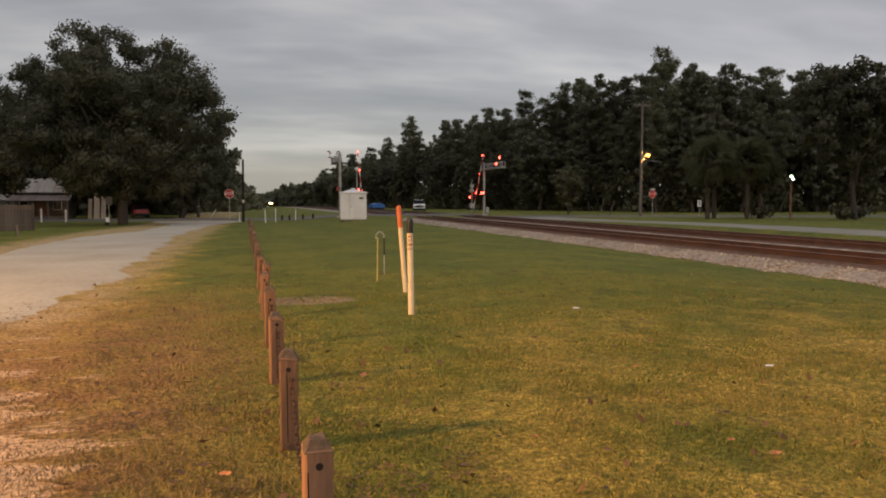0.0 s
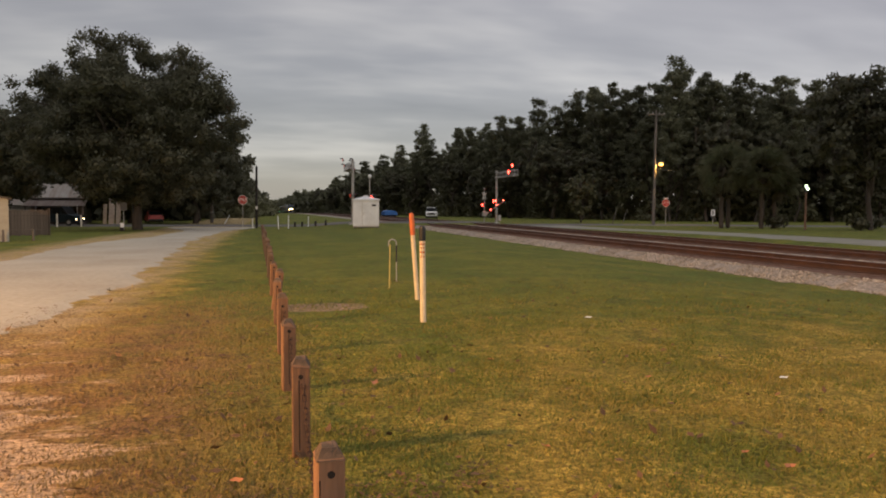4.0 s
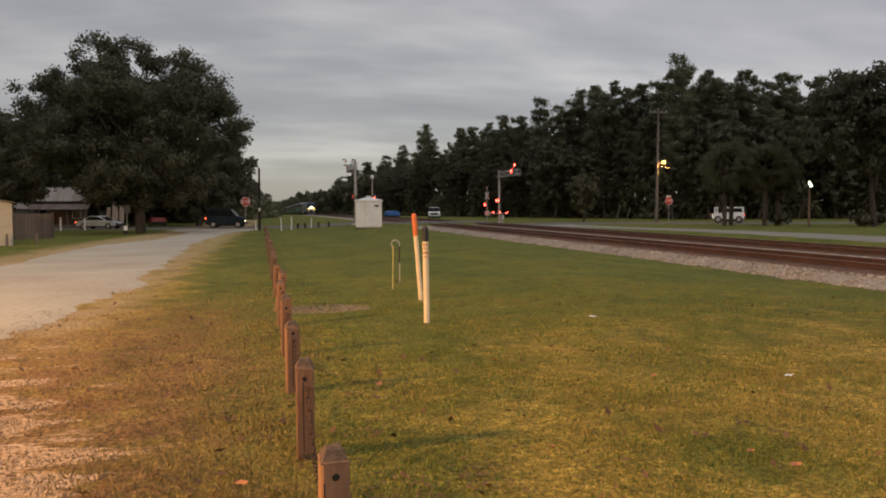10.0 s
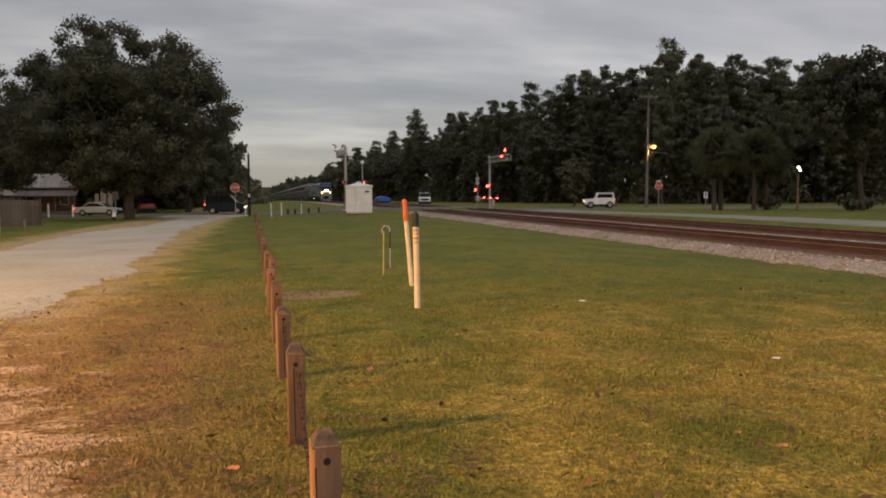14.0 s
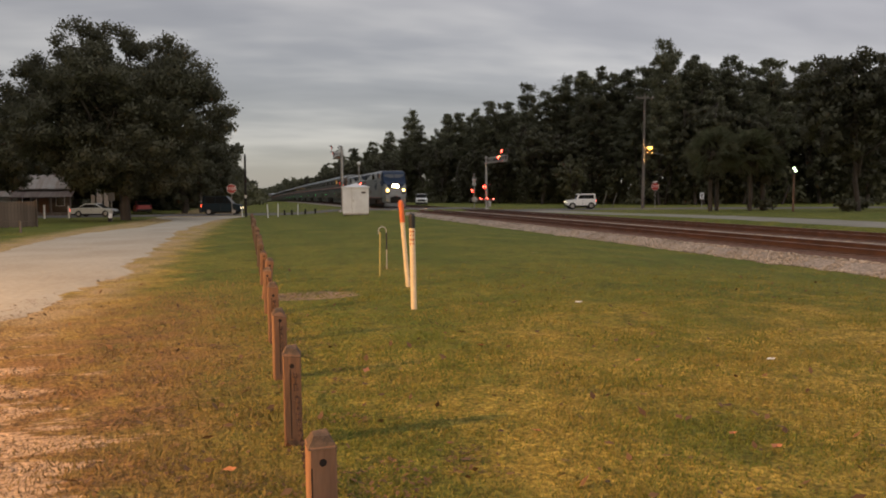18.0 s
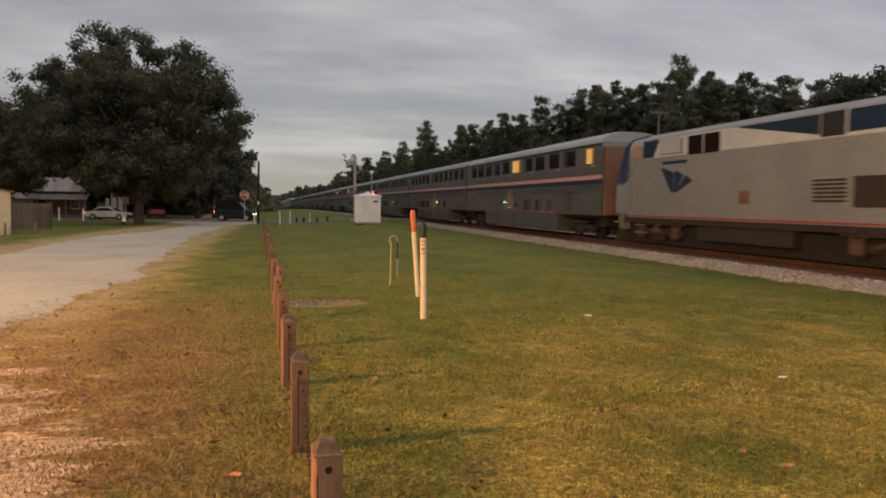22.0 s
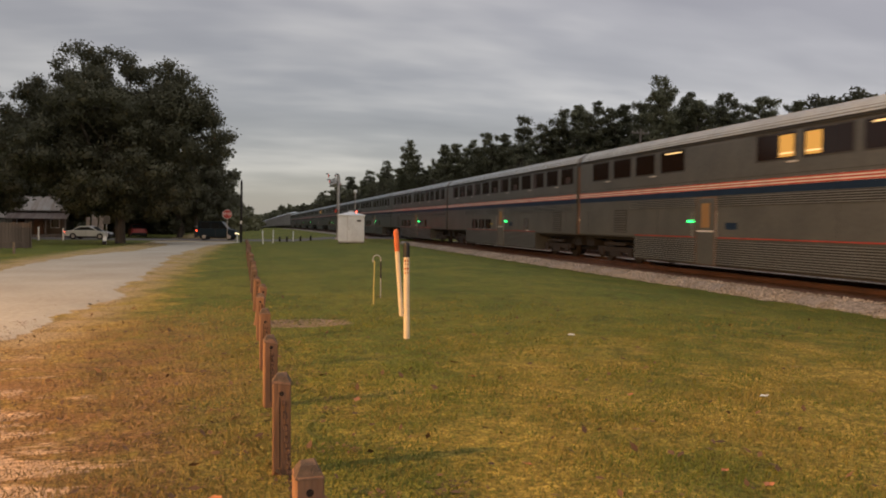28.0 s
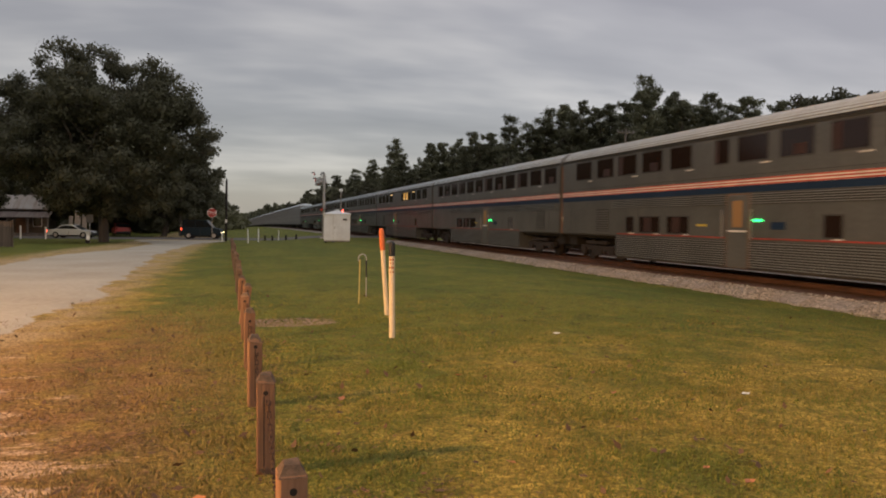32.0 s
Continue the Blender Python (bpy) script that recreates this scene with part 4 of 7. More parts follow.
def coach(kind):
    """A two-level coach; +y is its rear, its wheels stand on the rail at z 0."""
    ob = thing("passenger_car", ("two-level stainless crew car with red white and blue stripes", "two-level stainless dining car, two compartments lit amber", "two-level stainless sleeping car with dim curtained windows", "two-level stainless coach with a long row of dark windows")[kind], "train car", pose(NEAR_X, 2000, RAIL_Z), "cars of the passing train")
    h = 12.13
    prof = [(-1.5, 1.12), (-1.55, 1.18), (-1.55, 4.36), (-1.48, 4.58), (1.48, 4.58), (1.55, 4.36), (1.55, 1.18), (1.5, 1.12)]
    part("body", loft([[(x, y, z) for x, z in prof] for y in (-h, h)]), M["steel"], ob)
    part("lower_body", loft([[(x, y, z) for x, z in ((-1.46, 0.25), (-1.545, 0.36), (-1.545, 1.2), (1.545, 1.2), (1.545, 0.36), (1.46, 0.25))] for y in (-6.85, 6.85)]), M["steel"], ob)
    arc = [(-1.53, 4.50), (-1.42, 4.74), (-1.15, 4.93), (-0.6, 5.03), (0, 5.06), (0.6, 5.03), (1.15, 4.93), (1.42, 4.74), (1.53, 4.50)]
    part("roof", loft([[(x, y, z) for x, z in arc] for y in (-h + 0.05, h - 0.05)], None, True), M["shaded_roof_groove"], ob)
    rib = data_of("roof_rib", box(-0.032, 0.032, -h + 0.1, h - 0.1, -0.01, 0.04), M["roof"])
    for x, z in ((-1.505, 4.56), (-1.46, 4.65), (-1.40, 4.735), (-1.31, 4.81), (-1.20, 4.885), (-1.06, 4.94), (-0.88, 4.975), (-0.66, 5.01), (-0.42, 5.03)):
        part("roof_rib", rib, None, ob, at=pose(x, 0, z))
    for z in (4.43, 4.50):
        part("eave_rail", box(-1.578, -1.53, -h, h, z, z + 0.03), M["gasket"], ob)
    part("letter_board_seam", side_box(-h, h, 3.15, 3.165, proud=0.006), M["gasket"], ob)
    part("white_stripe", side_box(-h, h, 2.83, 3.05), M["white"], ob)
    for z in (2.835, 2.92, 3.005):
        part("red_stripe", side_box(-h, h, z, z + 0.042, proud=0.017), M["red"], ob)
    part("blue_band", side_box(-h, h, 2.62, 2.83, proud=0.013), M["blue"], ob)
    door = (1.55, 1.9, -0.95, -0.95)[kind]
    # fluted fields stop at the vestibule door
    for y0, y1 in ((-h + 0.4, door - 0.62), (door + 0.62, 7.2)):
        ribs(ob, y0, y1, 2.28, 5, 0.068)
    for y0, y1 in ((-6.8, door - 0.62), (door + 0.62, 6.8)):
        ribs(ob, y0, y1, 0.34, 11, 0.074, 0.03)
        part("thin_red_stripe", side_box(y0, y1, 1.195, 1.24, proud=0.02), M["dull_red"], ob)
    sleeper_low = [(6.15, 0.55), (4.7, 1.38), (2.8, 1.3), (-4.45, 0.6)]
    upper, lower, lit = ((CREW, [(-1.8, 1.3), (-3.7, 1.3), (-5.4, 0.9)], {5, 10}), (DINER, [(-6.2, 0.5)], set()), (SLEEPER, sleeper_low, set()), (COACH_SEATS, [(5.1, 1.25), (3.5, 1.25), (2.05, 1.1), (-5.0, 0.6)], set()))[kind]
    shift = 0.0 if kind == 0 else -0.4
    upper, lower = [(y + shift, w) for y, w in upper], [(y + shift, w) for y, w in lower]
    for i, (y, w) in enumerate(upper):
        g = part("window", side_box(y - w / 2 - 0.05, y + w / 2 + 0.05, 3.55, 4.38, proud=0.008), M["gasket"], ob)
        part("pane", side_box(y - w / 2, y + w / 2, 3.60, 4.33, proud=0.014), M["lit"] if i in lit else M["glass"], g)
        if i in lit:
            part("curtain", side_box(y - w / 2, y - w * 0.28, 3.62, 4.31, proud=0.018), M["curtain"], g, "half-drawn curtain")
        elif kind != 1 and (i * 5 + kind) % 3 == 0:
            part("curtain", side_box(y + w * 0.22, y + w / 2 - 0.02, 3.62, 4.31, proud=0.0155), M["lit_dim"], g, "dim curtain behind the glass")
        elif kind in (2, 3) and i % 2:
            part("seat_back", side_box(y - w * 0.3, y + w * 0.1, 3.62, 3.92, proud=0.0155), M["lit_dim"], g, "reddish seat seen through the glass")
        if kind == 1 and i in (4, 5):
            a = y - 0.8 if i == 4 else y + 0.2
            part("lit_room", side_box(a, a + 0.62, 3.64, 4.28, proud=0.018), M["lit"], g, "lamp-lit compartment behind the glass")
            part("table_lamp", side_box(a + 0.02, a + 0.6, 3.72, 3.77, proud=0.022), M["warm"], g, "bright lamp on the table")
        if kind == 1 and i in (3, 6):
            part("lit_strip", side_box(y - 0.6, y + 0.5, 4.24, 4.29, proud=0.018), M["warm"], g, "lit ceiling strip")
        if i % 2 == 0:
            part("sill_plate", side_box(y - w / 2 - 0.14, y - w / 2 + 0.3, 3.47, 3.515, proud=0.02), M["white"], ob)
    for i, (y, w) in enumerate(lower):
        g = part("window", side_box(y - w / 2 - 0.05, y + w / 2 + 0.05, 1.28, 1.93, proud=0.008), M["gasket"], ob)
        part("pane", side_box(y - w / 2, y + w / 2, 1.32, 1.89, proud=0.014), M["glass"], g)
        if w > 1.2:
            part("curtain", side_box(y - w * 0.12, y + w * 0.26, 1.34, 1.87, proud=0.0155), M["lit_dim"], g, "dim curtain behind the glass")
        part("sill_plate", side_box(y - w / 2 - 0.06, y - w / 2 + 0.3, 1.245, 1.28, proud=0.022), M["white"], ob)
    dr = part("door", side_box(door - 0.5, door + 0.5, 0.3, 2.55, proud=0.03, bev=0.01), M["steel"], ob)
    part("door_frame", side_box(door - 0.58, door + 0.58, 0.28, 2.6, proud=0.02), M["door_frame"], dr)
    part("door_window", side_box(door - 0.24, door + 0.24, 1.55, 2.38, proud=0.04), M["door_glow"], dr, "amber-lit door window")
    part("door_step", side_box(door - 0.45, door + 0.45, 1.40, 1.46, proud=0.05, depth=0.06), M["white"], dr, "white folding step plate")
    for s in (-0.72, 0.72):
        part("handrail", rod((-1.62, door + s, 1.2), (-1.62, door + s, 2.1), 0.02, 0.02, 8), M["galv"], ob)
    lamp = door + 0.9 if kind < 2 else door - 0.95
    part("marker_lamp", side_box(lamp - 0.17, lamp + 0.17, 1.73, 1.80, proud=0.05, depth=0.05), M["green"], ob, "green lit lamp")
    part("logo_panel", side_box(door - 2.1 if kind > 1 else door - 1.7, door - 1.5 if kind > 1 else door - 1.1, 1.5, 1.72, proud=0.012), M["blue"], ob, "small dark blue emblem")
    if kind in (2, 3):
        part("name_plate", side_box(0.65, 1.2, 1.57, 1.64, proud=0.02), M["plate_yellow"], ob, "small yellow plate")
    for y in ((-8.1,), (8.1,), (8.1,), (-9.8,))[kind]:
        v = part("vent", side_box(y - 0.55, y + 0.55, 1.3, 2.24, proud=0.006), M["gasket"], ob)
        slat = data_of("louvre", box(-1.58, -1.55, y - 0.5, y + 0.5, 0, 0.055), M["steel"])
        for i in range(9):
            part("louvre", slat, None, v, at=pose(0, 0, 1.33 + i * 0.1))
    for y in (-10.9, -4.1, 5.1, 11.2):
        part("panel_seam", side_box(y - 0.012, y + 0.012, 1.26, 2.24, proud=0.004), M["gasket"], ob)
    for s in (-1, 1):
        part("end_diaphragm", box(-1.46, 1.46, min(s * h, s * 12.34), max(s * h, s * 12.34), 1.15, 4.35, 0.03), M["diaphragm"], ob, "rust-brown end wall and gangway")
        part("coupler", box(-0.15, 0.15, min(s * 11.75, s * 12.35), max(s * 11.75, s * 12.35), 0.75, 1.05), M["dark"], ob)
        bogie(ob, s * 9.1)
        part("spring_beam", box(-1.3, -1.2, s * 9.1 - 1.0, s * 9.1 + 1.0, 0.72, 0.86, 0.03), M["brown"], ob)
        part("underframe", box(-0.6, 0.6, min(s * 6.86, s * 11.7), max(s * 6.86, s * 11.7), 0.40, 1.02), M["dark"], ob)
        part("floor_sill", box(-1.3, 1.3, min(s * 6.86, s * 12.05), max(s * 6.86, s * 12.05), 1.0, 1.14), M["dark"], ob)
        part("steam_box", box(-1.2, -0.6, min(s * 11.3, s * 12.05), max(s * 11.3, s * 12.05), 0.62, 1.1, 0.02), M["dark"], ob)
    part("end_lamp", box(-1.50, -1.32, h, h + 0.16, 1.75, 1.95), M["cream"], ob)
    return ob


def rack(shade=0):
    ob = thing("auto_rack_car", "tall grey enclosed car-carrier wagon with a white roof", "train car", pose(NEAR_X, 2200, RAIL_Z), "cars of the passing train")
    h = 13.1
    part("body", box(-1.52, 1.52, -h, h, 1.0, 5.45, 0.03), M["grey_paint"], ob)
    arc = [(-1.56, 5.43), (-1.3, 5.72), (-0.6, 5.88), (0.6, 5.88), (1.3, 5.72), (1.56, 5.43)]
    part("roof", loft([[(x, y, z) for x, z in arc] for y in (-h, h)]), M["roof"], ob)
    stake = data_of("side_post", box(-1.58, -1.51, -0.07, 0.07, 0.95, 5.3), M["galv"])
    for i in range(19):
        part("side_post", stake, None, ob, at=pose(0, -h + 0.3 + i * (2 * h - 0.6) / 18, 0))
    part("sill", box(-1.57, 1.57, -h, h, 0.75, 0.95), M["dark"], ob)
    for s in (-1, 1):
        bogie(ob, s * 10.6, 0.42)
    return ob


def ride(z):
    """The height over the rail of a level of the locomotive's body."""
    return 0.35 + 0.965 * z if z > 0.78 else z * 1.40


def truck_gear(parent, y):
    """Rust-brown springs, boxes and brake rods over a locomotive's truck."""
    for s in (-1, 1):
        for dy in (-1.35, 1.35):
            part("axle_box", box(s * 1.26 - 0.09, s * 1.26 + 0.09, y + dy - 0.24, y + dy + 0.24, 0.34, 0.78, 0.04), M["truck"], parent)
            for k in (-0.2, 0.2):
                part("spring", rod((s * 1.26, y + dy + k, 0.78), (s * 1.26, y + dy + k, 1.02), 0.09, 0.09, 10), M["truck"], parent)
        part("truck_beam", box(s * 1.3 - 0.06, s * 1.3 + 0.06, y - 1.95, y + 1.95, 0.84, 1.06, 0.03), M["truck"], parent)
        part("damper", rod((s * 1.36, y - 0.6, 0.55), (s * 1.36, y + 0.5, 0.95), 0.06, 0.06, 10), M["truck"], parent)
        part("brake_cylinder", rod((s * 1.3, y - 0.25, 0.6), (s * 1.3, y + 0.35, 0.6), 0.13, 0.13, 12), M["truck"], parent)


def locomotive():
    """A diesel passenger locomotive; its nose is at -y."""
    ob = thing("locomotive", "silver-grey diesel locomotive with a blue cab and glowing headlights", "locomotive", pose(NEAR_X, 1900, RAIL_Z), "cars of the passing train")

    def ring(y, w, top, low=0.80, sh=0.0):
        c = 0.30
        return [(-w, y, low), (-w, y + sh * 0.6, top - c * 1.6), (-w + c * 0.45, y + sh * 0.85, top - c * 0.6), (-w + c * 1.2, y + sh, top), (w - c * 1.2, y + sh, top), (w - c * 0.45, y + sh * 0.85, top - c * 0.6), (w, y + sh * 0.6, top - c * 1.6), (w, y, low)]
    part("hull", loft([ring(-8.55, 1.52, 4.28), ring(-8.0, 1.53, 4.30), ring(9.8, 1.53, 4.30)]), M["grey_paint"], ob)
    # nose: upright below, raked above
    nose = loft([
        [(-1.18, -10.45, 0.95), (-1.20, -10.45, 1.9), (-1.14, -10.35, 2.5), (1.14, -10.35, 2.5), (1.20, -10.45, 1.9), (1.18, -10.45, 0.95)],
        [(-1.42, -10.05, 0.95), (-1.43, -10.05, 1.9), (-1.38, -9.95, 2.62), (1.38, -9.95, 2.62), (1.43, -10.05, 1.9), (1.42, -10.05, 0.95)],
        [(-1.52, -8.5, 0.95), (-1.52, -8.5, 1.9), (-1.52, -8.5, 2.75), (1.52, -8.5, 2.75), (1.52, -8.5, 1.9), (1.52, -8.5, 0.95)]])
    part("nose", nose, M["grey_paint"], ob)
    cab = loft([
        [(-0.75, -10.47, 2.12), (0.75, -10.47, 2.12), (1.10, -10.40, 2.52), (-1.10, -10.40, 2.52)],
        [(-1.40, -10.0, 2.3), (1.40, -10.0, 2.3), (1.36, -9.85, 2.95), (-1.36, -9.85, 2.95)],
        [(-1.50, -9.45, 2.3), (1.50, -9.45, 2.3), (1.36, -9.3, 3.95), (-1.36, -9.3, 3.95)],
        [(-1.535, -8.9, 2.4), (1.535, -8.9, 2.4), (1.30, -8.75, 4.22), (-1.30, -8.75, 4.22)],
        [(-1.545, -7.6, 3.2), (1.545, -7.6, 3.2), (1.22, -7.4, 4.33), (-1.22, -7.4, 4.33)]])
    part("cab", cab, M["blue"], ob, "dark blue cab shell")
    for s in (-1, 1):
        part("windscreen", loft([[(s * 0.06, -9.66, 3.34), (s * 1.22, -9.60, 3.34), (s * 1.2, -9.45, 3.36), (s * 0.06, -9.45, 3.36)], [(s * 0.06, -9.46, 3.80), (s * 1.19, -9.42, 3.80), (s * 1.12, -9.2, 3.82), (s * 0.06, -9.2, 3.82)]]), M["windscreen"], ob)
        part("side_window", box(s * 1.545 - 0.02, s * 1.545 + 0.02, -8.15, -7.45, 3.35, 3.9), M["lit_soft"], ob)
        bez = part("ditch_bezel", loft([[(s * 0.98 + r * math.cos(a), y, 1.78 + r * math.sin(a)) for a in np.linspace(0, 2 * math.pi, 16, endpoint=False)] for r, y in ((0.23, -10.44), (0.23, -10.66), (0.19, -10.66), (0.19, -10.50))], None, False), M["black"], ob)
        part("ditch_light", rod((s * 0.98, -10.48, 1.78), (s * 0.98, -10.52, 1.78), 0.19, 0.19, 16), M["ditch"], bez, "lit ditch light")
        part("number_light", box(s * 0.98 - 0.2, s * 0.98 + 0.2, -10.50, -10.44, 1.3, 1.52), M["black"], ob)
    head = part("headlight_housing", box(-0.50, 0.50, -10.46, -10.2, 2.06, 2.54, 0.05), M["black"], ob)
    for s in (-0.22, 0.22):
        part("bezel", loft([[(s + r * math.cos(a), y, 2.30 + r * math.sin(a)) for a in np.linspace(0, 2 * math.pi, 16, endpoint=False)] for r, y in ((0.215, -10.44), (0.215, -10.66), (0.2, -10.66), (0.2, -10.47))], None, False), M["black"], head)
        part("headlight", rod((s, -10.465, 2.30), (s, -10.50, 2.30), 0.2, 0.2, 16), M["head"], head, "brightly lit headlight")
    plow = loft([[(-1.36, -9.5, 0.09), (1.36, -9.5, 0.09), (1.30, -9.4, 0.58), (-1.30, -9.4, 0.58)], [(-0.75, -10.1, 0.10), (0.75, -10.1, 0.10), (0.70, -9.86, 0.50), (-0.70, -9.86, 0.50)]])
    part("pilot", plow, M["steel"], ob, "worn grey pilot plough")
    for s in (-1, 1):
        part("apron", loft([[(s * a, -10.42 + d, z) for a, d, z in ((0.66, 0.0, 0.45), (1.12, 0.12, 0.45), (1.18, 0.1, 1.1), (0.66, 0.0, 1.1))], [(s * a, -9.2, z) for a, z in ((0.66, 0.42), (1.46, 0.42), (1.5, 1.1), (0.66, 1.1))]]), M["grey_paint"], ob, "rounded grey nose apron")
        part("step_iron", box(s * 1.05 - 0.2, s * 1.05 + 0.2, -10.5, -10.34, 0.62, 0.66), M["yellow"], ob, "yellow step")
        part("cab_handrail", rod((s * 1.22, -10.28, 1.15), (s * 1.22, -10.28, 2.2), 0.018, 0.018, 6), M["galv"], ob)
    part("air_hose", tube([(0.35, -10.5, 0.95), (0.38, -10.62, 0.6), (0.3, -10.6, 0.4)], 0.03, 6), M["black"], ob)
    # solid black block: the shade of the open recess put into its colour
    part("buffer_beam", box(-0.66, 0.66, -10.38, -9.6, 0.2, 1.06, 0.04), M["dark"], ob, "black block standing for the shaded recess behind the coupler")
    part("coupler", box(-0.2, 0.2, -11.0, -10.5, 0.75, 1.05, 0.03), M["dark"], ob)
    for s in (-1, 1):
        part("red_stripe", box(s * 1.54 - 0.01, s * 1.54 + 0.01, -8.4, 9.78, 0.84, 0.9), M["dull_red"], ob)
    part("skirt", box(-1.5, 1.5, -9.0, 9.78, 0.66, 0.82), M["brown"], ob)
    part("underframe", box(-1.1, 1.1, -9.4, 9.78, 0.05, 0.8), M["dark"], ob)
    # pale band under the roof with blue wedges, windows and a slatted grille in it
    def plate(name, pts, m, proud):
        for s in (1, -1):
            made = part(name, loft([[(s * (1.53 + proud), y, z) for y, z in pts], [(s * 1.50, y, z) for y, z in pts]]), M[m], ob)
        return made
    plate("pale_band", [(-7.2, 3.30), (9.75, 3.30), (9.75, 4.04), (-7.2, 4.04)], "pale_paint", 0.004)
    plate("blue_wedge", [(3.75, 3.42), (3.75, 4.03), (-0.5, 4.03)], "blue", 0.01)
    plate("blue_wedge", [(4.9, 3.40), (4.9, 4.03), (9.7, 4.03), (8.3, 3.55), (7.0, 3.42)], "blue", 0.01)
    plate("blue_wedge", [(-7.2, 3.32), (-6.3, 3.32), (-5.8, 4.03), (-7.2, 4.03)], "blue", 0.01)
    plate("slot", [(3.8, 3.34), (4.8, 3.34), (4.8, 4.04), (3.8, 4.04)], "glass", 0.014)
    for a, b in ((-3.56, -2.55), (-2.45, -1.4)):
        plate("engine_room_window", [(a, 3.27), (b, 3.27), (b, 3.98), (a, 3.98)], "glass", 0.014)
    grille = plate("slat_grille", [(-5.67, 3.38), (-4.0, 3.38), (-4.0, 3.96), (-5.67, 3.96)], "gasket", 0.008)
    slat = data_of("slat", box(-1.565, -1.53, -5.6, -4.05, 0, 0.035), M["pale_paint"])
    for k in range(8):
        for x in (0, 3.095):
            part("slat", slat, None, grille, at=pose(x, 0, 3.42 + k * 0.067))
    for a, b in ((5.2, 6.75), (6.9, 8.45)):
        plate("radiator_grille", [(a, 1.32), (b, 1.32), (b, 2.18), (a, 2.18)], "grille", 0.012)
    vent = plate("vent", [(3.5, 1.4), (5.0, 1.4), (5.0, 2.2), (3.5, 2.2)], "galv", 0.008)
    bar = data_of("vent_bar", box(-1.555, -1.53, 3.55, 4.95, 0, 0.05), M["groove"])
    for k in range(6):
        for x in (0, 3.085):
            part("vent_bar", bar, None, vent, at=pose(x, 0, 1.46 + k * 0.12))
    plate("hatch", [(-0.15, 1.4), (0.44, 1.4), (0.44, 1.85), (-0.15, 1.85)], "diaphragm", 0.01)
    # plain swept shapes stand for the emblem
    for k, (a, b, c) in enumerate(((-3.2, -3.75, 2.50), (-3.85, -4.5, 2.72), (-4.6, -5.6, 2.86))):
        plate("emblem", [(a, c - 0.22), (b + 0.1, c), (b, c - 0.05), (-4.62 + 0.16 * (1 - k), 1.85), (-4.5 + 0.16 * (1 - k), 1.85)], "blue", 0.012)
    plate("emblem_bar", [(-5.5, 2.98), (-3.6, 2.98), (-3.6, 3.10), (-5.5, 3.10)], "blue", 0.012)
    lad = bmesh.new()
    for s in (-7.85, -7.35):
        for x in (-1.57, 1.57):
            rod((x, s, 1.1), (x, s, 2.7), 0.02, 0.02, 6, lad)
    for k in range(4):
        box(1.2, 1.5, -7.9, -7.3, 0.35 + 0.22 * k, 0.38 + 0.22 * k, 0, lad)
        box(-1.5, -1.2, -7.9, -7.3, 0.35 + 0.22 * k, 0.38 + 0.22 * k, 0, lad)
    part("steps", lad, M["galv"], ob)
    plate("cab_door", [(-7.9, 1.2), (-7.25, 1.2), (-7.25, 3.1), (-7.9, 3.1)], "grey_paint", 0.01)
    part("fuel_tank", box(-1.42, 1.42, -3.0, 2.6, 0.26, 0.80, 0.08), M["brown"], ob)
    part("step_lamp", box(-1.6, -1.5, 9.75, 9.95, 0.55, 0.62), M["carlight"], ob, "small lit lamp by the steps")
    for y in (-5.8, 6.15):
        bogie(ob, y, 0.5)
    rb = bmesh.new()
    for y in (-5, -1, 4, 8):
        box(-0.8, 0.8, y - 0.9, y + 0.9, 4.28, 4.37, 0.02, rb)
    part("roof_hatch", rb, M["grey_paint"], ob)
    part("end_diaphragm", box(-1.2, 1.2, 9.78, 10.1, 0.95, 3.9), M["diaphragm"], ob)
    # the body stands high over its trucks
    done = set()
    for o in [c for c in ob.children_recursive if c.parent is ob or c.parent.name.split(".")[0] != "bogie"]:
        if o.name.split(".")[0] in ("bogie", "pilot"):
            continue
        if o.data.name not in done:
            done.add(o.data.name)
            for v in o.data.vertices:
                v.co.y, v.co.z = v.co.y * 0.935, ride(v.co.z)
        if o.matrix_basis.translation.z > 0.8:
            o.location.z = ride(o.location.z)
    for y in (-5.8, 6.15):
        truck_gear(ob, y)
    return ob


def make_train():
    loco = locomotive()
    second = copy_thing(loco, pose(NEAR_X, 1950, RAIL_Z))
    second["label"] = "second silver-grey diesel locomotive, running backwards behind the first"
    for o in second.children_recursive:
        if o.name.split(".")[0] in ("headlight", "ditch_light"):
            o.data = o.data.copy()
            o.data.materials[0] = M["glass"]
            o["label"] = "unlit lamp"
    # distance of each car's middle behind the rear of the second locomotive
    cars = [(loco, -29.4), (second, -10.45)]
    kinds = [coach(k) for k in range(4)]
    order = (0, 2, 2, 3, 0, 1, 3, 2, 2, 2, 3, 1, 2, 3, 2, 2)
    used = set()
    for i, k in enumerate(order):
        ob = kinds[k] if k not in used else copy_thing(kinds[k], pose(NEAR_X, 2000 + 30 * i, RAIL_Z))
        used.add(k)
        cars.append((ob, CAR * (i + 0.5)))
    first = rack()
    for i in range(26):
        ob = first if i == 0 else copy_thing(first, pose(NEAR_X, 2500 + 30 * i, RAIL_Z))
        cars.append((ob, CAR * 16 + 0.4 + 26.6 * (i + 0.5)))
    return cars


TRAIN = make_train()


def head_of_cars(t):
    """Where the first coach begins at t seconds: the train keeps a steady pace."""
    return -16.4 + (24 - t) * (24.4 if t < 24 else 24.63)


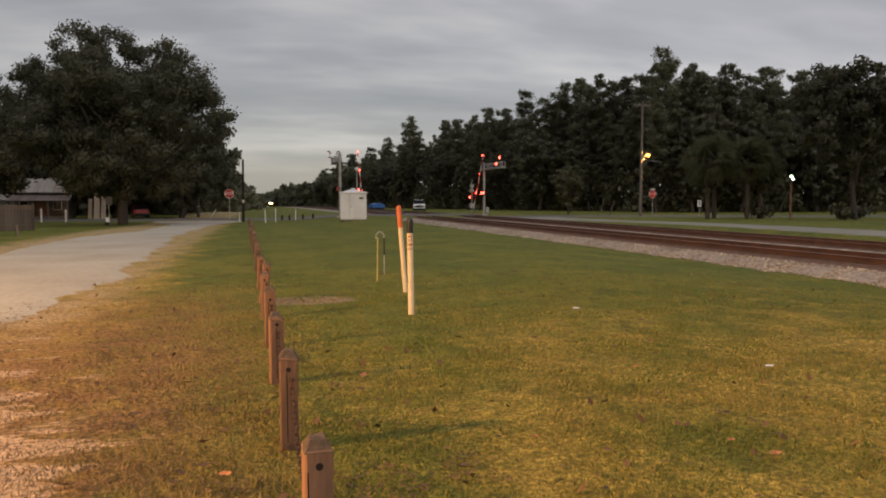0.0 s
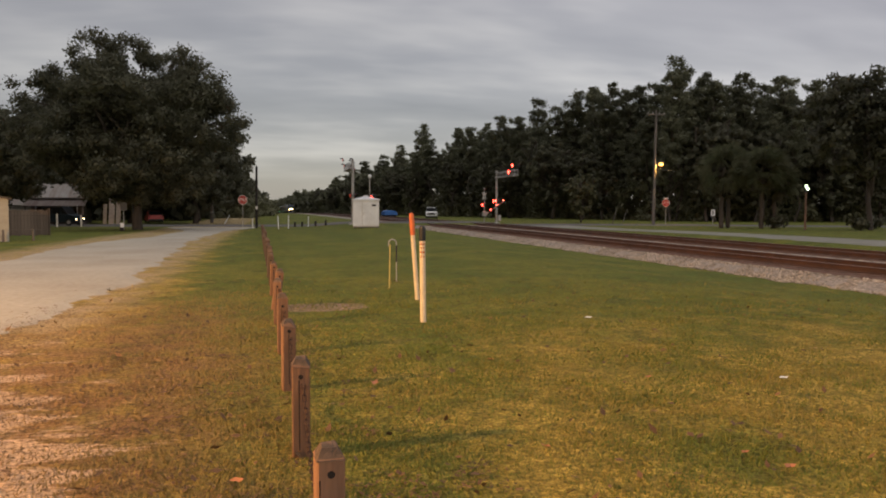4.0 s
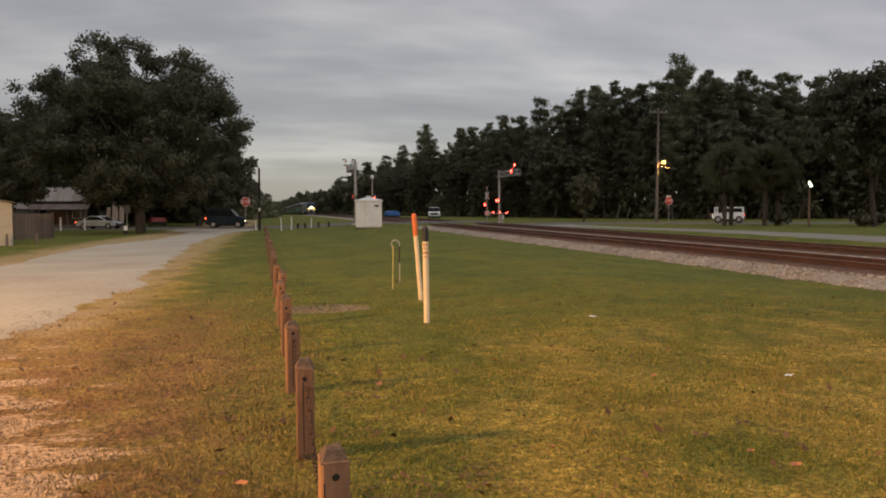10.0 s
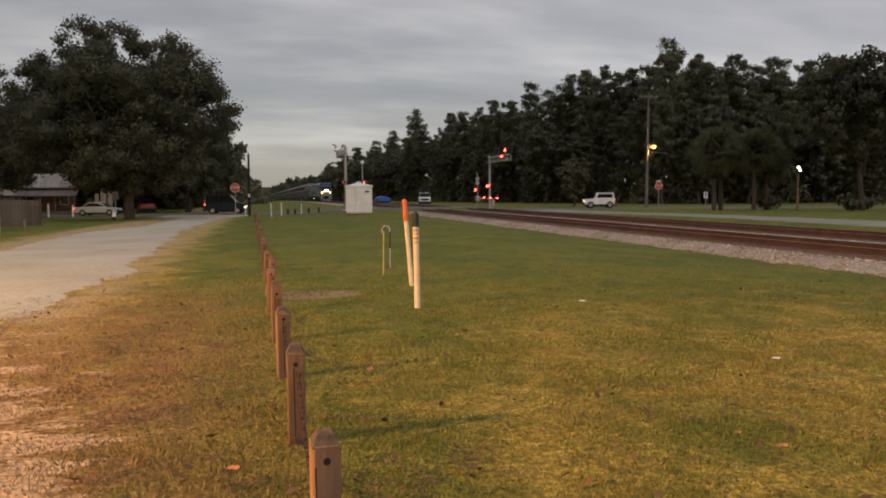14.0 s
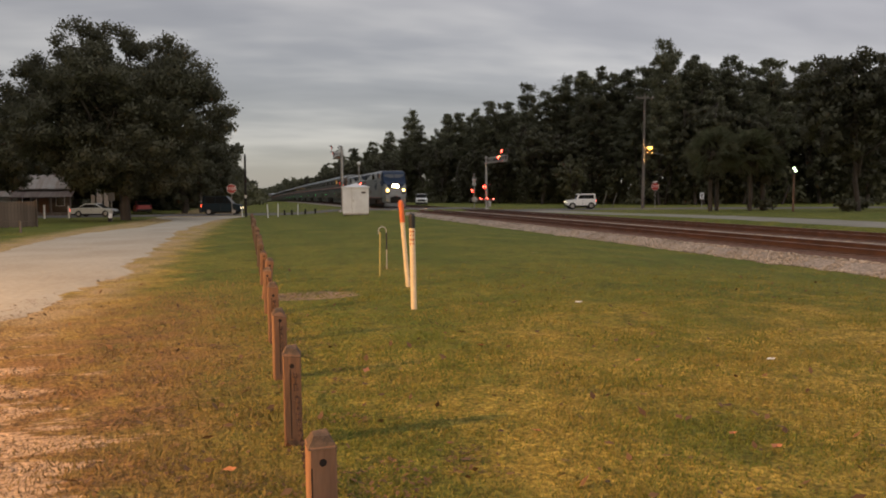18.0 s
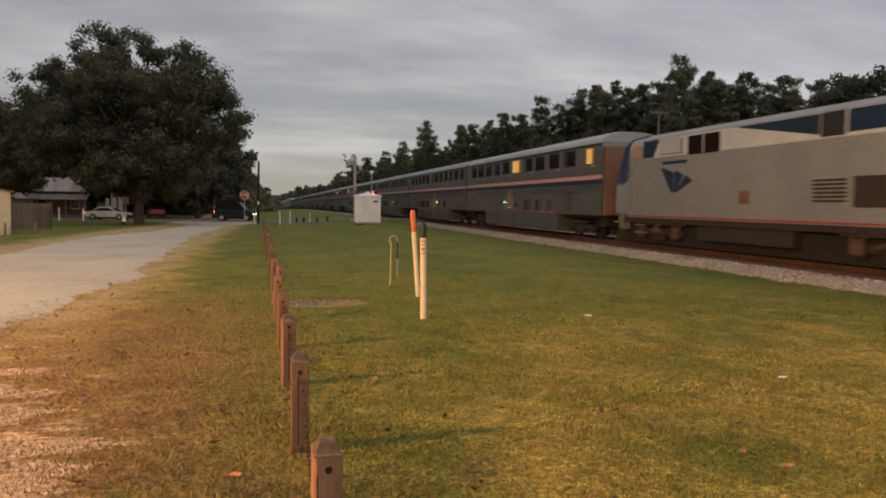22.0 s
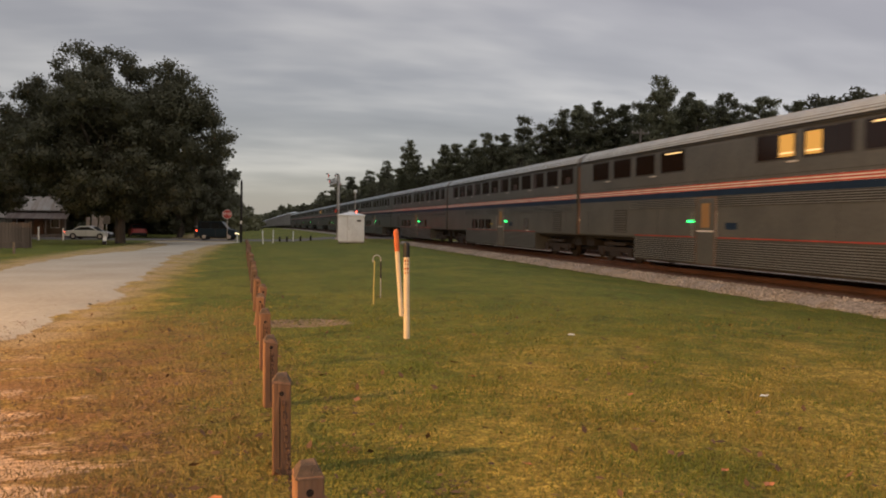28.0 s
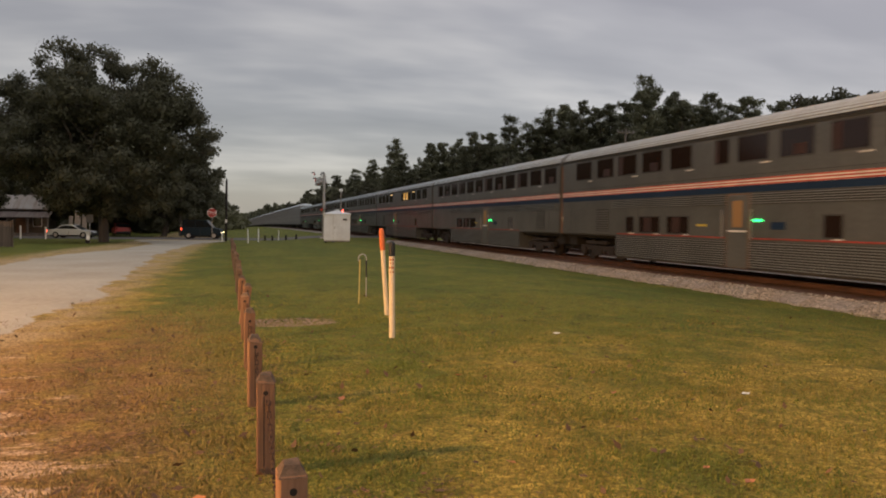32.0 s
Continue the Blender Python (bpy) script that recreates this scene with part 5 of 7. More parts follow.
def train_rows(back, about=0.0):
    rows = []
    for k in range(0, 33, 2):
        y = head_of_cars(k) + back
        turn = math.degrees(math.atan(2 * BEND * max(0, y)))
        pitch = -math.degrees(2.7e-5 * (min(y, 700) - 60)) if y > 60 else 0.0
        rows.append((float(k), pose(track_x(NEAR_X, y), y, RAIL_Z - fall(y), -pitch if about else pitch, 0, turn + about)))
    return rows


# ---------------------------------------------------------------- lawn: posts, chain and markers


def post_line():
    r = np.random.default_rng(3)
    w = 0.058
    def post_mesh(h, cut, wood="wood"):
        bm = loft([[(-w, -w, -0.25), (w, -w, -0.25), (w, w, -0.25), (-w, w, -0.25)],
                   [(-w * 0.98, -w, h - 0.05), (w, -w * 0.98, h - 0.05 - cut), (w * 0.98, w, h - 0.05), (-w, w, h - 0.045)],
                   [(-w * 0.55, -w * 0.5, h - 0.008), (w * 0.5, -w * 0.55, h - 0.012 - cut), (w * 0.5, w * 0.5, h), (-w * 0.5, w * 0.55, h - 0.006)]])
        bmesh.ops.bevel(bm, geom=[e for e in bm.edges if abs(e.verts[0].co.z - e.verts[1].co.z) > 0.3], offset=0.008, segments=1, affect="EDGES")
        return data_of("post", bm, M[wood])
    def top_mesh(h, cut):
        k = 1.03
        return data_of("weathered_top", loft([[(-w * k, -w * k, h - 0.054), (w * k, -w * k, h - 0.056 - cut), (w * k, w * k, h - 0.054), (-w * k, w * k, h - 0.05)],
                   [(-w * 0.57, -w * 0.52, h - 0.005), (w * 0.52, -w * 0.57, h - 0.008 - cut), (w * 0.52, w * 0.52, h + 0.004), (-w * 0.52, w * 0.57, h - 0.002)]]), M["endgrain"])
    tops = [top_mesh(h, c) for h, c in ((0.63, 0), (0.64, 0.01), (0.62, 0.02), (0.66, 0.0))]
    metas = [post_mesh(h, c) for h, c in ((0.63, 0), (0.64, 0.01), (0.62, 0.02), (0.66, 0.0))]
    metas_dim = [post_mesh(h, c, "dim_wood") for h, c in ((0.63, 0), (0.64, 0.01), (0.62, 0.02), (0.66, 0.0))]
    hole = data_of("bore", rod((0, -w - 0.0006, 0.52), (0, -w + 0.03, 0.52), 0.016, 0.016, 10), M["hole"])
    crack = data_of("crack", box(-0.003, 0.003, -w - 0.0004, -w + 0.02, 0.05, 0.5), M["hole"])
    spots = []
    for i in range(26):
        y = 3.07 + 1.80 * i + (0.05 * r.normal() if i > 2 else 0)
        x = 0.238 - 0.0118 * y + 0.01 * r.normal()
        lean = (0, 0) if i < 4 else (2.5 * r.normal(), 2.5 * r.normal())
        if i == 5:
            lean = (2, 7)
        # from the eighth post on, missing lamplight is put into the wood colour
        me = (metas if i < 7 else metas_dim)[i % 4]
        ob = thing("fence_post", ("short weathered brown wooden post with a chamfered top" if i < 7 else "short wooden post with a chamfered top, coloured dark as beyond the lamplight") + (", leaning" if i == 5 else ""), "post", pose(x, y, gz(x, y), lean[0], lean[1], (4, -3, 6, 2, -5, 8)[i % 6]), "row of posts along the lawn")
        part("shaft", me, None, ob)
        part("weathered_top", tops[i % 4], None, ob, "dark weathered end grain")
        part("bore", hole, None, ob)
        part("crack", crack, None, ob, at=pose(0.018 * r.normal(), 0, 0))
        spots.append((x, y, gz(x, y)))
    ch = thing("post_chain", "rusty chain sagging from post to post", "chain")

    def sag(a, b, f, d):
        return (a[0] + (b[0] - a[0]) * f + 0.012, a[1] + (b[1] - a[1]) * f, a[2] + 0.52 - d * 4 * f * (1 - f))
    for i, (a, b) in enumerate(zip(spots, spots[1:])):
        d = 0.36 + 0.05 * r.random()
        bm = bmesh.new()
        n = 44 if i < 6 else 14
        pts = [sag(a, b, k / n, d) for k in range(n + 1)]
        if i < 6:
            for k in range(n):
                p, q = Vector(pts[k]), Vector(pts[k + 1])
                t = (q - p).normalized()
                side = t.cross(Vector((1, 0, 0) if k % 2 else (0.1, 0.3, 1))).normalized() * 0.011
                p, q = p - t * 0.006, q + t * 0.006
                tube([p, p + side + t * 0.008, q + side - t * 0.008, q, q - side - t * 0.008, p - side + t * 0.008, p], 0.0042, 5, bm)
        else:
            tube(pts, 0.009, 5, bm)
        part("chain_span", bm, M["chain"], ch)


post_line()


def markers():
    m = thing("marker_post", "cream round marker post with a black cap and orange marks", "marker post", pose(2.08, 10.22, 0, 0, -0.6, 0))
    part("pole", rod((0, 0, -0.2), (0, 0, 1.14), 0.042, 0.042, 16), M["cream"], m)
    part("cap", loft([[(r * math.cos(a), r * math.sin(a), z) for a in np.linspace(0, 2 * math.pi, 16, endpoint=False)] for r, z in ((0.046, 1.13), (0.046, 1.30), (0.038, 1.325), (0.018, 1.338))]), M["black"], m, "matt black cap")
    for z, w in ((1.07, 0.022), (1.02, 0.014), (0.96, 0.026), (0.90, 0.014)):
        for a in (-0.7, 0.5):
            c = 0.0425
            ang = math.radians(-100) + a * 0.7
            part("mark", box(-w / 2, w / 2, -0.004, 0.0, z, z + 0.028), M["decal"], m, at=pose(c * math.cos(ang), c * math.sin(ang), 0, 0, 0, math.degrees(ang) + 90))
    o = thing("marker_post", "white round marker post with an orange top, leaning", "marker post", pose(2.5, 12.76, 0, 1.0, -4.4, 0))
    part("pole", rod((0, 0, -0.2), (0, 0, 1.13), 0.040, 0.040, 16), M["cream"], o)
    part("top", loft([[(r * math.cos(a), r * math.sin(a), z) for a in np.linspace(0, 2 * math.pi, 16, endpoint=False)] for r, z in ((0.044, 1.12), (0.045, 1.45), (0.036, 1.485), (0.014, 1.50))]), M["orange"], o, "orange plastic dome top")
    v = thing("vent_pipe", "thin grey hook-topped vent pipe with a black sleeve", "pipe", pose(2.66, 15.9, 0))
    pts = [(0, 0, -0.1), (0, 0, 0.82)] + [(-0.085 + 0.085 * math.cos(a), 0, 0.82 + 0.09 * math.sin(a)) for a in np.linspace(0, math.pi, 9)] + [(-0.17, 0, 0.76)]
    part("pipe", tube(pts, 0.013, 10), M["galv"], v)
    part("sleeve", rod((0, 0, 0.42), (0, 0, 0.78), 0.018, 0.018, 10), M["black"], v)
    s = thing("marker_stake", "thin faded yellow marker stake", "stake", pose(2.3, 14.6, 0, 0, 1.2, 0))
    part("stake", box(-0.011, 0.011, -0.008, 0.008, -0.1, 0.86, 0.002), M["yellow"], s)


markers()


def turf():
    """Short grass blades near the eye, thin on the sand, and dead leaves."""
    r = np.random.default_rng(11)
    # thick where the lawn opens to the north, thinner all round
    n, k = 300000, 130000
    d = np.concatenate([2.3 + 15 * r.random(n) ** 1.25, 9.0 * np.sqrt(r.random(k))])
    deg = np.concatenate([-24 + 76 * r.random(n), 360 * r.random(k)])
    thick = np.clip((d - 2.3) / 0.6, 0, 1) * np.clip((deg + 24) / 6, 0, 1) * np.clip((52 - deg) / 8, 0, 1)
    thick[n:] = np.clip((9.0 - d[n:]) / 5, 0, 1)
    a = np.radians(deg)
    n += k
    x, y = d * np.sin(a), d * np.cos(a)
    sand = np.clip((0.1 - x) / 3.0, 0, 1) * 0.95
    clump = np.sin(x * 2.1 + 1.7 * np.sin(y * 1.3)) * np.sin(y * 2.6 + 1.3 * np.sin(x * 1.9))
    keep = (r.random(n) < thick) & (r.random(n) > sand) & (x < 11) & (x > -4.2) & (r.random(n) < (0.7 + 0.3 * clump) * np.clip((18 - d) / 11, 0, 1))
    x, y = x[keep], y[keep]
    n = len(x)
    ang = r.random(n) * 6.283
    h = (0.012 + 0.026 * r.random(n) ** 1.6) * (1 + 0.3 * clump[keep])
    w = 0.0016 + 0.0022 * r.random(n) + 0.0004 * d[keep]
    lx, ly = 0.6 * h * np.cos(ang * 3.1), 0.6 * h * np.sin(ang * 3.1)
    cx, cy = w * np.cos(ang), w * np.sin(ang)
    z = np.zeros(n)
    v = np.stack([np.stack([x - cx, y - cy, z], 1), np.stack([x + cx, y + cy, z], 1), np.stack([x + lx, y + ly, h], 1)], 1).reshape(-1, 3)
    me = mesh_arrays("grass_blades", v, np.arange(3 * n).reshape(-1, 3), turf_material())
    tagged(new("grass", me), "short mown grass, green mixed with dry yellow blades", "grass", kind="stuff")
    # dead leaves
    lv, lf = [], []
    for i in range(560):
        dd = 2.6 + 14 * r.random() ** 1.4
        aa = math.radians(-22 + 70 * r.random())
        px, py = dd * math.sin(aa), dd * math.cos(aa)
        if px < -3.6 or px > 10:
            continue
        s = 0.022 + 0.03 * r.random()
        q = Euler((r.normal() * 0.35, r.normal() * 0.35, r.random() * 6.28)).to_matrix()
        k = len(lv)
        for vx, vy, vz in ((-s, 0, 0), (-0.2 * s, -0.5 * s, 0.1 * s), (s, 0, 0.25 * s), (-0.2 * s, 0.5 * s, 0.1 * s)):
            c = q @ Vector((vx, vy, vz))
            lv.append((px + c.x, py + c.y, 0.035 + c.z))
        lf += [(k, k + 1, k + 2), (k, k + 2, k + 3)]
    tagged(new("fallen_leaves", mesh_arrays("fallen_leaves", lv, lf, M["dead_leaf"])), "scattered brown fallen leaves on the lawn", "leaves", kind="stuff")
    # brown crumbs of leaf and bark in drifts along the posts
    n = 34000
    px, py = -3.8 + 5.2 * r.random(n), 2.4 + 10.5 * r.random(n) ** 1.3
    drift = np.array([noise.noise(Vector((a * 1.1, b * 1.1, 9.0))) + 0.7 * noise.noise(Vector((a * 3.7, b * 3.7, 4.0))) for a, b in zip(px, py)])
    sel = drift > 0.12 + 0.45 * np.clip((px - 0.2) / 1.2, 0, 1)
    px, py = px[sel], py[sel]
    n = len(px)
    s, a = 0.009 + 0.018 * r.random(n) ** 2, 6.283 * r.random(n)
    ca, sa, z = s * np.cos(a), s * np.sin(a), 0.008 + 0.02 * r.random(n)
    v = np.stack([np.stack([px - ca, py - sa, z], 1), np.stack([px + 0.45 * sa, py - 0.45 * ca, z + 0.3 * s], 1), np.stack([px + ca, py + sa, z + 0.5 * s], 1), np.stack([px - 0.45 * sa, py + 0.45 * ca, z + 0.25 * s], 1)], 1).reshape(-1, 3)
    tagged(new("leaf_litter", mesh_arrays("leaf_litter", v, np.arange(4 * n).reshape(-1, 4), M["dead_leaf"])), "brown crumbled leaf litter strewn over the thin grass", "leaf litter", kind="stuff")
    for px, py, s in ((0.38, 3.0, 0.05), (0.52, 3.05, 0.045), (3.05, 3.9, 0.06), (2.95, 4.2, 0.045), (0.9, 6.6, 0.06), (-0.95, 3.6, 0.05), (-0.2, 4.4, 0.045), (1.75, 4.6, 0.04), (3.4, 6.3, 0.05), (4.6, 6.0, 0.045), (2.2, 7.4, 0.05), (4.41, 9.92, 0.06)):
        bm = bmesh.new()
        vs = [bm.verts.new(c) for c in ((-s, 0, 0), (-0.3 * s, -0.55 * s, 0.3 * s), (0.5 * s, -0.4 * s, 0.2 * s), (s, 0, 0.5 * s), (0.5 * s, 0.4 * s, 0.25 * s), (-0.3 * s, 0.55 * s, 0.25 * s))]
        mid = bm.verts.new((0.1 * s, 0, 0.05 * s))
        for i in range(6):
            bm.faces.new((mid, vs[i], vs[(i + 1) % 6]))
        pale = px > 4
        whole("scrap_of_litter" if pale else "dead_leaf", bm, M["alu"] if pale else M["dead_leaf2"], "small pale scrap of litter on the grass" if pale else "curled orange-brown dead leaf on the grass", "litter" if pale else "leaf", pose(px, py, 0.03, 10, 5, 77 * px))


def turf_material():
    m, nt, p = nodes_of("grass_blade")
    n, l = nt.nodes.new, nt.links.new
    geo = n("ShaderNodeNewGeometry")
    tx = n("ShaderNodeTexNoise"); tx.inputs["Scale"].default_value, tx.inputs["Detail"].default_value = 0.9, 5
    l(geo.outputs["Position"], tx.inputs["Vector"])
    sep = n("ShaderNodeSeparateXYZ"); l(geo.outputs["Position"], sep.inputs[0])
    west = n("ShaderNodeMapRange")
    for k, v in (("From Min", 0.5), ("From Max", -1.8), ("To Min", 0.0), ("To Max", 0.32)):
        west.inputs[k].default_value = v
    l(sep.outputs[0], west.inputs[0])
    a = n("ShaderNodeMath"); a.operation = "MULTIPLY_ADD"; a.inputs[1].default_value = 0.40
    l(geo.outputs["Random Per Island"], a.inputs[0]); l(tx.outputs["Fac"], a.inputs[2])
    b = n("ShaderNodeMath"); b.operation = "ADD"
    l(a.outputs[0], b.inputs[0]); l(west.outputs[0], b.inputs[1])
    ramp = n("ShaderNodeValToRGB")
    e = ramp.color_ramp.elements
    e[0].position, e[0].color = 0.48, (0.105, 0.138, 0.024, 1)
    e[1].position, e[1].color = 1.0, (0.29, 0.215, 0.068, 1)
    q = e.new(0.78); q.color = (0.175, 0.162, 0.035, 1)
    l(b.outputs[0], ramp.inputs[0])
    # withered brown on the drive's side
    brown = n("ShaderNodeMix"); brown.data_type = "RGBA"
    brown.inputs["B"].default_value = (0.235, 0.142, 0.062, 1)
    share = n("ShaderNodeMath"); share.operation = "MULTIPLY"; share.inputs[1].default_value = 2.8
    l(west.outputs[0], share.inputs[0]); l(share.outputs[0], brown.inputs["Factor"]); l(ramp.outputs[0], brown.inputs["A"])
    l(brown.outputs["Result"], p.inputs["Base Color"])
    p.inputs["Roughness"].default_value = 0.7
    p.inputs["Specular IOR Level"].default_value = 0.25
    return m


M["dead_leaf"] = mat("dead_leaf", (0.15, 0.078, 0.03), (0.075, 0.042, 0.02), 0.85, 0, 3, 30, 0.1, island=0.5)
M["dead_leaf2"] = mat("orange_dead_leaf", (0.42, 0.17, 0.07), (0.30, 0.12, 0.05), 0.8, 0, 9, 60, 0.1)
turf()

# ---------------------------------------------------------------- crossing: equipment house and signals


def equipment_house():
    ob = thing("equipment_house", "white metal railway signal equipment house on short legs", "equipment house", pose(7.72, 60.8, gz(7.72, 60.8), 0, 0, -6))
    part("body", box(-1.03, 1.03, -1.0, 1.0, 0.16, 2.2, 0.015), M["alu"], ob)
    part("roof", loft([[(-1.12, -1.1, 2.18), (1.12, -1.1, 2.18), (1.12, 1.1, 2.18), (-1.12, 1.1, 2.18)], [(-1.12, -1.1, 2.25), (1.12, -1.1, 2.25), (1.12, 1.1, 2.25), (-1.12, 1.1, 2.25)], [(-0.15, -0.15, 2.50), (0.15, -0.15, 2.50), (0.15, 0.15, 2.50), (-0.15, 0.15, 2.50)]]), M["alu"], ob)
    part("roof_vent", rod((0, 0, 2.46), (0, 0, 2.60), 0.16, 0.2, 12), M["alu"], ob)
    d = part("door", box(-0.28, 0.56, -1.03, -0.995, 0.28, 1.98, 0.01), M["alu"], ob)
    part("handle", box(-0.2, -0.16, -1.07, -1.03, 1.05, 1.25), M["galv"], d)
    part("louvre", box(0.45, 0.78, -1.035, -1.0, 1.72, 1.86), M["black"], ob)
    part("seam", box(-0.32, -0.295, -1.012, -0.998, 0.2, 2.15), M["galv"], ob)
    for x in (-0.9, -0.3, 0.3, 0.9):
        for y in (-0.9, 0.9):
            part("leg", box(x - 0.07, x + 0.07, y - 0.07, y + 0.07, -0.15, 0.18), M["dark"], ob)
    part("base_rail", box(-1.0, 1.0, -0.98, -0.9, 0.06, 0.16), M["galv"], ob)
    p = thing("antenna_mast", "slim grey mast with a round white head", "mast", pose(8.6, 65.0, gz(8.6, 65)))
    part("pole", rod((0, 0, -0.2), (0, 0, 4.2), 0.06, 0.045), M["galv"], p)
    part("head", ball((0, 0, 4.3), 0.17), M["alu"], p)


equipment_house()


def flasher(parent, x, y, z, face, lens="redlamp"):
    """A round crossing lamp that faces along x."""
    b = part("background", rod((x, y, z), (x + 0.03 * face, y, z), 0.26, 0.26, 18), M["black"], parent)
    part("lens", rod((x + 0.031 * face, y, z), (x + 0.04 * face, y, z), 0.19, 0.19, 16), M[lens], b, "lit red lens")
    part("hood", rod((x + 0.03 * face, y, z + 0.16), (x + 0.28 * face, y, z + 0.16), 0.05, 0.05, 8), M["black"], b)
    part("bracket", rod((x, y, z), (x - 0.14 * face, y, z), 0.05, 0.05, 8), M["black"], b)


def cantilever(x, y, s, height, reach, lens="redlamp"):
    """A cantilever over the road; s: +1 reaches north, -1 south."""
    ob = thing("cantilever_signal", "grey steel cantilever crossing signal with lit red lamps", "crossing signal", pose(x, y, gz(x, y)), "crossing signals")
    part("mast", rod((0, 0, -0.2), (0, 0, height + 0.3), 0.16, 0.13, 14), M["galv"], ob)
    part("base", box(-0.35, 0.35, -0.35, 0.35, -0.15, 0.15, 0.02), M["galv"], ob)
    arm = bmesh.new()
    for z in (height - 0.55, height):
        for dx in (-0.22, 0.22):
            rod((dx, 0, z), (dx, s * reach, z + (0.06 if z == height else 0.12)), 0.045, 0.04, 8, arm)
    k = 7
    for i in range(k):
        y0, y1 = s * reach * i / k, s * reach * (i + 1) / k
        for dx in (-0.22, 0.22):
            rod((dx, y0, height - 0.55), (dx, y1, height), 0.025, 0.025, 6, arm)
            rod((dx, y1, height - 0.5), (dx, y1, height), 0.025, 0.025, 6, arm)
        rod((-0.22, y1, height - 0.5), (0.22, y1, height - 0.5), 0.02, 0.02, 6, arm)
    part("arm", arm, M["galv"], ob)
    part("walkway", box(-0.3, 0.3, min(0.2 * s, reach * s), max(0.2 * s, reach * s), height - 0.62, height - 0.58), M["galv"], ob)
    for face in (-1, 1):
        for dy in (reach - 0.25, reach - 1.5):
            flasher(ob, 0.36 * face, s * dy, height + (0.55 if dy > reach - 1 else -0.1), face, lens)
        for dy in (-0.42, 0.42):
            flasher(ob, 0.2 * face, dy, 2.75, face, lens)
    part("cabinet", box(0.2, 0.55, -0.2, 0.2, 0.3, 1.0, 0.02), M["galv"], ob)
    return ob


def gate(x, y, s, height, length):
    ob = thing("crossing_gate", "grey gate post with a lowered striped arm and lit red lamps", "crossing gate", pose(x, y, gz(x, y)), "crossing gates")
    part("mast", rod((0, 0, -0.2), (0, 0, height), 0.06, 0.055, 12), M["galv"], ob)
    part("cap", ball((0, 0, height + 0.05), 0.1), M["galv"], ob)
    part("mechanism", box(-0.25, 0.25, -0.3, 0.3, 0.85, 1.45, 0.05), M["galv"], ob)
    for face in (-1, 1):
        flasher(ob, 0.12 * face, -0.4 * s, min(2.6, height - 0.1) if height < 3.5 else 2.25, face)
        for a in (45, -45) if height > 3.5 else ():
            part("crossbuck_board", box(-0.015, 0.015, -0.6, 0.6, -0.11, 0.11, 0.004), M["white"], ob, at=pose(0.1 * face, 0, 3.3, a, 0, 0))
    arm = part("arm", box(-0.03, 0.03, min(0, s * length), max(0, s * length), -0.06, 0.06, 0.005), M["white"], ob, "red and white striped gate arm", at=pose(0.3, 0, 1.15))
    for i in range(0, int(length / 0.8), 2):
        a, b = s * (0.9 + i * 0.8), s * (1.65 + i * 0.8)
        if abs(b) < length:
            part("red_band", box(-0.034, 0.034, min(a, b), max(a, b), -0.063, 0.063), M["red"], arm)
    for f in (0.25, 0.62, 0.97):
        part("arm_lamp", rod((-0.06, s * length * f, 0.13), (0.06, s * length * f, 0.13), 0.06, 0.06, 10), M["redlamp"], arm, "small lit red lamp")
    part("counterweight", box(-0.06, 0.06, min(-s * 1.2, 0), max(-s * 1.2, 0), -0.18, 0.18, 0.02), M["galv"], arm)
    return ob, arm


cantilever(27.1, 88.0, -1, 6.1, 7.4)
cantilever(7.97, 72.5, 1, 5.9, 6.0, "redlamp_dim")
GATE_E = gate(26.0, 89.5, -1, 4.2, 7.2)
GATE_W = gate(10.1, 74.4, 1, 2.75, 6.5)

# ---------------------------------------------------------------- signs and poles


def text_mesh(body, size):
    cu = bpy.data.curves.new("text", "FONT")
    cu.body, cu.size, cu.align_x, cu.align_y, cu.extrude = body, size, "CENTER", "CENTER", 0.003
    ob = bpy.data.objects.new("text", cu)
    scene.collection.objects.link(ob)
    bpy.context.view_layer.update()
    me = bpy.data.meshes.new_from_object(ob)
    bpy.data.objects.remove(ob)
    return me


def stop_sign(x, y, top, rz, size=0.45):
    ob = thing("stop_sign", "red octagonal stop sign with white lettering on a steel post", "road sign", pose(x, y, gz(x, y), 0, 0, rz))
    part("post", box(-0.03, 0.03, -0.02, 0.02, -0.3, top + size, 0.004), M["galv"], ob)
    oct8 = lambda r, yy: [(r * math.cos(math.radians(22.5 + 45 * i)), yy, top + r * math.sin(math.radians(22.5 + 45 * i))) for i in range(8)]
    part("border", loft([oct8(size, -0.022), oct8(size, -0.03)]), M["white"], ob)
    pl = part("plate", loft([oct8(size * 0.93, -0.024), oct8(size * 0.93, -0.034)]), M["sign_red"], ob)
    me = text_mesh("STOP", size * 0.78)
    me.materials.append(M["white"])
    part("lettering", me, None, pl, at=pose(0, -0.036, top, 90, 0, 0))
    return ob


M["sign_red"] = mat("sign_red", (0.42, 0.035, 0.03), None, 0.4, 0, 2, 20, 0.02)
stop_sign(-2.34, 76.2, 2.62, 2, 0.47)
s2 = stop_sign(45.35, 80.2, 2.5, -20, 0.47)
part("street_plate", box(-0.3, 0.3, -0.01, 0.01, 3.0, 3.12), M["white"], s2)


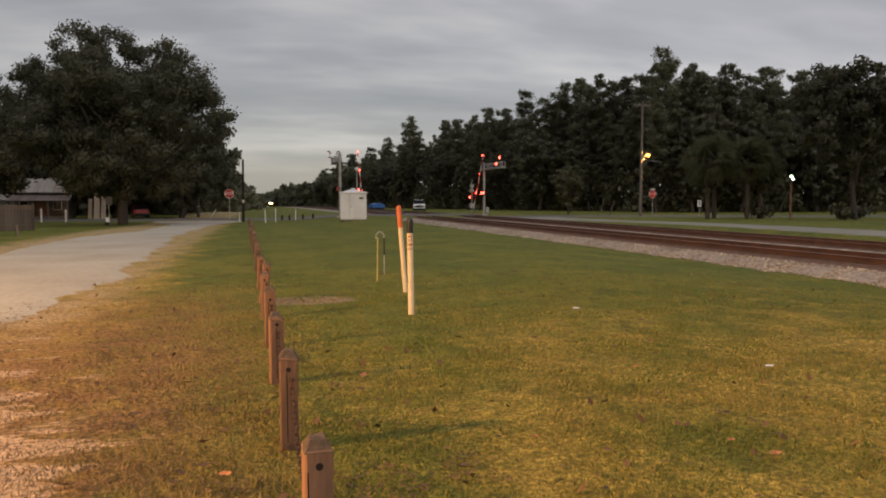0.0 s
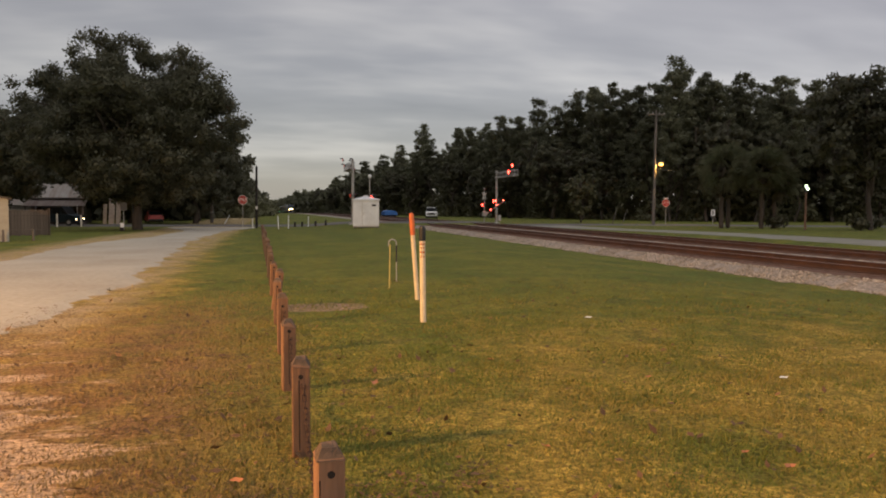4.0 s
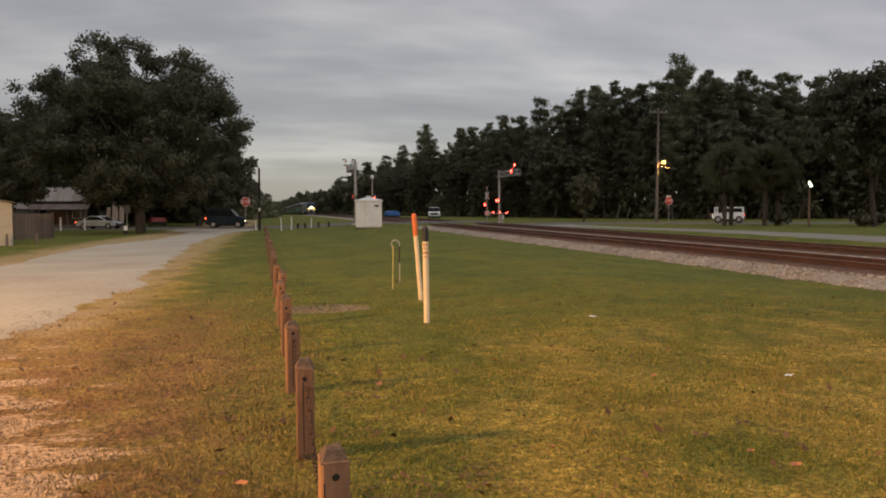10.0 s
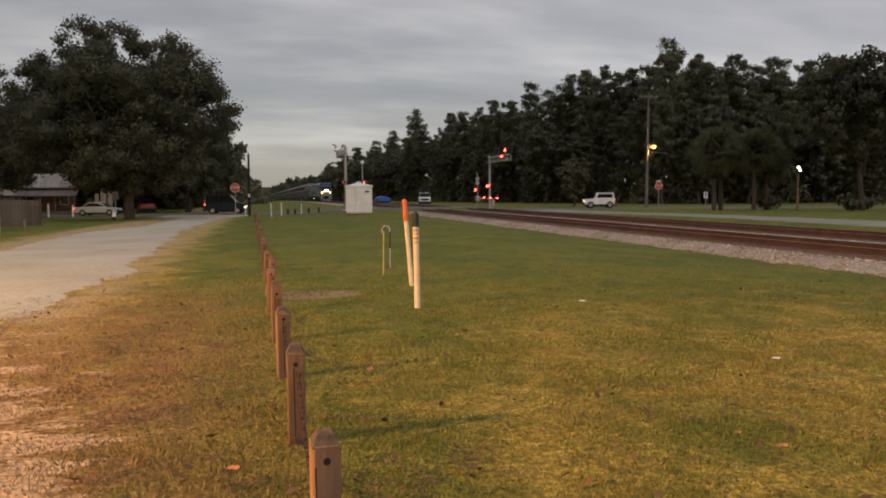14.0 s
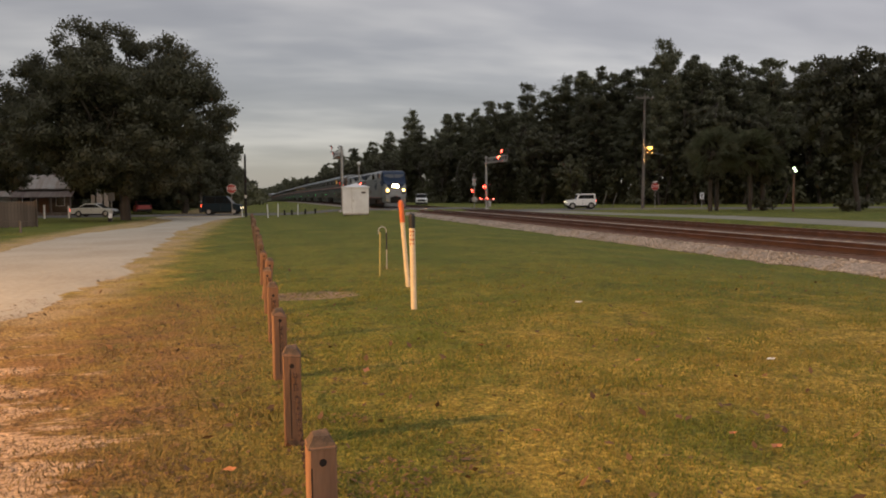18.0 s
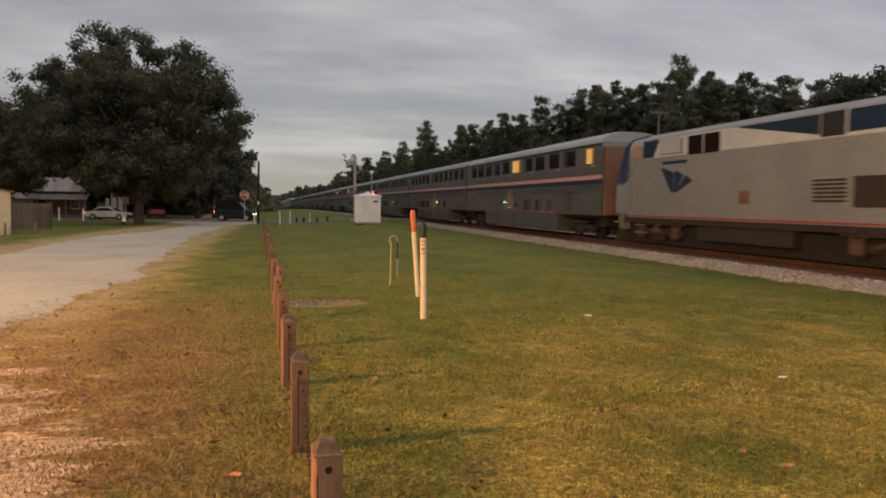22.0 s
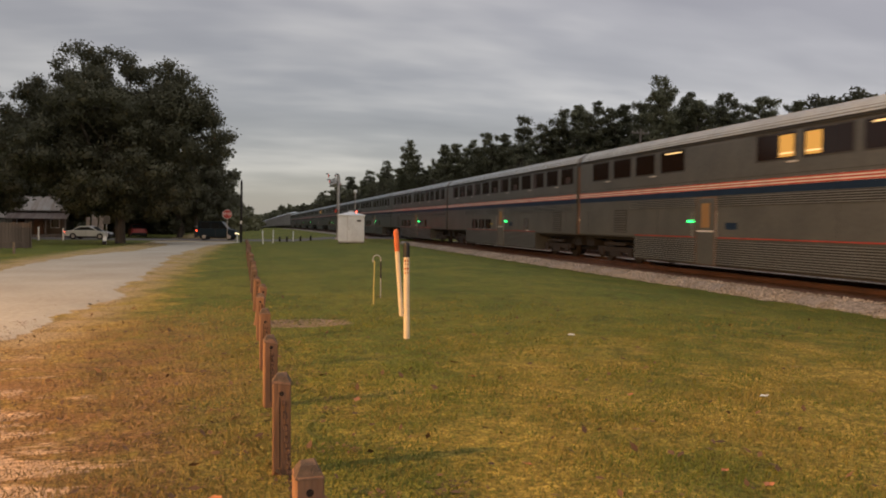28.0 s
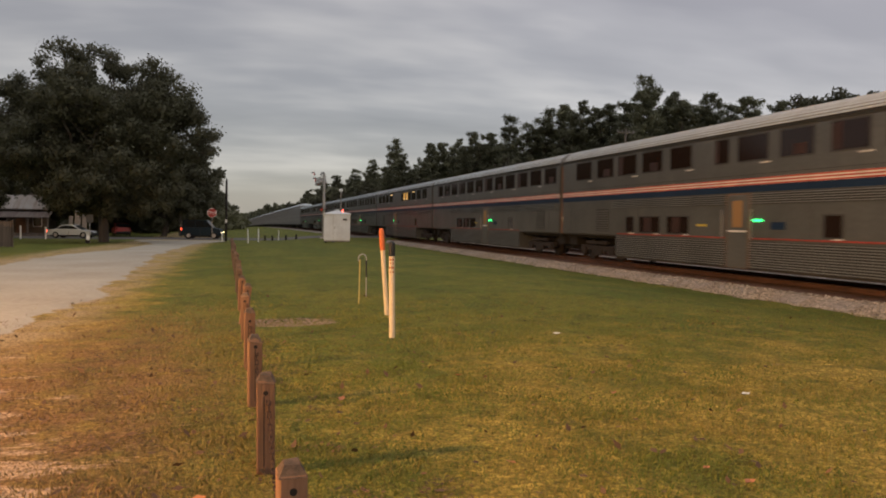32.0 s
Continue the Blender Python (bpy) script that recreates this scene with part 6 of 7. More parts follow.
def poles():
    ob = thing("utility_pole", "slim dark wooden pole", "utility pole", pose(-0.99, 71.4, gz(-1, 71.4), 0, 0.6, 0))
    part("pole", rod((0, 0, -0.3), (0, 0, 5.6), 0.12, 0.09, 12), M["dark"], ob)
    part("insulator", rod((0, 0, 5.6), (0, 0, 5.75), 0.04, 0.03), M["dark"], ob)
    part("reflector", box(-0.09, 0.09, -0.135, -0.12, 1.7, 2.0), M["white"], ob)
    ob = thing("utility_pole", "grey wooden pole rising into the oak crown", "utility pole", pose(-6.5, 94.5, -0.35))
    part("pole", rod((0, 0, -0.3), (0, 0, 8.5), 0.2, 0.16, 12), M["grey_wood"], ob)
    part("collar", rod((0, 0, 1.2), (0, 0, 1.35), 0.2, 0.2, 12), M["galv"], ob)
    g = thing("guy_guard", "leaning pale guy-wire guard", "guy guard", pose(-4.75, 89.5, -0.34, 0, 28, 0))
    part("tube", rod((0, 0, 0), (0, 0, 1.1), 0.05, 0.05, 8), M["alu"], g)
    # lamp pole over the junction
    lp = thing("street_lamp", "tall grey wooden pole with a lit orange sodium lamp", "street lamp", pose(42.63, 78.1, -0.35, 0, 0.6, 0))
    part("pole", rod((0, 0, -0.3), (0, 0, 12.9), 0.19, 0.11, 12), M["grey_wood"], lp)
    part("crossarm", box(-1.1, 1.1, -0.06, 0.06, 12.35, 12.5, 0.01), M["grey_wood"], lp)
    for x in (-1.0, -0.4, 0.4, 1.0):
        part("insulator", rod((x, 0, 12.5), (x, 0, 12.68), 0.05, 0.04, 8), M["galv"], lp)
    part("bracket", tube([(0.1, -0.1, 6.6), (0.4, -0.2, 6.95), (0.75, -0.3, 7.0)], 0.035), M["galv"], lp)
    lamp = part("lamp_head", loft([[(x + 0.62, y - 0.3, z) for x, y in ((-0.28, -0.16), (0.28, -0.16), (0.28, 0.16), (-0.28, 0.16))] for z in (6.98, 7.08)]), M["galv"], lp)
    part("lamp_glass", ball((0.62, -0.3, 6.86), 0.24, 12, None, 0.75), M["sodium"], lamp, "glowing orange lamp bowl")
    glim = new("street_lamp_light", bpy.data.lights.new("street_lamp_light", "POINT"))
    glim.data.energy, glim.data.color, glim.data.shadow_soft_size = 420.0, (1.0, 0.50, 0.14), 0.2
    glim.location = (43.3, 77.5, 6.15)
    part("stay", tube([(0.1, 0, 6.4), (2.6, 0, 6.1)], 0.02), M["galv"], lp)
    # square garden lamp with two lit faces
    l2 = thing("yard_lamp", "dark post with a lit pale greenish-white double lamp", "lamp post", pose(43.0, 53.7, gz(43, 53.7)))
    part("post", rod((0, 0, -0.2), (0, 0, 3.05), 0.09, 0.08, 10), M["diaphragm"], l2)
    hd = part("lamp_head", box(-0.12, 0.12, -0.1, 0.1, 3.05, 3.72, 0.02), M["black"], l2)
    part("lamp_face", ball((-0.1, -0.14, 3.56), 0.12, 10), M["palelamp"], hd, "lit lamp globe")
    part("lamp_face", ball((0.06, -0.14, 3.34), 0.11, 10), M["palelamp"], hd, "lit lamp globe")
    w = thing("notice_sign", "small white rectangular sign on a post", "road sign", pose(49.8, 77.5, -0.35, 0, 0, -25))
    part("post", rod((0, 0, -0.2), (0, 0, 1.4), 0.03), M["galv"], w)
    pl = part("plate", box(-0.22, 0.22, -0.05, -0.03, 1.0, 1.75, 0.005), M["alu"], w)
    part("bar", box(-0.06, 0.06, -0.056, -0.05, 1.15, 1.6), M["black"], pl)
    for x, y, a in ((39.4, 81.8, 16), (40.4, 81.3, 20)):
        q = thing("leaning_stake", "pale leaning stake at the wood's edge", "stake", pose(x, y, -0.35, 0, a, 0), "leaning stakes")
        part("stake", rod((0, 0, -0.2), (0, 0, 1.9), 0.05, 0.04, 8), M["grey_wood"], q)
    b = thing("sign_back", "grey back of a road sign on a post", "road sign", pose(-11.0, 63.5, gz(-11, 63.5), 0, 0, 8))
    part("post", rod((0, 0, -0.3), (0, 0, 2.2), 0.03, 0.03, 8), M["galv"], b)
    part("plate", box(-0.24, 0.24, -0.03, -0.01, 1.6, 2.2, 0.004), M["gasket"], b)
    part("rib", box(-0.03, 0.03, -0.05, -0.03, 1.55, 2.25), M["gasket"], b)
    k = thing("marker_block", "short white-topped concrete marker", "marker post", pose(-10.9, 62.0, gz(-10.9, 62), 0, 4, 10))
    part("block", box(-0.13, 0.13, -0.08, 0.08, -0.1, 0.62, 0.02), M["alu"], k)
    part("foot", box(-0.16, 0.16, -0.11, 0.11, -0.1, 0.28, 0.02), M["dark"], k)
    for x, y, h in ((0.9, 66.0, 1.15), (1.8, 68.4, 1.2), (3.9, 75.5, 1.0), (-1.3, 70.2, 0.9)):
        q = thing("white_post", "slim white-painted road edge post", "post", pose(x, y, gz(x, y), 0, 2 * math.sin(x * 5), 0), "white posts by the crossing")
        part("post", rod((0, 0, -0.2), (0, 0, h), 0.05, 0.045, 8), M["alu"], q)
    for x, y in ((2.6, 75.0), (3.3, 75.2), (4.6, 75.2), (5.6, 75.4)):
        q = thing("low_bollard", "low dark wooden bollard by the road", "bollard", pose(x, y, gz(x, y)), "low bollards by the road")
        part("bollard", rod((0, 0, -0.2), (0, 0, 0.5), 0.1, 0.09, 8), M["dark"], q)


M["sodium"] = glow("sodium_lamp", (1.0, 0.46, 0.08), 6.0)
M["palelamp"] = glow("mercury_lamp", (0.80, 1.0, 0.62), 4.5)
poles()

# ---------------------------------------------------------------- palms and single trees


def palm_mesh(seed):
    r = np.random.default_rng(seed)
    vs, fs = [], []
    for i in range(96):
        a = r.random() * 6.283
        el = math.asin(-0.85 + 1.84 * r.random())
        d = np.array([math.cos(a) * math.cos(el), math.sin(a) * math.cos(el), math.sin(el)])
        base, tip = d * 0.2, d * (0.75 + 0.35 * r.random()) - np.array([0, 0, 0.10])
        side = np.cross(d, [0.02, 0.03, 1.0]); side /= np.linalg.norm(side)
        up = np.cross(side, d)
        roll = 1.5 * r.normal()
        side, up = side * math.cos(roll) + up * math.sin(roll), up * math.cos(roll) - side * math.sin(roll)
        k = len(vs)
        vs += [base - side * 0.02, base + side * 0.02, tip + side * 0.02, tip - side * 0.02]
        fs.append((k, k + 1, k + 2, k + 3))
        for j in range(15):
            b = -1.5 + 3.0 * j / 14
            w = d * math.cos(b) + side * math.sin(b)
            ln = 0.95 * (0.75 + 0.25 * math.cos(b)) * (0.85 + 0.3 * r.random())
            e = tip + w * ln - np.array([0, 0, 0.26 * ln * ln])
            m = tip + w * ln * 0.5 + up * 0.04
            n = np.cross(w, up) * 0.045
            k = len(vs)
            vs += [tip, m - n, e, m + n]
            fs.append((k, k + 1, k + 2, k + 3))
    return np.array(vs), fs


def palm(x, y, h, s, seed, label):
    ob = thing("palm_tree", label, "palm tree", pose(x, y, gz(x, y), 0, 0, 40 * seed), "cabbage palms")
    bm = bmesh.new()
    n = 14
    for i in range(n):
        rod((0.02 * math.sin(i), 0, -0.2 + (h + 0.2) * i / n), (0.02 * math.sin(i + 1), 0, -0.2 + (h + 0.2) * (i + 1) / n), 0.2 + 0.02 * (i % 2), 0.185 + 0.03 * (i % 2), 10, bm)
    part("trunk", bm, M["bark"], ob)
    v, f = palm_mesh(seed)
    v = v * s + np.array([0, 0, h])
    part("crown", mesh_arrays("crown", v, f, M["palm"]), None, ob)
    sk = leaf_quads([(0, 0, h - 0.6 * s), (0, 0, h - 1.2 * s)], [0.7 * s, 0.55 * s], [160, 120], 0.22, seed, 1.2, 2.2)
    part("dead_fronds", mesh_arrays("dead_fronds", sk[0], sk[1], M["palm_dead"], sk[2]), None, ob, "hanging dry brown fronds")


M["palm_dead"] = mat("dry_palm_fronds", (0.062, 0.052, 0.034), (0.04, 0.034, 0.024), 0.9, 0, 1, 6, 0, island=0.4)
palm(40.5, 61.7, 5.5, 1.32, 1, "cabbage palm with a full shaggy round crown")
palm(42.2, 63.2, 6.2, 1.25, 2, "cabbage palm behind the first, crown touching")
palm(43.4, 59.9, 5.5, 1.3, 3, "cabbage palm with a thin trunk beside a bush")
palm(45.2, 60.6, 4.7, 1.2, 4, "smaller cabbage palm in the clump")


def single_trees():
    make_tree("broadleaf_tree", "tall leafy tree with a thin leaning trunk", *broad_tree(81, 13.6, 6.0, 200, 0.11, 0.25, 0.22, 190), M["leaf"], pose(46.5, 50.5, gz(46, 50)), "")
    make_tree("broadleaf_tree", "small brownish leafy tree in front of the pines", *broad_tree(82, 6.8, 2.9, 60, 0.16, 0.12, 0.12, 80), M["shrub"], pose(39.0, 90.5, -0.35), "")
    for x, y, s in ((44.7, 59.6, 1.1), (52, 56, 0.9), (44.5, 49.4, 0.7), (49.0, 54, 0.8)):
        r = np.random.default_rng(int(x))
        cs = [(r.normal() * 0.5 * s, r.normal() * 0.5 * s, 0.25 + 0.6 * s * r.random()) for _ in range(9)]
        v, f, soft = leaf_quads(cs, [0.4 * s] * 9, [70] * 9, 0.09, int(x) + 1)
        b = thing("bush", "dense dark round bush at the foot of the trees", "bush", pose(x, y, gz(x, y)), "bushes under the trees")
        part("foliage", mesh_arrays("foliage", v, f, M["leaf"], soft), None, b)
        bm = bmesh.new()
        for i in range(4):
            rod((0, 0, -0.1), cs[i], 0.03, 0.012, 5, bm)
        part("stems", bm, M["bark"], b)


single_trees()

# ---------------------------------------------------------------- buildings west


def house():
    ob = thing("house", "low weathered house with a rusty metal roof and a deep porch", "house", pose(-22.6, 91.0, -0.35, 0, 0, 4))
    part("wall", box(-2.6, 2.6, -0.1, 6.0, 0, 2.9), M["house_wall"], ob)
    part("roof", loft([[(-2.85, -0.4, 2.85), (2.85, -0.4, 2.85), (2.85, 6.4, 2.85), (-2.85, 6.4, 2.85)], [(-2.85, -0.4, 2.95), (2.85, -0.4, 2.95), (2.85, 6.4, 2.95), (-2.85, 6.4, 2.95)], [(-2.4, 2.6, 4.5), (2.3, 2.6, 4.5), (2.3, 3.4, 4.5), (-2.4, 3.4, 4.5)]]), M["tin"], ob)
    part("porch_roof", loft([[(-2.9, -2.4, 1.95), (3.1, -2.4, 1.95), (3.1, -0.12, 2.6), (-2.9, -0.12, 2.6)], [(-2.9, -2.4, 2.03), (3.1, -2.4, 2.03), (3.1, -0.12, 2.68), (-2.9, -0.12, 2.68)]]), M["tin2"], ob)
    part("porch_floor", box(-2.8, 3.0, -2.3, -0.12, 0, 0.3), M["grey_wood"], ob)
    for x in (-2.7, -0.9, 1.0, 2.9):
        part("porch_post", box(x - 0.07, x + 0.07, -2.28, -2.14, 0.3, 1.98, 0.01), M["grey_wood"], ob)
    for x in (-1.7, 1.6):
        w = part("window", box(x - 0.45, x + 0.45, -0.16, -0.1, 1.0, 2.1), M["alu"], ob)
        part("pane", box(x - 0.38, x + 0.38, -0.18, -0.15, 1.07, 2.03), M["glass"], w)
    part("door", box(-0.45, 0.45, -0.17, -0.1, 0.3, 2.2), M["diaphragm"], ob)
    part("chimney", box(0.4, 1.0, 2.7, 3.3, 4.2, 4.75), M["house_wall"], ob)
    part("annex", box(-5.2, -2.65, 0.5, 5.0, 0, 2.1), M["tan"], ob)
    part("annex_roof", loft([[(-5.4, 0.2, 2.1), (-2.65, 0.2, 2.1), (-2.65, 5.2, 2.1), (-5.4, 5.2, 2.1)], [(-5.4, 2.6, 2.75), (-2.65, 2.6, 2.75), (-2.65, 2.8, 2.75), (-5.4, 2.8, 2.75)]]), M["tin"], ob)
    # pale sheds and boards beside the porch
    for x, y, h, w in ((-16.8, 89.5, 2.9, 0.3), (-16.2, 90.0, 2.5, 0.25), (-17.6, 90.2, 2.2, 0.2)):
        q = thing("board", "tall pale board propped beside the trees", "board", pose(x, y, -0.35, 0, 3, 10), "pale boards by the house")
        part("plank", box(-w, w, -0.04, 0.04, -0.1, h, 0.01), M["galv"], q)
    for x, h in ((-19.3, 1.25), (-17.2, 1.15)):
        q = thing("yard_post", "pale post in the yard before the house", "post", pose(x, 77.5, -0.35), "yard posts")
        part("post", box(-0.07, 0.07, -0.06, 0.06, -0.1, h, 0.01), M["alu"], q)


M["house_wall"] = mat("weathered_siding", (0.15, 0.125, 0.105), (0.09, 0.075, 0.062), 0.9, 0, 1, 14, 0.3, stretch=(0.2, 1, 6))
M["tin"] = mat("old_tin_roof", (0.36, 0.34, 0.31), (0.24, 0.19, 0.15), 0.7, 0.2, 0.5, 10, 0.2, stretch=(5, 0.4, 1))
M["tin2"] = mat("old_porch_tin", (0.17, 0.14, 0.12), (0.11, 0.08, 0.065), 0.75, 0.1, 0.6, 10, 0.2, stretch=(5, 0.4, 1))
M["tan"] = mat("tan_painted_siding", (0.37, 0.345, 0.285), (0.32, 0.30, 0.245), 0.8, 0, 0.8, 12, 0.15, stretch=(0.3, 1, 5))
house()


def tan_shed():
    ob = thing("shed", "small tan painted shed with a low gable", "shed", pose(-11.62, 38.4, gz(-11.6, 38.4), 0, 0, 18))
    part("wall", loft([[(-4.6, 0, 0), (0, 0, 0), (0, 0, 1.95), (-2.3, 0, 2.45), (-4.6, 0, 1.95)], [(-4.6, 4.5, 0), (0, 4.5, 0), (0, 4.5, 1.95), (-2.3, 4.5, 2.45), (-4.6, 4.5, 1.95)]]), M["tan"], ob)
    for s in (-1, 1):
        part("roof", loft([[(-2.3, -0.15, 2.47), (-2.3 + s * 2.45, -0.15, 1.94), (-2.3 + s * 2.45, 4.65, 1.94), (-2.3, 4.65, 2.47)], [(-2.3, -0.15, 2.53), (-2.3 + s * 2.45, -0.15, 2.0), (-2.3 + s * 2.45, 4.65, 2.0), (-2.3, 4.65, 2.53)]]), M["house_wall"], ob)
    part("corner_board", box(-0.09, 0.015, -0.02, 0.08, 0, 1.93), M["tan"], ob)
    for x, y in ((-12.0, 37.3), (-11.7, 37.9), (-12.6, 37.0), (-10.9, 39.5)):
        q = thing("yard_post", "short dark wooden post beside the tan shed", "post", pose(x, y, gz(x, y)), "short posts by the shed")
        part("post", rod((0, 0, -0.2), (0, 0, 0.55), 0.06, 0.055, 8), M["grey_wood"], q)
    # plank fence
    f = thing("plank_fence", "weathered grey-brown vertical plank fence", "fence")
    a, b = Vector((-16.3, 46.2)), Vector((-12.85, 49.9))
    n = 26
    turn = math.degrees(math.atan2(b.y - a.y, b.x - a.x))
    w = (b - a).length / n
    me = data_of("plank", box(-w / 2 + 0.004, w / 2 - 0.004, -0.012, 0.012, 0.02, 1.52, 0.003), M["plank"])
    for i in range(n):
        p = a.lerp(b, (i + 0.5) / n)
        part("plank", me, None, f, at=pose(p.x, p.y, gz(p.x, p.y) + 0.03 * math.sin(i * 2.3), 0, 0, turn))
    for h in (0.35, 1.2):
        part("rail", tube([(a.x + 0.03, a.y + 0.06, gz(a.x, a.y) + h), (b.x + 0.03, b.y + 0.06, gz(b.x, b.y) + h)], 0.045, 4), M["plank"], f)
    for k in (0, 0.5, 1):
        p = a.lerp(b, k)
        part("post", box(p.x - 0.05, p.x + 0.05, p.y - 0.12, p.y - 0.02, gz(p.x, p.y) - 0.2, gz(p.x, p.y) + 1.62, 0.01), M["plank"], f)


M["plank"] = mat("grey_brown_plank", (0.155, 0.112, 0.08), (0.09, 0.066, 0.048), 0.95, 0, 2, 30, 0.4, stretch=(1, 1, 0.15), vary=0.25)
tan_shed()

# ---------------------------------------------------------------- vehicles


def slab(profile, half, inset=0.06):
    """A side profile of (y, z) given width, its long edges rounded in."""
    c = [sum(p[0] for p in profile) / len(profile), sum(p[1] for p in profile) / len(profile)]
    def ring(x, k):
        return [(x, c[0] + (p[0] - c[0]) * (1 - k * 0.35), c[1] + (p[1] - c[1]) * (1 - k)) for p in profile]
    return loft([ring(-half, inset), ring(-half + 0.07, 0), ring(half - 0.07, 0), ring(half, inset)])


def vehicle(name, label, category, paint, body, cabin, half, wheels, wr, lights, roof_h, cab_half=None, sleek=False):
    """body and cabin are side profiles; the front is +y."""
    ob = thing(name, label, category)
    part("body", slab(body, half), paint, ob)
    ch = cab_half or half - 0.12
    cab = part("cabin", slab(cabin, ch, 0.10), M["car_glass"] if not sleek else paint, ob, "" if sleek else "dark window band")
    if sleek:
        # low saloon: glass set into a painted, raked cabin
        cy, cz = sum(p[0] for p in cabin) / 4, sum(p[1] for p in cabin) / 4
        win = [(cy + (p[0] - cy) * 0.80, cz + 0.02 + (p[1] - cz) * 0.62) for p in cabin]
        for s in (-1, 1):
            part("side_window", loft([[(s * (ch - 0.05), y, z) for y, z in win], [(s * (ch + 0.006), y, z) for y, z in win]]), M["car_glass"], cab)
        for a, b, s in ((cabin[1], cabin[2], 1), (cabin[0], cabin[3], -1)):
            part("screen", loft([[(x, a[0] + (b[0] - a[0]) * f + s * 0.02, a[1] + (b[1] - a[1]) * f + 0.01) for x, f in ((-ch + 0.15, 0.12), (ch - 0.15, 0.12), (ch - 0.2, 0.9), (-ch + 0.2, 0.9))], [(x, a[0] + (b[0] - a[0]) * f - s * 0.05, a[1] + (b[1] - a[1]) * f - 0.03) for x, f in ((-ch + 0.15, 0.12), (ch - 0.15, 0.12), (ch - 0.2, 0.9), (-ch + 0.2, 0.9))]]), M["car_glass"], cab)
    ys = [p[0] for p in cabin if p[1] > roof_h - 0.12]
    part("roof", slab([(min(ys) - 0.02, roof_h - 0.07), (max(ys) + 0.02, roof_h - 0.07), (max(ys) - 0.06, roof_h + 0.02), (min(ys) + 0.06, roof_h + 0.02)], ch - 0.02, 0.03), paint, ob)
    zlow = min(p[1] for p in cabin)
    for f in () if sleek else (0.08, 0.52, 0.92):
        y = min(ys) + (max(ys) - min(ys)) * f
        for s in (-1, 1):
            part("pillar", box(s * ch - 0.03, s * ch + 0.03, y - 0.03, y + 0.03, zlow, roof_h - 0.06), paint, cab)
    for y in wheels:
        for s in (-1, 1):
            w = part("wheel", rod((s * half - 0.11 * s, y, wr), (s * half + 0.015 * s, y, wr), wr, wr, 18), M["tyre"], ob)
            part("rim", rod((s * half + 0.016 * s, y, wr), (s * half + 0.03 * s, y, wr), wr * 0.6, wr * 0.55, 12), M["galv"], w)
    y0, y1 = min(p[0] for p in body), max(p[0] for p in body)
    for s in (-1, 1):
        part("headlight", box(s * half * 0.74 - 0.11, s * half * 0.74 + 0.11, y1 - 0.10, y1 + 0.01, lights[0], lights[0] + 0.12, 0.02), M["carlight"] if lights[2] else M["glass"], ob, "lit headlight" if lights[2] else "")
        part("tail_light", box(s * half * 0.86 - 0.09, s * half * 0.86 + 0.11, y0 - 0.015, y0 + 0.12, lights[1], lights[1] + 0.2, 0.02), M["taillight"] if lights[3] else M["redoff"], ob, "lit red tail light" if lights[3] else "")
        part("door_seam", box(s * half - 0.004, s * half + 0.004, -0.05, -0.03, 0.35, zlow), M["gasket"], ob)
    part("bumper", box(-half * 0.95, half * 0.95, y1 - 0.1, y1 + 0.05, 0.32, 0.52, 0.04), M["black"], ob)
    part("bumper", box(-half * 0.95, half * 0.95, y0 - 0.05, y0 + 0.1, 0.32, 0.52, 0.04), M["black"], ob)
    part("underbody", box(-half * 0.85, half * 0.85, y0 + 0.3, y1 - 0.3, 0.18, 0.4), M["dark"], ob)
    return ob


M["tyre"] = mat("tyre_rubber", (0.018, 0.018, 0.018), None, 0.9)
M["taillight"] = glow("car_tail_light", (1.0, 0.08, 0.03), 7.0)
M["teal"] = mat("dark_teal_car_paint", (0.014, 0.026, 0.034), (0.012, 0.022, 0.03), 0.6, 0.0, 1, 30, 0.0, spec=0.15)
M["silver"] = mat("pale_silver_car_paint", (0.52, 0.55, 0.56), (0.46, 0.49, 0.5), 0.3, 0.3, 1, 30, 0.0)
M["car_white"] = mat("white_car_paint", (0.80, 0.82, 0.82), (0.74, 0.76, 0.76), 0.35, 0, 1, 30, 0.0)
M["car_red"] = mat("red_car_paint", (0.45, 0.035, 0.03), (0.38, 0.03, 0.025), 0.3, 0, 1, 30, 0.0)
M["tarp"] = mat("blue_tarpaulin", (0.03, 0.14, 0.42), (0.02, 0.10, 0.33), 0.6, 0, 1.5, 10, 0.4)

VAN = vehicle("van", "dark teal passenger van with lit tail lights, waiting at the crossing", "van", M["teal"],
              [(-1.95, 0.34), (1.9, 0.34), (1.95, 0.7), (1.84, 0.98), (1.12, 1.16), (-1.92, 1.16)],
              [(-1.9, 1.08), (1.2, 1.08), (0.56, 1.84), (-1.76, 1.88)], 0.92, (-1.2, 1.27), 0.33, (0.62, 0.85, True, True), 1.88)
SEDAN = vehicle("sedan", "pale silver four-door sedan waiting on the road", "car", M["silver"],
                [(-2.12, 0.32), (2.08, 0.30), (2.12, 0.52), (1.92, 0.70), (0.9, 0.84), (-1.45, 0.88), (-2.1, 0.82)],
                [(-1.55, 0.80), (1.15, 0.78), (0.34, 1.27), (-0.72, 1.30)], 0.86, (-1.27, 1.32), 0.31, (0.52, 0.62, False, True), 1.30, None, True)
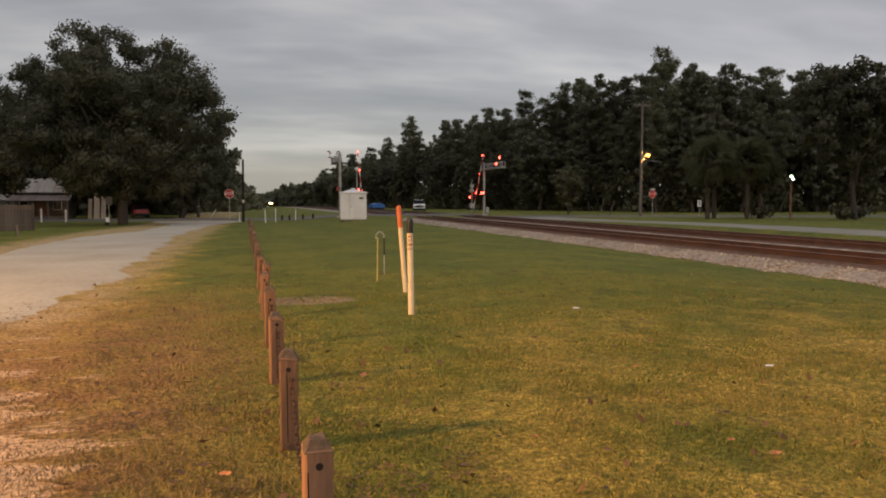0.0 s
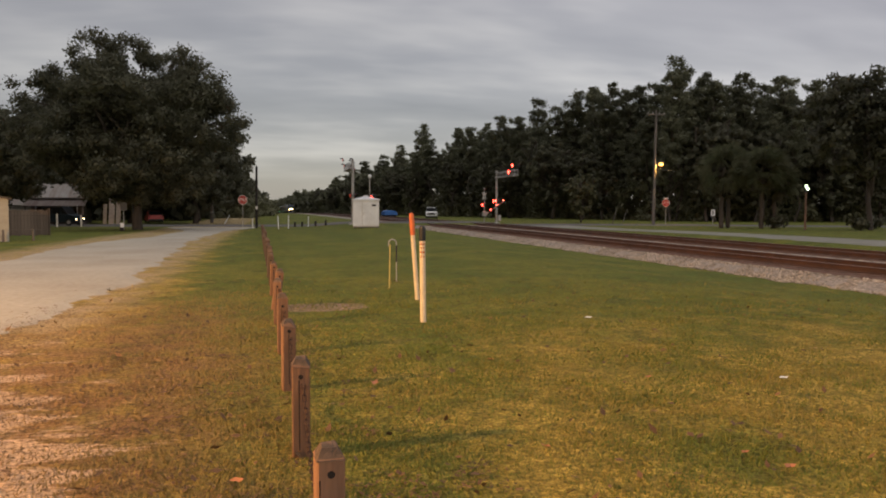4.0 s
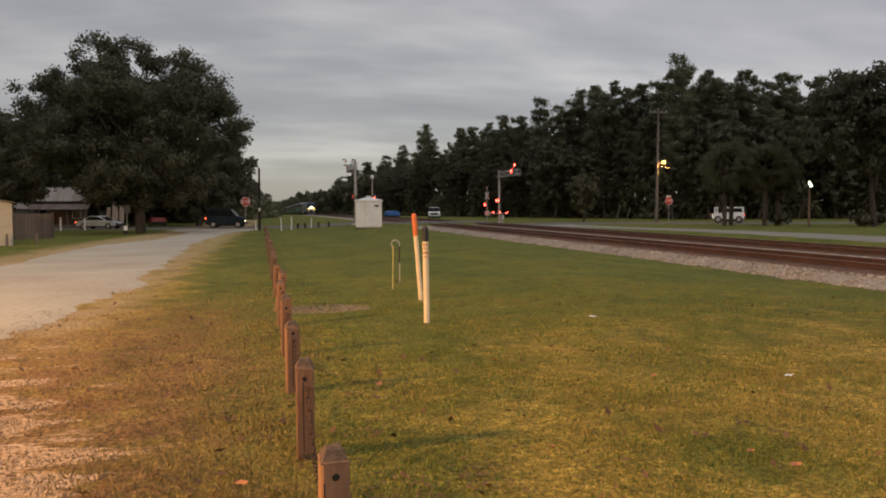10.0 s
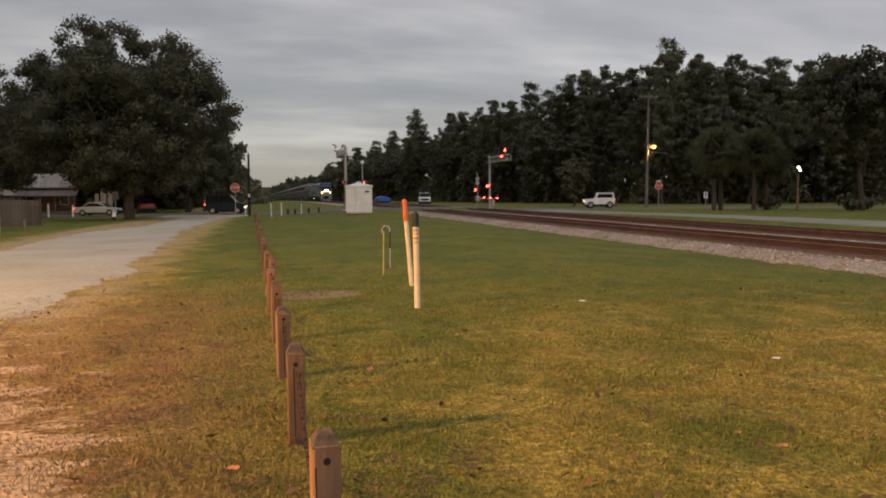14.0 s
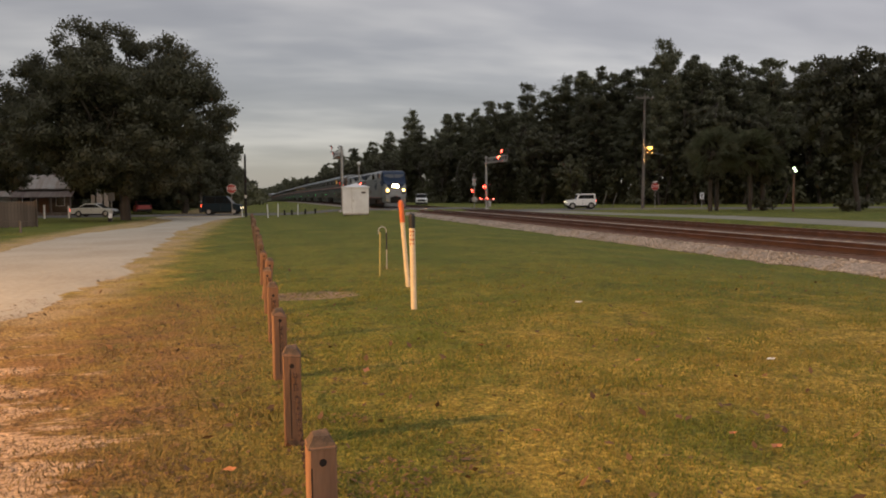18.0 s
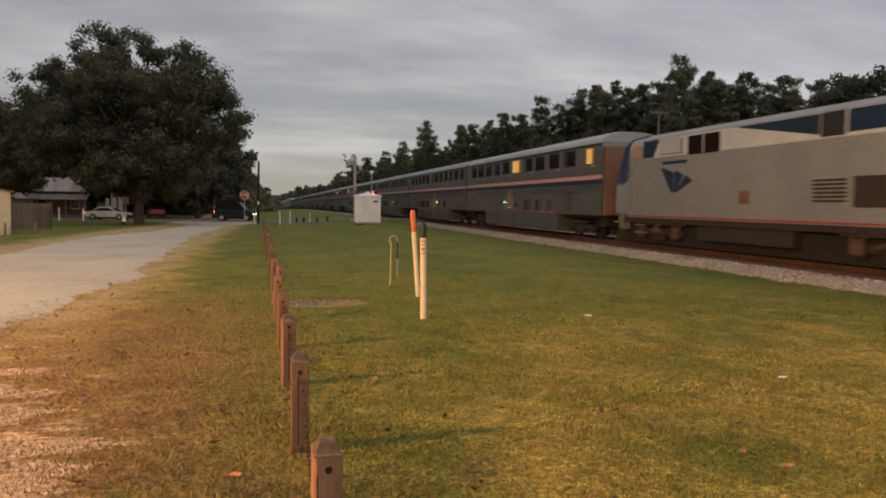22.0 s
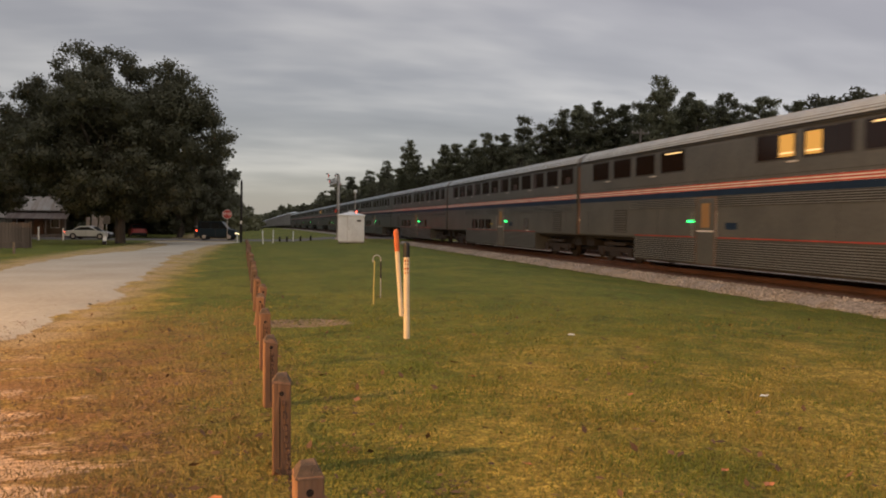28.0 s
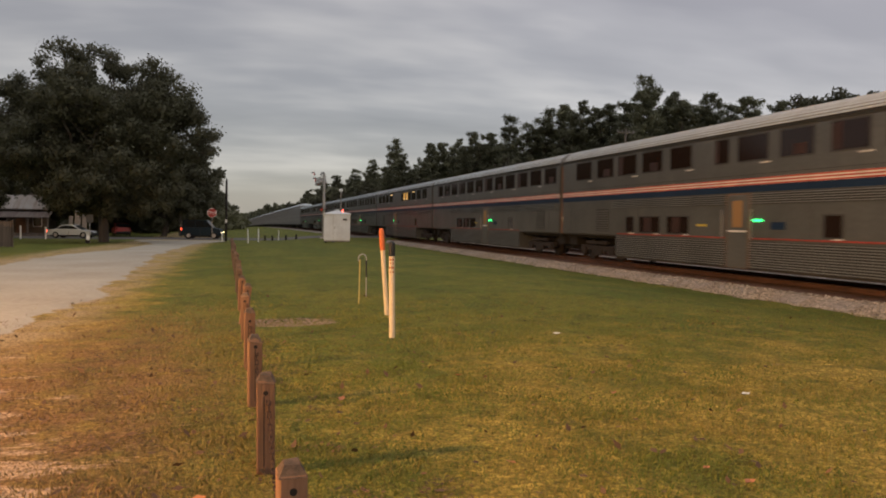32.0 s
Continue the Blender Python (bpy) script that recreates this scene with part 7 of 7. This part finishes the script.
SUV = vehicle("off_road_car", "boxy white off-road car with a spare wheel and lit lamps", "car", M["car_white"],
              [(-1.55, 0.42), (1.72, 0.42), (1.76, 0.75), (1.72, 1.0), (0.66, 1.08), (-1.58, 1.08)],
              [(-1.55, 1.02), (0.70, 1.02), (0.42, 1.70), (-1.50, 1.72)], 0.84, (-1.02, 1.12), 0.38, (0.74, 0.85, True, True), 1.72, None, True)
part("spare_wheel", rod((0, -1.58, 1.0), (0, -1.78, 1.0), 0.36, 0.36, 16), M["tyre"], SUV)
RED = vehicle("hatchback", "red hatchback half hidden by the oak trunk", "car", M["car_red"],
              [(-1.9, 0.32), (1.9, 0.30), (1.95, 0.6), (1.75, 0.82), (0.95, 0.95), (-1.9, 0.98)],
              [(-1.85, 0.9), (1.0, 0.9), (0.3, 1.38), (-1.5, 1.42)], 0.84, (-1.2, 1.25), 0.3, (0.58, 0.72, False, False), 1.42)
RED.matrix_basis = pose(-12.9, 93.5, -0.34, 0, 0, 14)


def pickup():
    ob = vehicle("pickup_truck", "white pickup truck standing beyond the crossing", "truck", M["car_white"],
                 [(-2.7, 0.5), (2.6, 0.5), (2.7, 0.9), (2.55, 1.2), (1.2, 1.28), (-2.7, 1.28)],
                 [(-0.9, 1.2), (1.3, 1.2), (0.75, 1.95), (-0.75, 1.98)], 1.0, (-1.7, 1.75), 0.4, (0.85, 0.9, False, False), 1.98)
    ob.matrix_basis = pose(27.9, 129.0, gz(27.9, 129), 0, 0, 168)
    part("grille", box(-0.6, 0.6, 2.68, 2.73, 0.7, 1.05, 0.02), M["black"], ob)
    t = thing("covered_trailer", "low trailer under a bright blue tarpaulin", "trailer", pose(23.8, 150.0, gz(25.3, 150), 0, 0, 8))
    t.scale = (0.85, 0.85, 0.85)
    r = np.random.default_rng(4)
    part("load", loft([[(x, y, z) for x, z in ((-1.5, 0.5), (-1.5, 1.15 + 0.2 * r.random()), (-0.5, 1.45 + 0.2 * r.random()), (0.6, 1.4 + 0.2 * r.random()), (1.5, 1.1 + 0.2 * r.random()), (1.5, 0.5))] for y in (-1.6, -0.6, 0.5, 1.6)]), M["tarp"], t)
    part("bed", box(-1.6, 1.6, -1.8, 1.8, 0.38, 0.5), M["dark"], t)
    for y in (-0.5, 0.5):
        part("wheel", rod((-1.45, y, 0.3), (1.45, y, 0.3), 0.3, 0.3, 14), M["tyre"], t)


pickup()

# ---------------------------------------------------------------- the lamp that lights the lawn, west of the eye


def lawn_lamp():
    x, y, h = LAMP_AT
    ob = thing("street_lamp", "wooden pole with a lit orange sodium lamp over the drive", "street lamp", pose(x, y, 0))
    part("pole", rod((-0.6, 0, -0.3), (-0.6, 0, h + 1.2), 0.16, 0.11, 12), M["grey_wood"], ob)
    part("bracket", tube([(-0.5, 0, h - 0.1), (-0.2, 0, h + 0.42), (0.05, 0, h + 0.42)], 0.03), M["galv"], ob)
    # unseen hood, added so its rim cuts the light off the tree crowns
    part("hood", rod((0, 0, h - 0.03), (0, 0, h + 0.42), 0.5, 0.12, 20, None, False), M["galv"], ob, "added lamp hood that keeps light off the tree crowns")
    part("cap", rod((0, 0, h + 0.42), (0, 0, h + 0.46), 0.12, 0.12, 14), M["galv"], ob)
    lamp = new("lawn_lamp_light", bpy.data.lights.new("lawn_lamp_light", "POINT"))
    lamp.data.energy, lamp.data.color, lamp.data.shadow_soft_size = LAMP_POWER, (1.0, 0.50, 0.16), 0.04
    lamp.location = (x, y, h)


lawn_lamp()


# ---------------------------------------------------------------- what moves by itself


def heading(rows):
    """Poses along a path of (t, x, y), turned the way it goes."""
    out = []
    for i, (t, x, y) in enumerate(rows):
        a = rows[max(0, i - 1)]
        b = rows[min(len(rows) - 1, i + 1)]
        dx, dy = b[1] - a[1], b[2] - a[2]
        if math.hypot(dx, dy) < 0.35 and out:
            turn = last
        else:
            turn = math.degrees(math.atan2(dy, dx)) - 90
        last = turn
        out.append((t, pose(x, y, gz(x, y) + 0.025, 0, 0, turn)))
    return out


def road_y(x, side):
    for (x0, y0), (x1, y1) in zip(ROAD, ROAD[1:]):
        if x0 <= x <= x1:
            return y0 + (y1 - y0) * (x - x0) / (x1 - x0) + side
    return ROAD[0][1]


def more_motions():
    van = [(0, -75.0), (2, -45.0), (3.5, -25.5), (4.5, -16.5), (5.5, -12.1), (6.5, -10.0), (7.5, -8.0), (8.5, -6.28), (9.5, -4.92), (10.5, -3.94), (11.5, -3.5), (13, -3.4), (22, -3.4), (32, -3.4)]
    walk(VAN, heading([(t, x, road_y(x, -0.9)) for t, x in van]))
    sedan = [(0, -80.0), (2, -58.0), (4, -37.0), (5.5, -26.5), (6.5, -22.4), (7.5, -20.0), (8.5, -18.5), (9.5, -17.1), (10.5, -16.2), (11.5, -15.7), (13, -15.55), (22, -15.55), (32, -15.55)]
    walk(SEDAN, heading([(t, x, road_y(x, -2.4)) for t, x in sedan]))
    suv = [(0, 118.0, 31.0), (3, 92.0, 47.5), (5.5, 71.6, 60.0), (7.5, 60.4, 66.9), (8.5, 55.6, 70.0), (9.5, 51.3, 72.8), (10.5, 47.2, 75.4), (11.5, 43.6, 77.3), (12.5, 40.9, 78.75), (14, 37.7, 79.8), (16, 36.1, 80.2), (18, 36.0, 80.2), (25, 36.0, 80.2), (32, 36.0, 80.2)]
    walk(SUV, heading(suv))
    swing = [(0, 58), (1, 47), (2, 36), (3, 24), (4, 12), (5, 3), (6, 0), (16, 0), (32, 0)]
    for (ob, arm), s in ((GATE_E, -1), (GATE_W, 1)):
        walk(arm, [(t, pose(0.3, 0, 1.15, s * a, 0, 0)) for t, a in swing])


def motions():
    for i, (ob, back) in enumerate(TRAIN):
        # the second locomotive is turned about
        walk(ob, train_rows(back, 180.0 if i == 1 else 0.0))
    more_motions()


motions()
